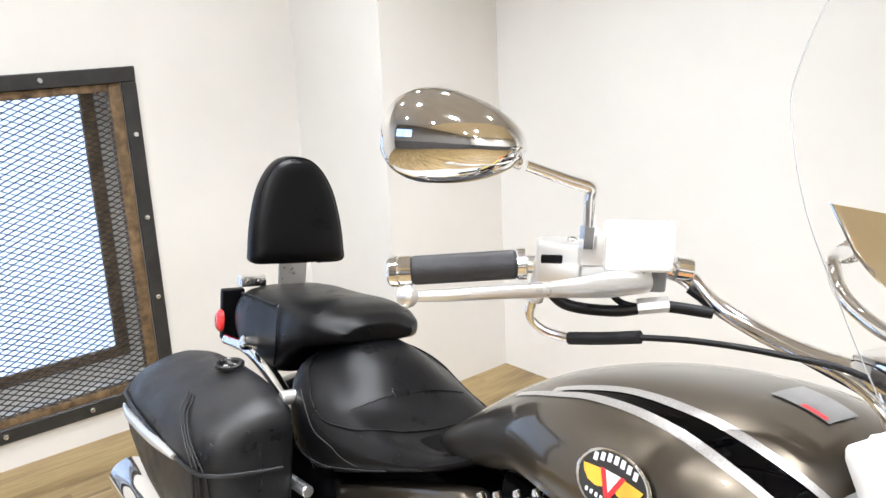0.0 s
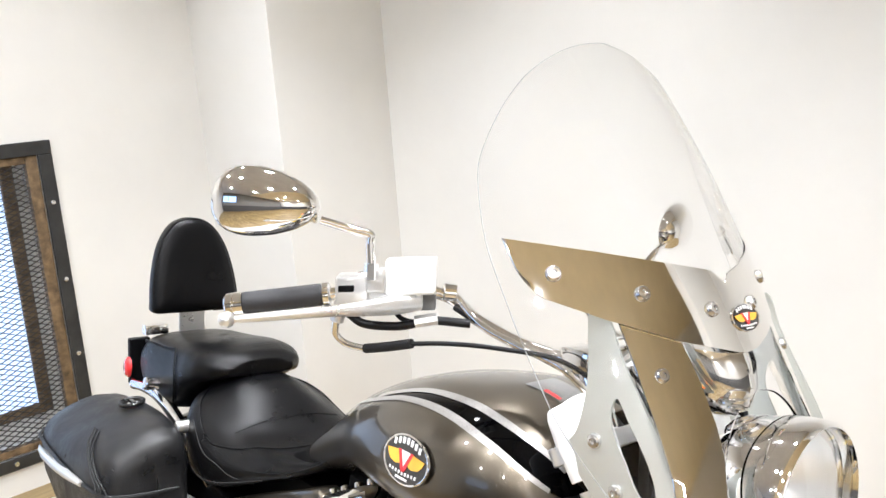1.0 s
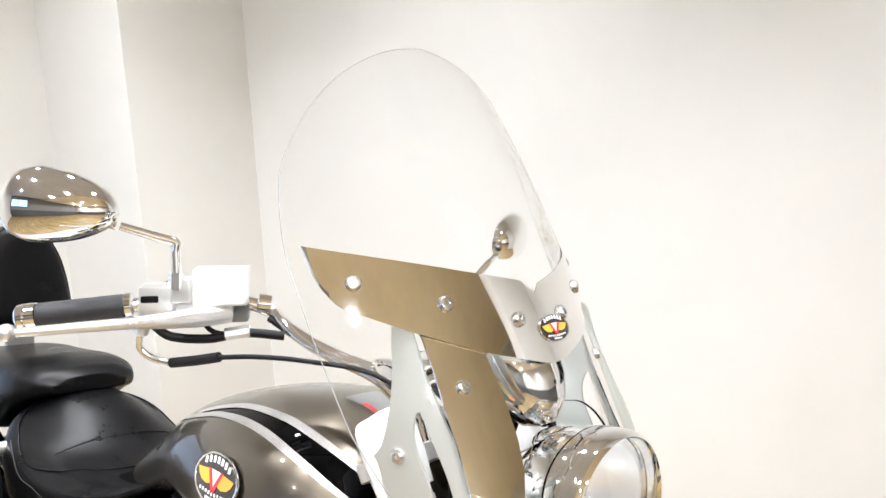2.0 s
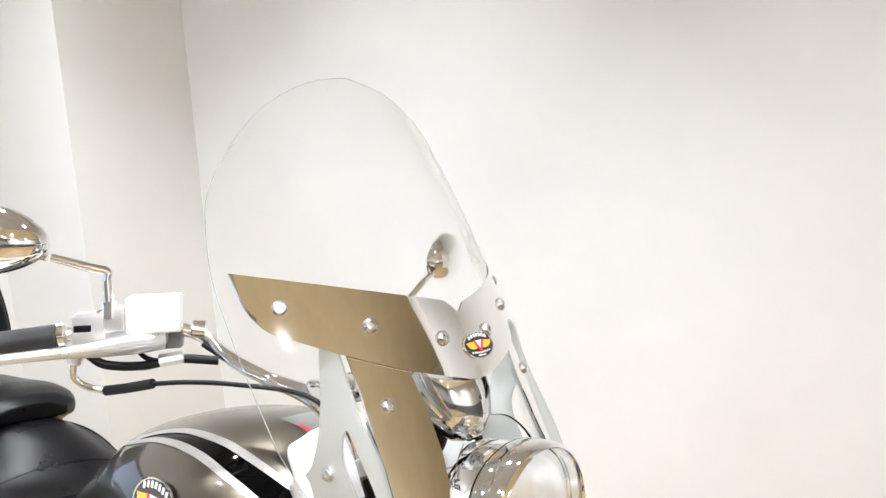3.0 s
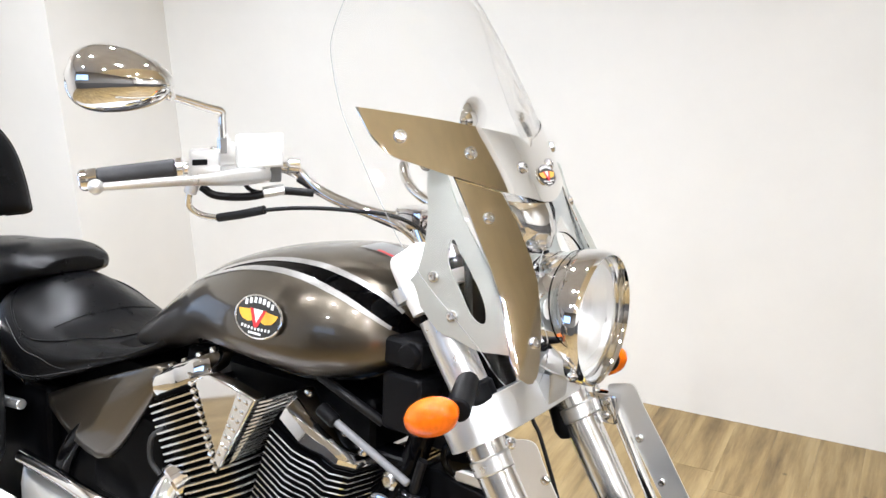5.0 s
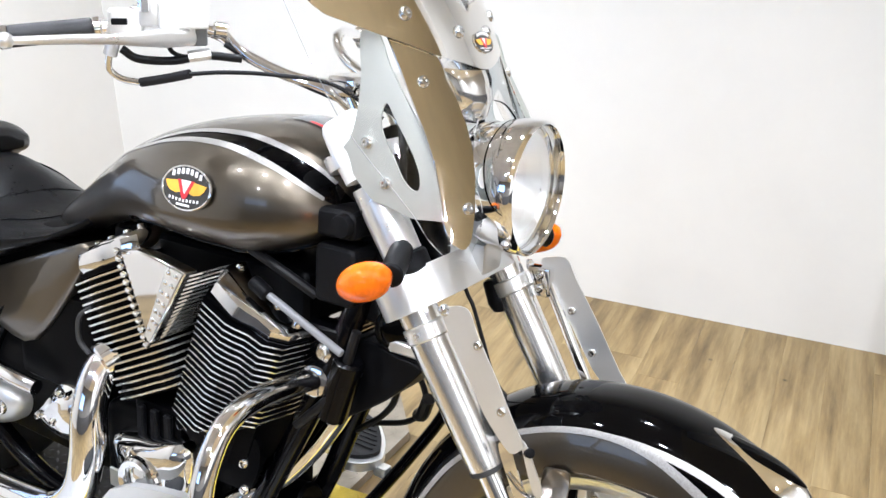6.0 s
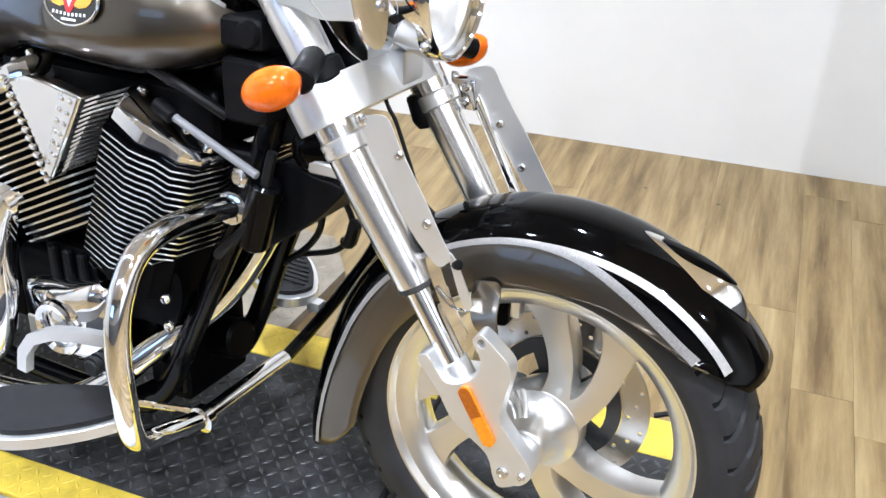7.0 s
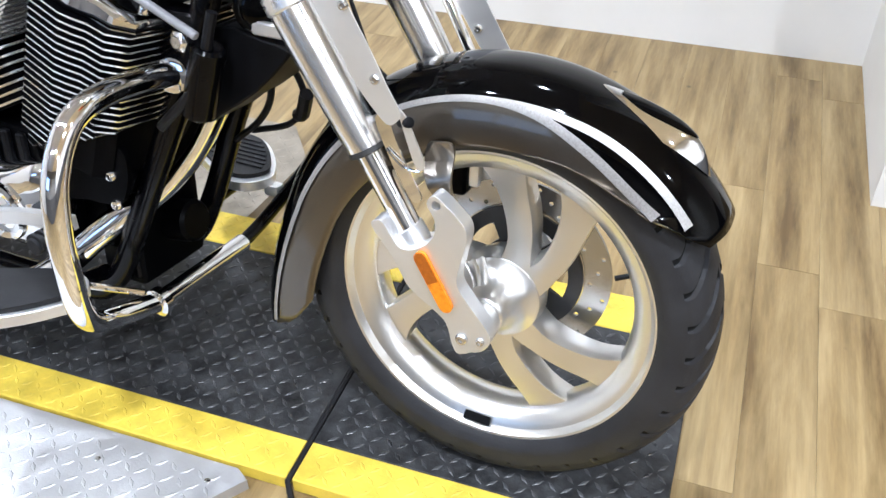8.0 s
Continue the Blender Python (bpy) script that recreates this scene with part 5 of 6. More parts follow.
def soft_x(lo, hi, n):
    return [lo + (hi - lo) * (0.5 - 0.5 * math.cos(math.pi * k / n)) for k in range(n + 1)]


ANG = [-180 + 360 * k / 192 for k in range(192)]
# angles of the two stripes along the tank; the band between them is black
STRIPE_LOW = dense([(-0.96, 40), (-0.90, 44), (-0.84, 44), (-0.78, 42), (-0.70, 42.5), (-0.62, 46.5), (-0.55, 52.5), (-0.51, 56.5), (-0.472, 62), (-0.455, 65)])
STRIPE_HIGH = dense([(-0.87, 41.5), (-0.82, 37), (-0.745, 32.5), (-0.70, 32), (-0.66, 33), (-0.60, 35), (-0.54, 38), (-0.50, 39.3), (-0.455, 40)])
rings = [[tank_pt(x, a) for a in ANG] for x in soft_x(-1.20, -0.436, 56)]
tank = part("fuel_tank", loft(rings), [BRONZE, GLOSS_BLACK], bike, "bronze fuel tank with black bands and silver stripes", BODY, smooth=60)
for p in tank.data.polygons:
    c = BODY.inverted() @ p.center
    top, bot, half = gridlay(T_TOP, c.x), gridlay(T_BOT, c.x), gridlay(T_HALF, c.x)
    mid = bot + 0.40 * (top - bot)
    if c.z > mid:
        q = min(abs(c.y) / max(half, 1e-3), 1.0) ** (2.25 / 2)
        ang = math.degrees(math.asin(q))
        if c.z < mid + 0.02 * (top - mid):
            ang = 89
        if gridlay(STRIPE_HIGH, c.x) < ang < gridlay(STRIPE_LOW, c.x) and c.x > -0.84:
            p.material_index = 1


def tank_stripe(ang_of, x0, x1, width, sides=(1, -1)):
    bm = bmesh.new()
    for s in sides:
        rows = []
        for x in soft_x(x0, x1, 40):
            a = ang_of(x)
            rows.append([tank_pt(x, s * (a + d), 0.0012) for d in (-width, -width / 3, width / 3, width)])
        loft(rows, caps=False, closed=False, bm=bm)
    return bm


for s in (1, -1):
    part("stripe", tank_stripe(lambda x: gridlay(STRIPE_LOW, x), -0.96, -0.458, 2.3, (s,)), SILVER_STRIPE, tank, "silver painted stripe", BODY, smooth=60)
    part("stripe", tank_stripe(lambda x: gridlay(STRIPE_HIGH, x), -0.86, -0.458, 2.2, (s,)), SILVER_STRIPE, tank, "silver painted stripe", BODY, smooth=60)
for s in (1, -1):
    c = tank_pt(-0.666, s * 79, 0.0005)
    du = tank_pt(-0.646, s * 79) - tank_pt(-0.686, s * 79)
    dv = tank_pt(-0.666, s * 70) - tank_pt(-0.666, s * 87)
    n = du.cross(dv) if s > 0 else dv.cross(du)
    if n.y * s > 0:
        n = -n
    badge(tank, BODY @ emblem_pose(c + n.normalized() * 0.0012, n, dv), 0.058, 0.035)
seam = []
for x in soft_x(-1.0, -0.445, 40):
    seam.append(tank_pt(x, 142, 0.002))
part("tank_seam", tube(seam, 0.0035, 8, 0), GLOSS_BLACK, tank, "rolled lower tank seam", BODY)
part("dash_plate", loft([[tank_pt(x, a, 0.0016) for a in np.linspace(-6, 8, 7).tolist()] for x in soft_x(-0.595, -0.525, 8)], caps=False, closed=False), DASH, tank, "grey warning label", BODY)
part("label_bar", loft([[tank_pt(x, a, 0.0022) for a in np.linspace(5.5, 7.5, 4).tolist()] for x in soft_x(-0.560, -0.530, 6)], caps=False, closed=False), BADGE_RED, tank, "red printed bar", BODY)

# -- rider's seat --
ST = [  # x, half-width, centre height, bolster height, lower edge
    (-1.605, 0.110, 0.785, 0.770, 0.690), (-1.575, 0.150, 0.806, 0.778, 0.640), (-1.53, 0.172, 0.815, 0.770, 0.612), (-1.48, 0.180, 0.814, 0.757, 0.600), (-1.43, 0.181, 0.790, 0.741, 0.602),
    (-1.38, 0.179, 0.748, 0.729, 0.612), (-1.33, 0.174, 0.720, 0.722, 0.630), (-1.26, 0.164, 0.703, 0.715, 0.658), (-1.19, 0.150, 0.702, 0.718, 0.685), (-1.12, 0.130, 0.722, 0.732, 0.708),
    (-1.06, 0.108, 0.758, 0.760, 0.735), (-1.00, 0.086, 0.806, 0.800, 0.775), (-0.965, 0.060, 0.842, 0.836, 0.812)]


def seat_ring(x):
    w, zc, zr, zb = (gridlay([(s[0], s[k]) for s in ST], x) for k in (1, 2, 3, 4))
    half = [(0.0, zc), (0.28 * w, zc + 0.02 * (zr - zc)), (0.52 * w, zc + 0.45 * (zr - zc)), (0.70 * w, zr + 0.002), (0.84 * w, zr - 0.006), (0.94 * w, zr - 0.10 * (zr - zb) - 0.012), (1.0 * w, zr - 0.35 * (zr - zb)), (1.0 * w, zr - 0.6 * (zr - zb)), (0.95 * w, zb + 0.08 * (zr - zb)), (0.88 * w, zb)]
    pts = [(x, -y, z) for y, z in half] + [(x, y, z) for y, z in half[::-1] if y > 0]
    return pts


seat = part("rider_seat", loft([seat_ring(x) for x in soft_x(-1.605, -0.965, 40)]), LEATHER, bike, "black leather rider's seat with stitched seams", BODY, smooth=80)
sub = seat.modifiers.new("soft", "SUBSURF")
sub.levels = sub.render_levels = 1


def on_seat(x, k, lift=0.0008):
    r = seat_ring(x)
    return Vector(r[int(k)]).lerp(Vector(r[int(k) + 1]), k % 1) + Vector((0, 0, lift))


seam_path = [on_seat(x, k) for x, k in ((-1.585, 1.6), (-1.565, 2.7), (-1.53, 3.6), (-1.49, 4.25), (-1.45, 4.8), (-1.40, 4.95), (-1.355, 4.5), (-1.315, 3.8), (-1.295, 2.6), (-1.285, 1.4), (-1.28, 0.0))]
seam_path += [Vector((p.x, -p.y, p.z)) for p in seam_path[-2::-1]]
part("piping", tube(seam_path, 0.0020, 8, 4), LEATHER, seat, "raised seam round the seat pad", BODY)
cross = [Vector(seat_ring(-1.375)[k]) + Vector((0, 0, 0.001)) for k in (3, 2, 1, 0)] + [Vector(seat_ring(-1.375)[-k]) + Vector((0, 0, 0.001)) for k in (1, 2, 3)]
part("piping", tube(cross, 0.0011, 8, 4), LEATHER, seat, "raised seat piping", BODY)


def stitches(path, length=0.0045, gap=0.0035, r=0.0008):
    """A row of thread stitches along a path, as one mesh."""
    bm = bmesh.new()
    d = 0.0
    pts = smooth_path(path, 6)
    acc, on, last = 0.0, True, pts[0]
    for p, q in zip(pts, pts[1:]):
        seg = (q - p).length
        t = 0.0
        while t < seg:
            a = p.lerp(q, t / seg)
            b = p.lerp(q, min((t + length) / seg, 1.0))
            if (b - a).length > 0.001:
                tube([a, b], r, 5, 0, bm)
            t += length + gap
    return bm


THREAD = material("grey_thread", (0.055, 0.055, 0.055), 0.7)
side_line = [Vector(seat_ring(x)[7]).lerp(Vector(seat_ring(x)[8]), 0.7) + Vector((0, -0.001, 0)) for x in np.linspace(-1.52, -1.20, 14).tolist()]
st = part("seat_stitching", stitches(side_line), THREAD, seat, "row of grey stitches", BODY, smooth=0)
st["kind"] = "stuff"
diag = [Vector(seat_ring(x)[int(k)]).lerp(Vector(seat_ring(x)[int(k) + 1]), k % 1) + Vector((0, -0.0012, 0)) for x, k in ((-1.50, 4.9), (-1.47, 5.2), (-1.41, 6.0), (-1.35, 6.3), (-1.30, 7.1), (-1.24, 8.6))]
st = part("seat_stitching", stitches(diag), THREAD, seat, "row of grey stitches", BODY, smooth=0)
st["kind"] = "stuff"

# -- pillion seat --
PT = [(-2.01, 0.085, 0.800, 0.765), (-1.99, 0.115, 0.825, 0.735), (-1.95, 0.130, 0.843, 0.712), (-1.88, 0.138, 0.852, 0.696), (-1.80, 0.140, 0.857, 0.686), (-1.74, 0.140, 0.862, 0.686), (-1.69, 0.140, 0.868, 0.715), (-1.64, 0.140, 0.873, 0.760), (-1.58, 0.134, 0.874, 0.790), (-1.53, 0.112, 0.864, 0.805), (-1.505, 0.080, 0.850, 0.815)]


def pillion_ring(x):
    w, zt, zb = (gridlay([(s[0], s[k]) for s in PT], x) for k in (1, 2, 3))
    half = [(0.0, zt), (0.4 * w, zt - 0.001), (0.68 * w, zt - 0.006), (0.86 * w, zt - 0.018), (0.97 * w, zt - 0.36 * (zt - zb)), (1.0 * w, zt - 0.62 * (zt - zb)), (0.96 * w, zb + 0.10 * (zt - zb)), (0.86 * w, zb)]
    return [(x, -y, z) for y, z in half] + [(x, y, z) for y, z in half[::-1] if y > 0]


pillion = part("pillion_seat", loft([pillion_ring(x) for x in soft_x(-2.01, -1.505, 34)]), LEATHER, bike, "black leather pillion seat", BODY, smooth=80)
sub = pillion.modifiers.new("soft", "SUBSURF")
sub.levels = sub.render_levels = 1
part("piping", tube([Vector(pillion_ring(x)[3]) + Vector((0, -0.001, 0.001)) for x in np.linspace(-1.98, -1.72, 20).tolist()] + [Vector(pillion_ring(-1.69)[4]) + Vector((0, -0.001, 0)), Vector(pillion_ring(-1.68)[5]) + Vector((0, -0.001, 0)), Vector(pillion_ring(-1.70)[6]) + Vector((0, -0.001, 0))], 0.0020, 8, 2), LEATHER, pillion, "raised seat piping", BODY)

# -- backrest --
arch = curve_outline([(-0.112, 0.0), (-0.115, 0.03), (-0.108, 0.095), (-0.090, 0.165), (-0.060, 0.215), (-0.024, 0.238), (0.024, 0.238), (0.060, 0.215), (0.090, 0.165), (0.108, 0.095), (0.115, 0.03), (0.112, 0.0), (0.06, -0.004), (0.0, -0.005), (-0.06, -0.004)], 4)


def pad_rings(depths):
    rings = []
    for d, shrink in depths:
        ring = []
        for u, v in arch:
            cu, cv = u * shrink, 0.105 + (v - 0.105) * shrink
            lean = -0.16 * cv
            ring.append((-1.90 + d + lean, cu, 0.906 + cv))
        rings.append(ring)
    return rings


back = part("backrest", loft(pad_rings([(-0.030, 0.88), (-0.026, 0.96), (-0.016, 1.0), (0.006, 1.0), (0.017, 0.97), (0.024, 0.88), (0.028, 0.70), (0.030, 0.35)])), LEATHER, bike, "padded black leather backrest", BODY, smooth=60)
edge = [(-1.90 + 0.0135 - 0.16 * (0.105 + (v - 0.105) * 0.985), u * 0.985, 0.906 + 0.105 + (v - 0.105) * 0.985) for u, v in arch[4:-10]]
part("piping", tube(edge, 0.0026, 8, 0), LEATHER, back, "raised edge piping", BODY)
part("post", box((-1.925, -0.036, 0.80), (-1.917, 0.036, 0.935), 0.003, 1), BRUSHED, back, "flat silver backrest post", BODY)
part("rail_clamp", box((-1.985, -0.112, 0.836), (-1.955, -0.050, 0.862), 0.005, 2), CHROME, back, "chrome rack clamp", BODY)
for y in (-0.097, -0.068):
    part("bolt", bolt((-1.954, y, 0.849), (1, 0, 0), 0.007, 0.004), BOLT, back, "", BODY)

# -- rear light bracket --
tail = part("rear_reflector_bracket", box((-2.055, -0.128, 0.690), (-2.035, -0.072, 0.815), 0.003, 1), PLASTIC, bike, "black bracket with a round red reflector", BODY)
part("red_reflector", lathe([(0.001, 0.010), (0.018, 0.009), (0.026, 0.004), (0.028, 0.0), (0.028, -0.004), (0.001, -0.004)], (-2.045, -0.130, 0.737), (-0.12, -0.99, 0.05), 28), REDLENS, tail, "round red lens", BODY)

# -- rear fender, wheel --
rear = part("rear_wheel", lathe([(0.235, -0.075), (0.24, -0.07), (0.21, -0.04), (0.20, 0.0), (0.21, 0.04), (0.24, 0.07), (0.235, 0.075), (0.19, 0.02), (0.19, -0.02)], (-1.666, 0, AX), (0, 1, 0), 48, True), RIM_POLISH, bike, "machined aluminium rear wheel", BODY)
part("tyre", tyre_mesh((-1.666, 0, AX), 0.185, 0.318, 0.232, False, 120, 20), RUBBER, rear, "black road tyre", BODY, smooth=50)
rows = []
for k in range(41):
    a = radians(20 + 150 * k / 40)
    rows.append([(-1.666 + r * math.cos(a), y, AX + r * math.sin(a)) for y, r in ((-0.115, 0.29), (-0.112, 0.335), (-0.095, 0.36), (-0.05, 0.375), (0, 0.38), (0.05, 0.375), (0.095, 0.36), (0.112, 0.335), (0.115, 0.29))])
rf = part("rear_fender", loft(rows, caps=False, closed=False), GLOSS_BLACK, bike, "gloss black rear fender", BODY, smooth=60)
part("fender_rail", tube([(-2.0, -0.125, 0.70), (-1.85, -0.13, 0.715), (-1.72, -0.135, 0.70), (-1.58, -0.14, 0.66), (-1.45, -0.14, 0.60)], 0.016, 12, 5), CHROME, rf, "chrome fender rail", BODY)
part("bag_bracket", rod((-1.525, -0.15, 0.715), (-1.525, -0.195, 0.715), 0.014, 16, 0.003), BRUSHED, rf, "", BODY)
part("bag_bracket", rod((-1.80, -0.13, 0.745), (-1.80, -0.17, 0.75), 0.016, 16, 0.003), CHROME, rf, "", BODY)

# -- right saddlebag --
BG = [  # x, outer y, inner y, outer top, inner top, bottom
    (-2.045, 0.300, 0.235, 0.585, 0.615, 0.520), (-2.030, 0.345, 0.205, 0.612, 0.655, 0.460), (-1.98, 0.368, 0.185, 0.642, 0.692, 0.420), (-1.88, 0.376, 0.178, 0.660, 0.716, 0.395), (-1.75, 0.379, 0.176, 0.668, 0.730, 0.385),
    (-1.64, 0.378, 0.176, 0.672, 0.735, 0.388), (-1.56, 0.375, 0.178, 0.672, 0.733, 0.395), (-1.51, 0.369, 0.181, 0.671, 0.724, 0.405), (-1.48, 0.358, 0.186, 0.664, 0.708, 0.42), (-1.467, 0.338, 0.194, 0.644, 0.685, 0.44), (-1.463, 0.300, 0.215, 0.598, 0.635, 0.48)]


def bag_ring(x, grow=0.0):
    yo, yi, zo, zi, zb = (gridlay([(s[0], s[k]) for s in BG], x) for k in range(1, 6))
    yo, zo, zi = yo + grow, zo + grow, zi + grow
    pts = [(yi, zb), (yi, zb + 0.5 * (zi - zb)), (yi, zi - 0.03), (yi + 0.012, zi - 0.006), (yi + 0.05, zi + 0.002), (yi + 0.5 * (yo - yi), zi - 0.18 * (zi - zo)), (yo - 0.055, zo + 0.026), (yo - 0.02, zo + 0.006), (yo - 0.004, zo - 0.025), (yo, zo - 0.06), (yo - 0.004, zb + 0.45 * (zo - zb)), (yo - 0.03, zb + 0.04), (yo - 0.06, zb + 0.004), (yi + 0.03, zb)]
    return [(x, -y, z) for y, z in pts]


bag = part("saddlebag", loft([bag_ring(x) for x in soft_x(-2.045, -1.463, 36)]), BAG_LEATHER, bike, "scuffed black leather saddlebag with a hard lid", BODY, smooth=80)
sub = bag.modifiers.new("soft", "SUBSURF")
sub.levels = sub.render_levels = 1
# lid edge, belts of stitching, latch and chrome strip
lid = []
for x in soft_x(-2.03, -1.467, 30):
    r = bag_ring(x)
    a, b = Vector(r[9]), Vector(r[10])
    lid.append(Vector((x, a.y - 0.002, 0.607)))
lid += [Vector((-1.461, -0.31, 0.606)), Vector((-1.460, -0.26, 0.604)), Vector((-1.462, -0.215, 0.603))]
part("lid_edge", tube(lid, 0.0045, 8, 2), BAG_LEATHER, bag, "rolled lower edge of the lid", BODY)
CORNER = ((-1.66, 6), (-1.60, 7), (-1.535, 8), (-1.494, 9), (-1.488, 10), (-1.488, 11))
for d in (-0.016, 0.0, 0.016):
    part("seam_rib", tube([Vector(bag_ring(x + d)[k]) + Vector((0.001, -0.001, 0.001)) for x, k in CORNER], 0.0024, 8, 4), BAG_LEATHER, bag, "stitched leather rib", BODY)
st = part("bag_stitching", stitches([Vector(bag_ring(x - 0.008)[k]) + Vector((0.001, -0.0015, 0.0015)) for x, k in CORNER]), THREAD, bag, "row of grey stitches", BODY, smooth=0)
st["kind"] = "stuff"
latch = part("latch_ring", lathe([(0.030, 0.0), (0.030, 0.006), (0.026, 0.009), (0.021, 0.006), (0.020, -0.004)], (-1.690, -0.236, 0.7365), (0, -0.12, 0.99), 32), BAG_LEATHER, bag, "recessed lid lock", BODY)
part("lock", lathe([(0.001, 0.004), (0.010, 0.0035), (0.019, 0.001), (0.020, -0.003), (0.001, -0.003)], (-1.690, -0.236, 0.7365), (0, -0.12, 0.99), 24), CHROME, latch, "dark chrome lock barrel", BODY)
part("lock_slot", box((-1.704, -0.241, 0.740), (-1.676, -0.231, 0.744), 0.001, 1), BADGE_BLACK, latch, "", BODY)
strip = [Vector((x, bag_ring(x)[9][1] - 0.005, 0.576 + 0.08 * (x + 1.99))) for x in np.linspace(-1.99, -1.58, 12).tolist()]
part("trim_strip", tube(strip, [0.003, 0.011, 0.012, 0.011, 0.006], 10, 3), SATIN, bag, "bright oblong trim strip", BODY)

# -- muffler, exhaust --
ex = part("muffler", tube([(-1.10, -0.215, 0.175), (-1.25, -0.225, 0.185), (-1.40, -0.235, 0.195), (-2.0, -0.275, 0.258), (-2.15, -0.285, 0.280), (-2.24, -0.29, 0.290)], [0.030, 0.045, 0.052, 0.054, 0.054, 0.053], 28, 4), CHROME, bike, "long chrome muffler", BODY)
part("header_pipe", tube([(-0.885, -0.12, 0.545), (-0.905, -0.18, 0.530), (-0.900, -0.215, 0.46), (-0.900, -0.225, 0.38), (-0.925, -0.228, 0.30), (-0.985, -0.228, 0.245), (-1.08, -0.225, 0.215), (-1.22, -0.225, 0.200)], [0.028, 0.030, 0.031, 0.031, 0.031, 0.031, 0.031, 0.031], 24, 6), CHROME, ex, "chrome exhaust header", BODY)
part("header_pipe", tube([(-0.525, 0.00, 0.615), (-0.490, 0.0, 0.600), (-0.480, 0.0, 0.555), (-0.512, 0.0, 0.490), (-0.556, -0.01, 0.420), (-0.602, -0.045, 0.358), (-0.642, -0.085, 0.325), (-0.685, -0.120, 0.282), (-0.735, -0.152, 0.232), (-0.82, -0.19, 0.185), (-1.0, -0.215, 0.165), (-1.2, -0.220, 0.165)], 0.0235, 22, 6), CHROME, ex, "chrome exhaust header", BODY)
part("heat_shield", tube([(-0.93, -0.243, 0.16), (-1.02, -0.247, 0.152), (-1.2, -0.25, 0.15), (-1.5, -0.26, 0.17)], [0.024, 0.028, 0.03, 0.03], 20, 4), CHROME, ex, "chrome exhaust shield", BODY)
part("header_flange", rod((-0.895, -0.155, 0.548), (-0.905, -0.185, 0.535), 0.036, 24, 0.004), CHROME, ex, "", BODY)

# -- engine --
engine = part("engine_case", box((-0.98, -0.135, 0.225), (-0.735, 0.135, 0.43), 0.035, 4), CYL_BLACK, bike, "black and chrome V-twin engine", BODY)


def fin_outline(half_p, half_y):
    o = [(-half_p, -half_y * 0.45), (-half_p * 0.96, -half_y * 0.78), (-half_p * 0.72, -half_y * 0.97), (-half_p * 0.1, -half_y), (half_p * 0.10, -half_y * 0.975), (half_p * 0.30, -half_y * 0.935), (half_p * 0.62, -half_y * 0.925), (half_p * 0.88, -half_y * 0.81), (half_p, -half_y * 0.45)]
    return o + [(p, -y) for p, y in o[::-1]]


def cylinder(bottom, up, across, length, half_p, half_y, count, name, short=0):
    """A finned cylinder: a dark barrel with bright-edged fins, each fin its own piece."""
    up, across = Vector(up).normalized(), Vector(across).normalized()
    spot = lambda p, y, h: Vector((bottom[0], 0, bottom[1])) + across * p + Vector((0, y, 0)) + up * h
    rings = [[spot(p * 0.86, y * 0.90, h) for p, y in fin_outline(half_p, half_y)] for h in (0.0, length * 0.5, length)]
    body = part(name, loft(rings), CYL_BLACK, bike, "black barrel with bright machined fins", BODY)
    pitch = length / count
    for k in range(count):
        h = (k + 0.5) * pitch
        o = [(min(p, half_p * (0.17 * (k - short) + 1.0)), y) for p, y in fin_outline(half_p, half_y)]
        wob = 1.0 if k > count * 0.12 else 0.94
        bm = loft([[spot(p * wob * q, y * wob * q, h + d) for p, y in o] for d, q in ((-0.0020, 0.975), (-0.0017, 0.995), (0.0017, 1.0), (0.0020, 0.98))])
        bm.normal_update()
        for f in bm.faces:
            f.material_index = 1 if abs(f.normal.dot(up)) > 0.72 else 0
        part("fin", bm, [FIN, CYL_BLACK], body, "", BODY, smooth=40)
    return spot, body


front_at, front_cyl = cylinder((-0.668, 0.444), (0.34, 0, 0.94), (0.94, 0, -0.34), 0.266, 0.096, 0.190, 23, "front_cylinder", 9)
rear_at, rear_cyl = cylinder((-0.812, 0.492), (-0.42, 0, 0.907), (0.907, 0, 0.42), 0.232, 0.098, 0.185, 18, "rear_cylinder")


def head(spot, h0, h1, half_p, half_y, parent, black=0.008, fall=0.0):
    """A rocker cover on a cylinder; its top falls away towards the front."""
    top = lambda p, h: h - (fall * (p / half_p + 1) / 2 if h > h0 + black else 0.0)
    part("gasket_band", loft([[spot(p * q, y * q, h) for p, y in fin_outline(half_p, half_y)] for h, q in ((h0, 0.97), (h0 + black, 0.97))]), CYL_BLACK, parent, "black head band", BODY)
    part("rocker_cover", loft([[spot(p * q, y * q, top(p, h)) for p, y in fin_outline(half_p, half_y)] for h, q in ((h0 + black, 0.93), (h0 + black + 0.012, 0.955), (h1 - 0.010, 0.93), (h1 - 0.003, 0.88), (h1, 0.80))]), CHROME, parent, "chrome rocker cover", BODY)
    for p in (-0.7, -0.25, 0.25, 0.7):
        c = spot(p * half_p, -half_y * 0.62, top(p * half_p, h1) - 0.002)
        up = spot(0, 0, 1) - spot(0, 0, 0)
        part("cover_bolt", bolt(c, up, 0.009, 0.010), CHROME, parent, "", BODY)


head(front_at, 0.266, 0.312, 0.098, 0.185, front_cyl, 0.004, 0.028)
head(rear_at, 0.232, 0.285, 0.096, 0.178, rear_cyl)
# V-shaped cover between the cylinders
vee = [(-0.823, 0.762), (-0.785, 0.772), (-0.73, 0.768), (-0.668, 0.757), (-0.711, 0.687), (-0.757, 0.614)]
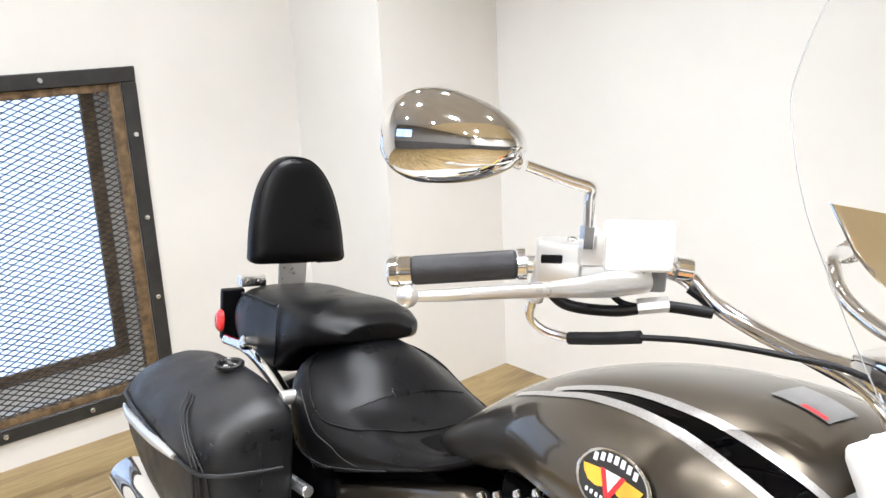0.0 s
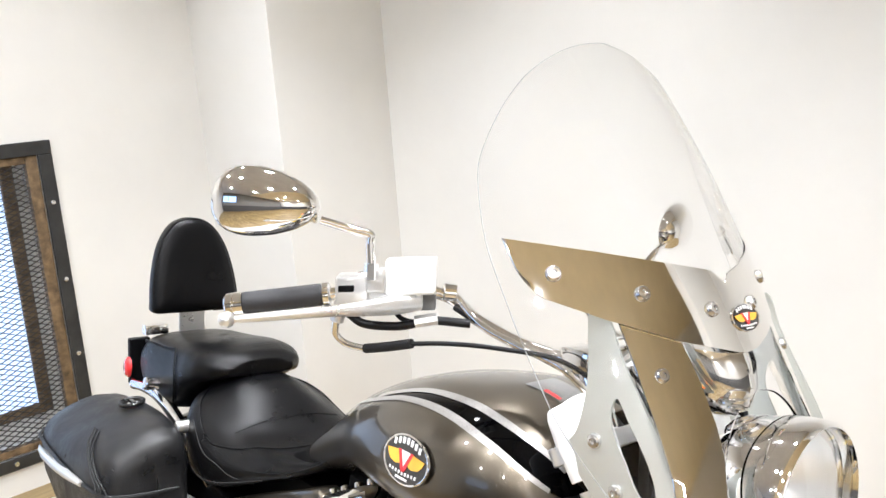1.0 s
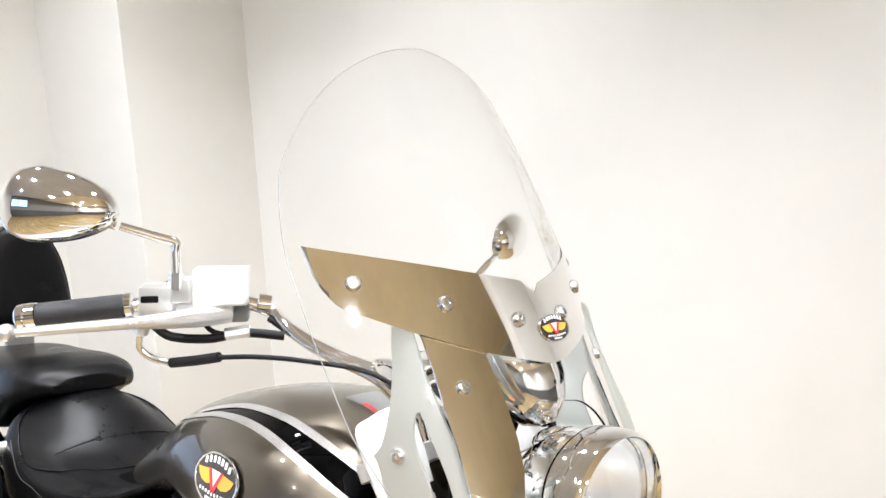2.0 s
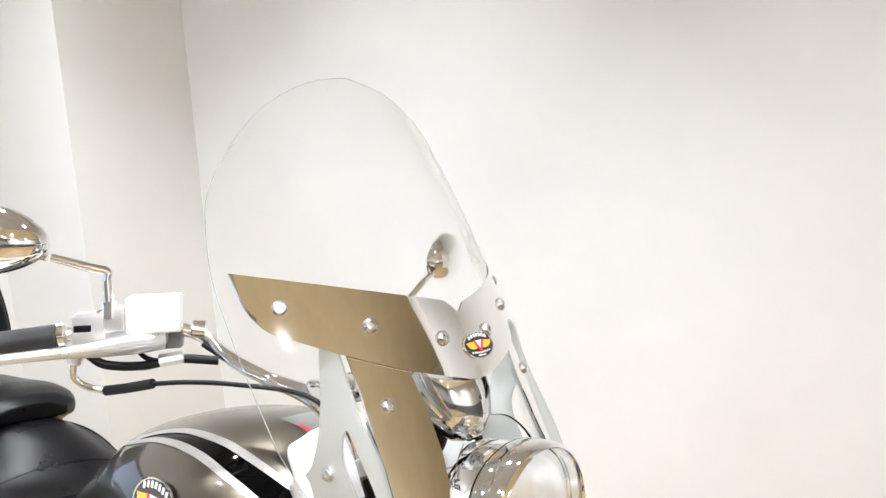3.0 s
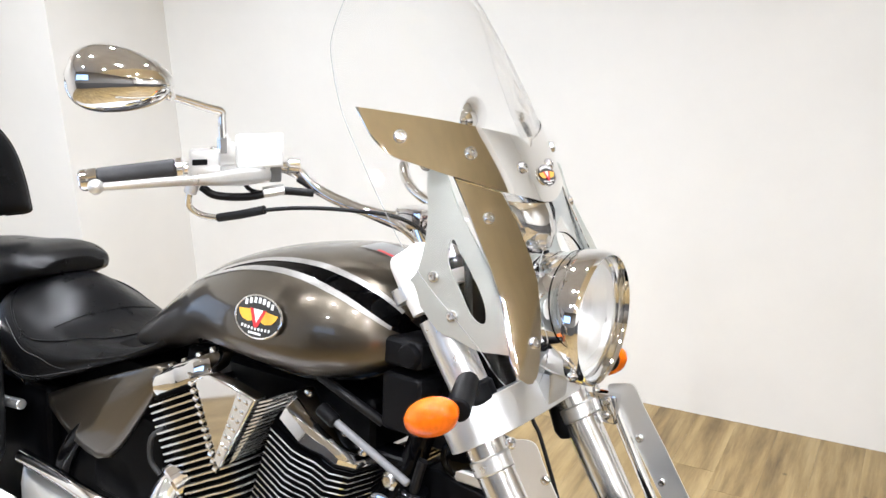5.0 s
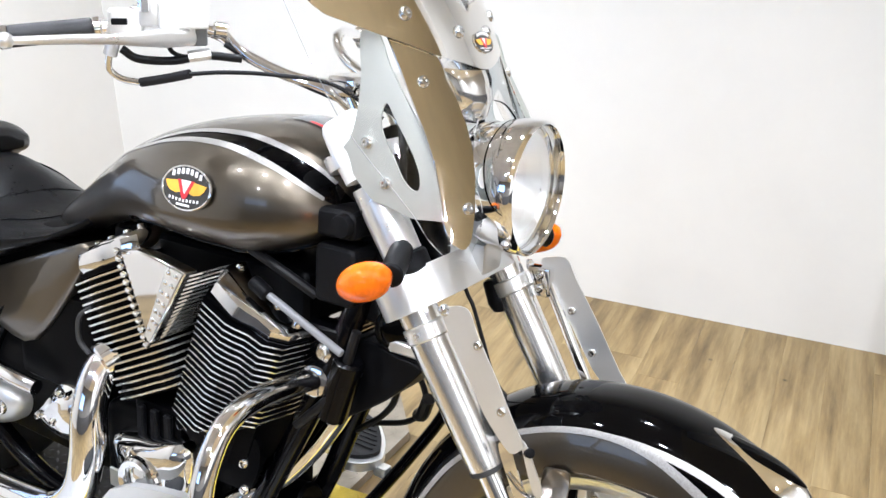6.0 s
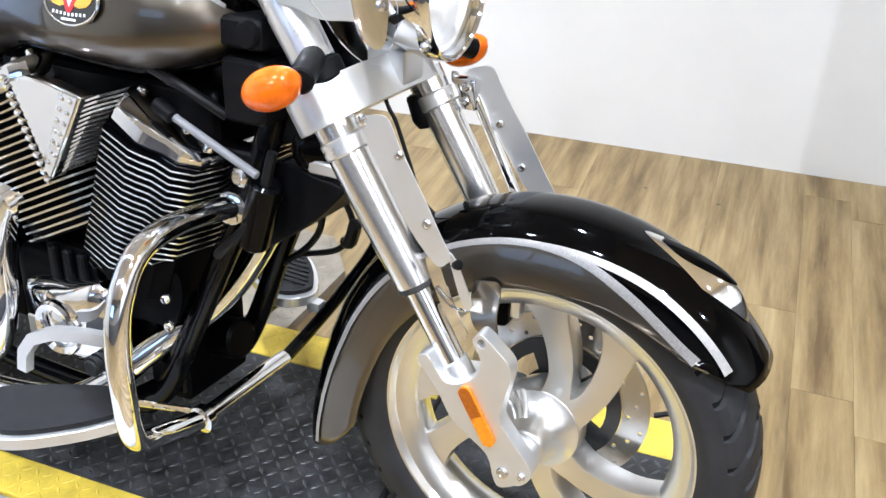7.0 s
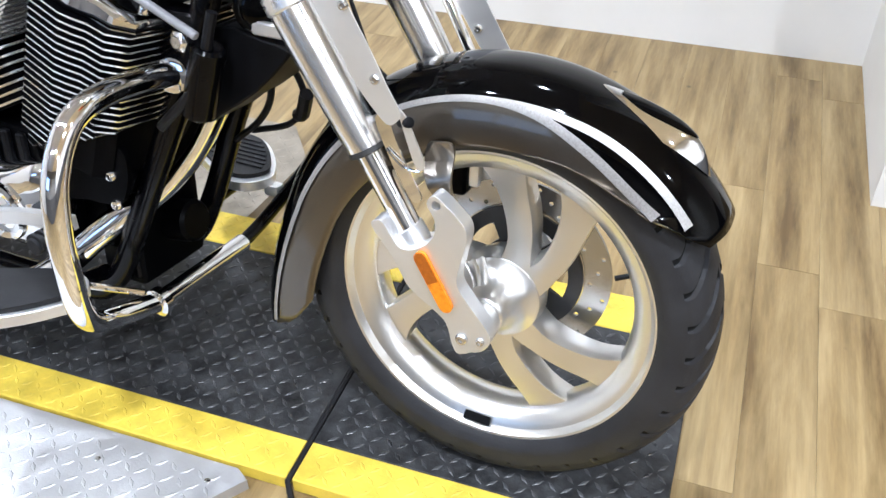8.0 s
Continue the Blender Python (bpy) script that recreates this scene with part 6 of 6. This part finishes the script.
vc = part("intake_cover", plate(vee, 0.030, lambda u, v, w: (u, -0.166 - w, v)), CHROME, bike, "chrome V-shaped intake cover with domed rivets", BODY)
mod = vc.modifiers.new("soft", "BEVEL")
mod.width, mod.segments, mod.limit_method = 0.004, 2, "ANGLE"
part("rivet_strip", plate([(-0.706, 0.762), (-0.670, 0.756), (-0.754, 0.620), (-0.764, 0.632)], 0.003, lambda u, v, w: (u, -0.1965 - w, v)), BRUSHED, vc, "riveted edge strip", BODY)
rivet = bmesh.new()
bmesh.ops.create_uvsphere(rivet, u_segments=12, v_segments=8, radius=0.0056)
for k in range(7):
    t = (k + 0.45) / 7.4
    for side in (0.26, 0.74):
        if k > 5 and side > 0.5:
            continue
        c = Vector((-0.706, 0.762)).lerp(Vector((-0.762, 0.630)), t).lerp(Vector((-0.670, 0.756)).lerp(Vector((-0.754, 0.620)), t), side)
        part("rivet", rivet.copy(), CHROME, vc, "", BODY @ Matrix.Translation((c.x, -0.1995, c.y)) @ Matrix.Diagonal((1, 0.5, 1, 1)), smooth=60)
rivet.free()
for k in range(13):
    c = Vector((-0.830, 0.764)).lerp(Vector((-0.764, 0.614)), k / 12)
    part("edge_bead", rod((c.x - 0.004, -0.197, c.y), (c.x + 0.006, -0.197, c.y - 0.002), 0.0052, 8, 0.001), CHROME, vc, "", BODY)
for k in range(15):
    t = k / 14
    c = Vector((-0.664, 0.752)).lerp(Vector((-0.736, 0.630)), t)
    part("side_fin", loft([[(c.x + dx, y, c.y + dz) for dx, dz in ((0.0, 0.002), (0.030 * (1 - 0.5 * t), 0.014), (0.030 * (1 - 0.5 * t), 0.011), (0.0, -0.001))] for y in (-0.19, -0.135)]), FIN, vc, "", BODY, smooth=0)
# Plain black boxes added so the gaps in the body stay dark.
part("airbox", box((-0.97, -0.10, 0.665), (-0.50, 0.10, 0.772), 0.02, 3), CYL_BLACK, engine, "black filler box under the tank", BODY)
part("seat_pan", box((-1.36, -0.095, 0.58), (-0.95, 0.095, 0.705), 0.02, 3), CYL_BLACK, engine, "", BODY)
part("chain_guard", box((-1.95, -0.13, 0.36), (-1.70, -0.10, 0.62), 0.02, 3), CYL_BLACK, engine, "", BODY)
part("swing_arm", box((-1.72, -0.145, 0.29), (-1.38, -0.10, 0.60), 0.02, 3), CYL_BLACK, engine, "", BODY)
part("rear_case", box((-1.46, -0.115, 0.25), (-0.97, 0.13, 0.60), 0.03, 3), CYL_BLACK, engine, "", BODY)

def domed(outline, y0, steps):
    """A cover with a rounded face: the outline drawn in step by step towards the right-hand side."""
    cu = sum(p[0] for p in outline) / len(outline)
    cv = sum(p[1] for p in outline) / len(outline)
    return loft([[(cu + (u - cu) * q, y0 - d, cv + (v - cv) * q) for u, v in outline] for d, q in steps])


# crankcase covers
cov = curve_outline([(-0.905, 0.385), (-0.86, 0.405), (-0.80, 0.415), (-0.735, 0.432), (-0.705, 0.425), (-0.70, 0.37), (-0.725, 0.30), (-0.77, 0.265), (-0.83, 0.262), (-0.875, 0.30)], 4)
gear = part("cam_cover", domed(cov, -0.125, ((0.0, 1.0), (0.030, 1.0), (0.046, 0.95), (0.056, 0.84), (0.062, 0.66), (0.0635, 0.3))), CHROME, bike, "chrome cam cover", BODY, smooth=60)
part("round_cover", lathe([(0.001, 0.006), (0.030, 0.005), (0.034, 0.002), (0.036, 0.008), (0.046, 0.010), (0.051, 0.006), (0.054, -0.012), (0.001, -0.012)], (-0.805, -0.190, 0.335), (0, -1, 0), 40), CHROME, gear, "round chrome cover", BODY)
for x, z in ((-0.60, 0.425), (-0.598, 0.375)):
    part("case_bolt", bolt((x, -0.137, z), (0, -1, 0), 0.010, 0.008), CHROME, engine, "", BODY)
part("case_front", box((-0.76, -0.085, 0.235), (-0.675, 0.085, 0.46), 0.025, 3), CYL_BLACK, engine, "", BODY)
for s in (-1, 1):
    part("case_plate", plate(curve_outline([(-0.735, 0.36), (-0.66, 0.368), (-0.598, 0.372), (-0.578, 0.40), (-0.566, 0.44), (-0.575, 0.475), (-0.63, 0.485), (-0.735, 0.47)], 3), 0.010, lambda u, v, w, s=s: (u, s * (0.126 + w), v)), CYL_BLACK, engine, "", BODY)
# Plain black blocks added to keep the space between the tubes dark.
part("oil_sump", box((-0.735, -0.072, 0.165), (-0.638, 0.096, 0.42), 0.02, 3), CYL_BLACK, engine, "", BODY)
part("oil_filter", rod((-0.66, 0.02, 0.26), (-0.585, 0.02, 0.275), 0.038, 24, 0.006), CYL_BLACK, engine, "black oil filter", BODY)
gap_outline = [(-0.548, 0.560), (-0.530, 0.566), (-0.662, 0.300), (-0.682, 0.306)]
gap_fill = part("oil_cooler", plate(gap_outline, 0.150, lambda u, v, w: (u, -0.072 + w, v)), CYL_BLACK, engine, "black filler plate between the frame tubes", BODY)
part("cross_plate", box((-0.66, -0.075, 0.185), (-0.645, 0.085, 0.255), 0.004, 1), FRAME_BLACK, engine, "", BODY)
part("lifter_block", box((-0.86, -0.15, 0.40), (-0.74, -0.06, 0.475), 0.008, 2), CYL_BLACK, engine, "", BODY)
for x in (-0.835, -0.80, -0.765):
    part("lifter_post", box((x - 0.008, -0.162, 0.405), (x + 0.008, -0.150, 0.468), 0.003, 1), PLASTIC, engine, "", BODY)
gb = curve_outline([(-1.50, 0.395), (-1.385, 0.390), (-1.31, 0.384), (-1.262, 0.376), (-1.236, 0.352), (-1.236, 0.322), (-1.262, 0.292), (-1.32, 0.270), (-1.40, 0.262), (-1.50, 0.265)], 3)
trans = part("transmission_cover", domed(gb, -0.09, ((0.0, 1.0), (0.040, 1.0), (0.054, 0.96), (0.064, 0.88), (0.072, 0.72), (0.076, 0.5), (0.0775, 0.2))), CAST, bike, "smooth silver transmission cover", BODY, smooth=60)
part("slot_plug", lathe([(0.001, 0.003), (0.016, 0.003), (0.018, 0.0), (0.018, -0.004), (0.001, -0.004)], (-1.275, -0.1625, 0.330), (0, -1, 0), 24), CHROME, trans, "", BODY)
part("plug_slot", box((-1.278, -0.1675, 0.317), (-1.272, -0.1645, 0.343)), CYL_BLACK, trans, "", BODY)
pv = [(-1.145, 0.358), (-1.120, 0.382), (-1.085, 0.420), (-1.056, 0.449), (-1.030, 0.453), (-0.985, 0.450), (-0.968, 0.440), (-0.966, 0.400), (-0.972, 0.345), (-1.009, 0.330), (-1.081, 0.328), (-1.125, 0.340)]
part("pivot_cover", domed(pv, -0.125, ((0.0, 1.0), (0.034, 1.0), (0.042, 0.95), (0.046, 0.82), (0.060, 0.56), (0.063, 0.48), (0.0635, 0.1))), CHROME, trans, "chrome angular side casting", BODY, smooth=28)
for c in ((-1.10, 0.375), (-1.03, 0.44), (-1.055, 0.375)):
    part("cover_bolt", bolt((c[0], -0.182, c[1]), (0, -1, 0), 0.009, 0.012), CHROME, trans, "", BODY)
part("chrome_tube", tube([(-1.45, -0.17, 0.434), (-1.31, -0.172, 0.430), (-1.20, -0.17, 0.419), (-1.145, -0.160, 0.410)], 0.016, 16, 5), CHROME, trans, "", BODY)
part("vent_pipe", tube([(-0.965, -0.15, 0.62), (-0.985, -0.165, 0.60), (-0.99, -0.165, 0.555), (-0.97, -0.16, 0.53)], 0.005, 10, 6), STEEL_DARK, trans, "", BODY)
part("case_emblem", box((-0.955, -0.142, 0.255), (-0.925, -0.136, 0.295), 0.002, 1), BRUSHED, engine, "", BODY)

# -- frame --
fr = part("frame", merge(
    tube([(-0.46, 0.0, 0.90), (-0.415, 0.0, 0.82), (-0.40, 0.0, 0.78)], 0.036, 18, 4),
    tube([(-0.415, -0.05, 0.79), (-0.435, -0.075, 0.69), (-0.475, -0.086, 0.585), (-0.546, -0.088, 0.444), (-0.620, -0.09, 0.298), (-0.684, -0.095, 0.185), (-0.78, -0.10, 0.150), (-1.2, -0.10, 0.15), (-1.45, -0.10, 0.25)], 0.0205, 16, 6),
    tube([(-0.415, 0.05, 0.79), (-0.435, 0.075, 0.69), (-0.475, 0.086, 0.585), (-0.535, 0.088, 0.456), (-0.60, 0.09, 0.298), (-0.670, 0.095, 0.185), (-0.78, 0.10, 0.150), (-1.2, 0.10, 0.15), (-1.45, 0.10, 0.25)], 0.0205, 16, 6),
    tube([(-0.45, 0, 0.86), (-0.7, 0, 0.77), (-1.0, 0, 0.70), (-1.3, 0, 0.60), (-1.5, 0, 0.55)], 0.03, 16, 5),
    tube([(-1.0, -0.10, 0.70), (-1.2, -0.12, 0.60), (-1.35, -0.12, 0.45), (-1.42, -0.11, 0.28)], 0.022, 14, 5)), FRAME_BLACK, bike, "gloss black tubular frame", BODY)
part("engine_mount", box((-0.510, -0.098, 0.610), (-0.438, -0.05, 0.690), 0.010, 3), FRAME_BLACK, fr, "black engine mount", BODY)
part("mount_bolt", lathe([(0.001, 0.012), (0.009, 0.012), (0.012, 0.008), (0.016, 0.006), (0.017, 0.0), (0.001, 0.0)], (-0.462, -0.098, 0.650), (0, -1, 0), 6), BOLT, fr, "", BODY)
part("mount_block", rod((-0.450, -0.095, 0.540), (-0.415, -0.095, 0.650), 0.0255, 18, 0.005), FRAME_BLACK, fr, "", BODY)
reg = part("regulator", plate(curve_outline([(-0.478, 0.515), (-0.44, 0.530), (-0.375, 0.575), (-0.318, 0.632), (-0.312, 0.650), (-0.36, 0.658), (-0.45, 0.66)], 2), 0.11, lambda u, v, w: (u, -0.055 + w, v)), PLASTIC, bike, "black regulator housing behind the front wheel", BODY)
mod = reg.modifiers.new("soft", "BEVEL")
mod.width, mod.segments, mod.limit_method = 0.006, 2, "ANGLE"
for k in range(6):
    part("cooling_fin", box((-0.43 + 0.018 * k, -0.045, 0.655), (-0.426 + 0.018 * k, 0.045, 0.668), 0.001, 1), PLASTIC, reg, "", BODY)
horn = part("horn", lathe([(0.001, 0.012), (0.020, 0.013), (0.030, 0.008), (0.033, 0.0), (0.033, -0.025), (0.001, -0.03)], (-0.362, -0.045, 0.700), (0.55, -0.83, 0.1), 32), GLOSS_BLACK, bike, "round black horn with a chrome rim", BODY, smooth=50)
part("rim", lathe([(0.031, 0.004), (0.034, 0.008), (0.037, 0.004), (0.036, -0.004), (0.033, -0.002)], (-0.362, -0.045, 0.700), (0.55, -0.83, 0.1), 36, True), CHROME, horn, "", BODY)
part("stay", box((-0.368, -0.062, 0.664), (-0.310, -0.050, 0.684), 0.003, 1), SATIN, horn, "", BODY)
for lo, hi, lab in (((-0.470, -0.125, 0.845), (-0.392, -0.055, 0.890), "black connector box at the steering head"), ((-0.474, -0.118, 0.738), (-0.397, -0.05, 0.832), "black ignition module"), ((-0.45, -0.06, 0.70), (-0.37, 0.06, 0.92), "black steering head cover")):
    nb = part("module_box", box(lo, hi, 0.014, 3), PLASTIC, bike, lab, BODY)
part("knob", lathe([(0.001, 0.008), (0.016, 0.007), (0.019, 0.002), (0.019, -0.004), (0.001, -0.004)], (-0.412, -0.126, 0.868), (0, -1, 0), 20), PLASTIC, nb, "", BODY)
wire = part("plug_lead", rod((-0.545, -0.145, 0.742), (-0.400, -0.135, 0.675), 0.0062, 14, 0.002), LEAD, bike, "grey sleeved plug lead", BODY)
part("plug_boot", rod((-0.572, -0.145, 0.755), (-0.538, -0.145, 0.738), 0.012, 14, 0.003), PLASTIC, wire, "", BODY)
for pts, r in (([(-0.40, -0.10, 0.70), (-0.43, -0.11, 0.60), (-0.50, -0.12, 0.52)], 0.008), ([(-0.40, 0.02, 0.60), (-0.42, 0.04, 0.53), (-0.47, 0.07, 0.47), (-0.53, 0.08, 0.42)], 0.006), ([(-0.40, 0.06, 0.60), (-0.38, 0.075, 0.53), (-0.42, 0.09, 0.47), (-0.50, 0.09, 0.44)], 0.0055), ([(-0.365, 0.06, 0.54), (-0.385, 0.075, 0.50), (-0.40, 0.085, 0.49)], 0.012), ([(-0.59, -0.13, 0.80), (-0.53, -0.13, 0.78), (-0.48, -0.10, 0.74)], 0.008)):
    part("hose", tube(pts, r, 10, 6), CABLE, bike, "", BODY)

# -- side cover under the seat --
sc = [(-0.990, 0.726), (-0.993, 0.712), (-1.001, 0.686), (-1.045, 0.630), (-1.093, 0.573), (-1.135, 0.528), (-1.172, 0.497), (-1.211, 0.483), (-1.25, 0.486), (-1.291, 0.498), (-1.350, 0.527), (-1.392, 0.556), (-1.398, 0.572), (-1.393, 0.584), (-1.289, 0.627), (-1.18, 0.668), (-1.06, 0.711), (-1.01, 0.728)]
part("side_cover", domed(sc, -0.095, ((0.0, 1.0), (0.036, 1.0), (0.041, 0.99), (0.045, 0.96), (0.0475, 0.80), (0.049, 0.50), (0.050, 0.15))), BRONZE, bike, "bronze painted side cover", BODY, smooth=60)
part("lower_cover", box((-1.25, -0.13, 0.40), (-0.99, 0.12, 0.62), 0.03, 3), CYL_BLACK, bike, "black centre cover", BODY)
part("pillion_bracket", rod((-1.53, -0.17, 0.545), (-1.44, -0.17, 0.555), 0.012, 12, 0.003), BRUSHED, bike, "silver bracket under the seat", BODY)

# -- crash bar --
cb = part("crash_bar", tube([(-0.470, -0.075, 0.594), (-0.484, -0.13, 0.603), (-0.490, -0.22, 0.606), (-0.490, -0.285, 0.588), (-0.486, -0.328, 0.530), (-0.484, -0.342, 0.460), (-0.486, -0.340, 0.395), (-0.510, -0.316, 0.312), (-0.552, -0.266, 0.244), (-0.580, -0.210, 0.206), (-0.585, -0.16, 0.188), (-0.580, -0.10, 0.175)], 0.0178, 22, 6), CHROME, bike, "chrome engine crash bar", BODY)
part("crash_bar_tube", tube([(-0.580, -0.10, 0.175), (-0.575, 0.0, 0.180), (-0.572, 0.12, 0.184)], 0.0175, 20, 4), CHROME, cb, "", BODY)
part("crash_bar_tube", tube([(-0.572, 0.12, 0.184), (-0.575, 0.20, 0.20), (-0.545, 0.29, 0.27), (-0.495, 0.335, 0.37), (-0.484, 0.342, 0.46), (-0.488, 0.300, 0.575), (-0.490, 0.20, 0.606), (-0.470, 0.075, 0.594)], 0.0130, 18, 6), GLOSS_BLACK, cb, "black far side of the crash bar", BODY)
for c, d in (((-0.580, -0.10, 0.175), (0.02, 1, 0.03)), ((-0.478, -0.102, 0.599), (0.2, -1, 0.12))):
    part("clamp_ring", tube([Vector(c) - Vector(d).normalized() * 0.010, Vector(c) - Vector(d).normalized() * 0.008, Vector(c) + Vector(d).normalized() * 0.008, Vector(c) + Vector(d).normalized() * 0.010], [0.020, 0.0255, 0.0255, 0.020], 22, 0), CHROME, cb, "", BODY)

# -- footboards, brake pedal --
for s in (-1, 1):
    out = curve_outline([(-0.836, 0.312), (-0.816, 0.286), (-0.752, 0.243), (-0.670, 0.199), (-0.620, 0.203), (-0.592, 0.245), (-0.608, 0.285), (-0.640, 0.328), (-0.690, 0.376), (-0.735, 0.396), (-0.790, 0.400), (-0.826, 0.362)], 4)
    fb = part("footboard", plate(out, 0.020, lambda u, v, w, s=s: (u, s * v, 0.244 + w)), CAST, bike, "silver footboard with a black rubber pad", BODY)
    mod = fb.modifiers.new("soft", "BEVEL")
    mod.width, mod.segments, mod.limit_method = 0.006, 2, "ANGLE"
    inner = [(-0.714 + (u + 0.714) * 0.88, 0.300 + (v - 0.300) * 0.86) for u, v in out]
    part("rubber_pad", plate(inner, 0.009, lambda u, v, w, s=s: (u, s * v, 0.2645 + w)), RUBBER, fb, "", BODY)
    if s > 0:
        for k in range(7):
            v = 0.255 + k * 0.017
            row = [u0 + (u1 - u0) * (v - v0) / (v1 - v0) for (u0, v0), (u1, v1) in zip(inner, inner[1:] + inner[:1]) if (v0 > v) != (v1 > v)]
            part("pad_rib", box((min(row) + 0.012, v - 0.003, 0.2732), (max(row) - 0.012, v + 0.003, 0.277), 0.001, 1), RUBBER, fb, "", BODY)
    part("board_arm", tube([(-0.70, s * 0.10, 0.20), (-0.68, s * 0.18, 0.225), (-0.67, s * 0.25, 0.240)], 0.014, 12, 4), FRAME_BLACK, fb, "", BODY)
    part("board_pivot", box((-0.605, s * 0.25 - 0.014, 0.226), (-0.572, s * 0.25 + 0.014, 0.250), 0.007, 2), CAST, fb, "", BODY)
arm = [(-0.865, 0.250), (-0.855, 0.290), (-0.825, 0.325), (-0.775, 0.350), (-0.71, 0.366), (-0.64, 0.378), (-0.600, 0.382)]
pedal = part("brake_pedal", loft([[(x + nx * h, -0.225 + dy, z + nz * h) for h, dy in ((-0.011, -0.008), (0.011, -0.008), (0.011, 0.008), (-0.011, 0.008))] for (x, z), (nx, nz) in zip(arm, ((-1, 0.1), (-0.9, 0.45), (-0.6, 0.8), (-0.3, 0.95), (-0.2, 0.98), (-0.15, 0.99), (-0.1, 1)))]), CAST, bike, "cast aluminium brake pedal with a rubber peg", BODY)
part("pedal_peg", rod((-0.60, -0.235, 0.382), (-0.60, -0.30, 0.378), 0.014, 16, 0.002), RUBBER, pedal, "", BODY)
for k in range(5):
    part("peg_ring", rod((-0.60, -0.243 - k * 0.012, 0.3815), (-0.60, -0.248 - k * 0.012, 0.3812), 0.0165, 16), RUBBER, pedal, "", BODY)
part("pedal_rod", rod((-0.66, -0.19, 0.235), (-0.58, -0.13, 0.21), 0.006, 10), CHROME, pedal, "", BODY)
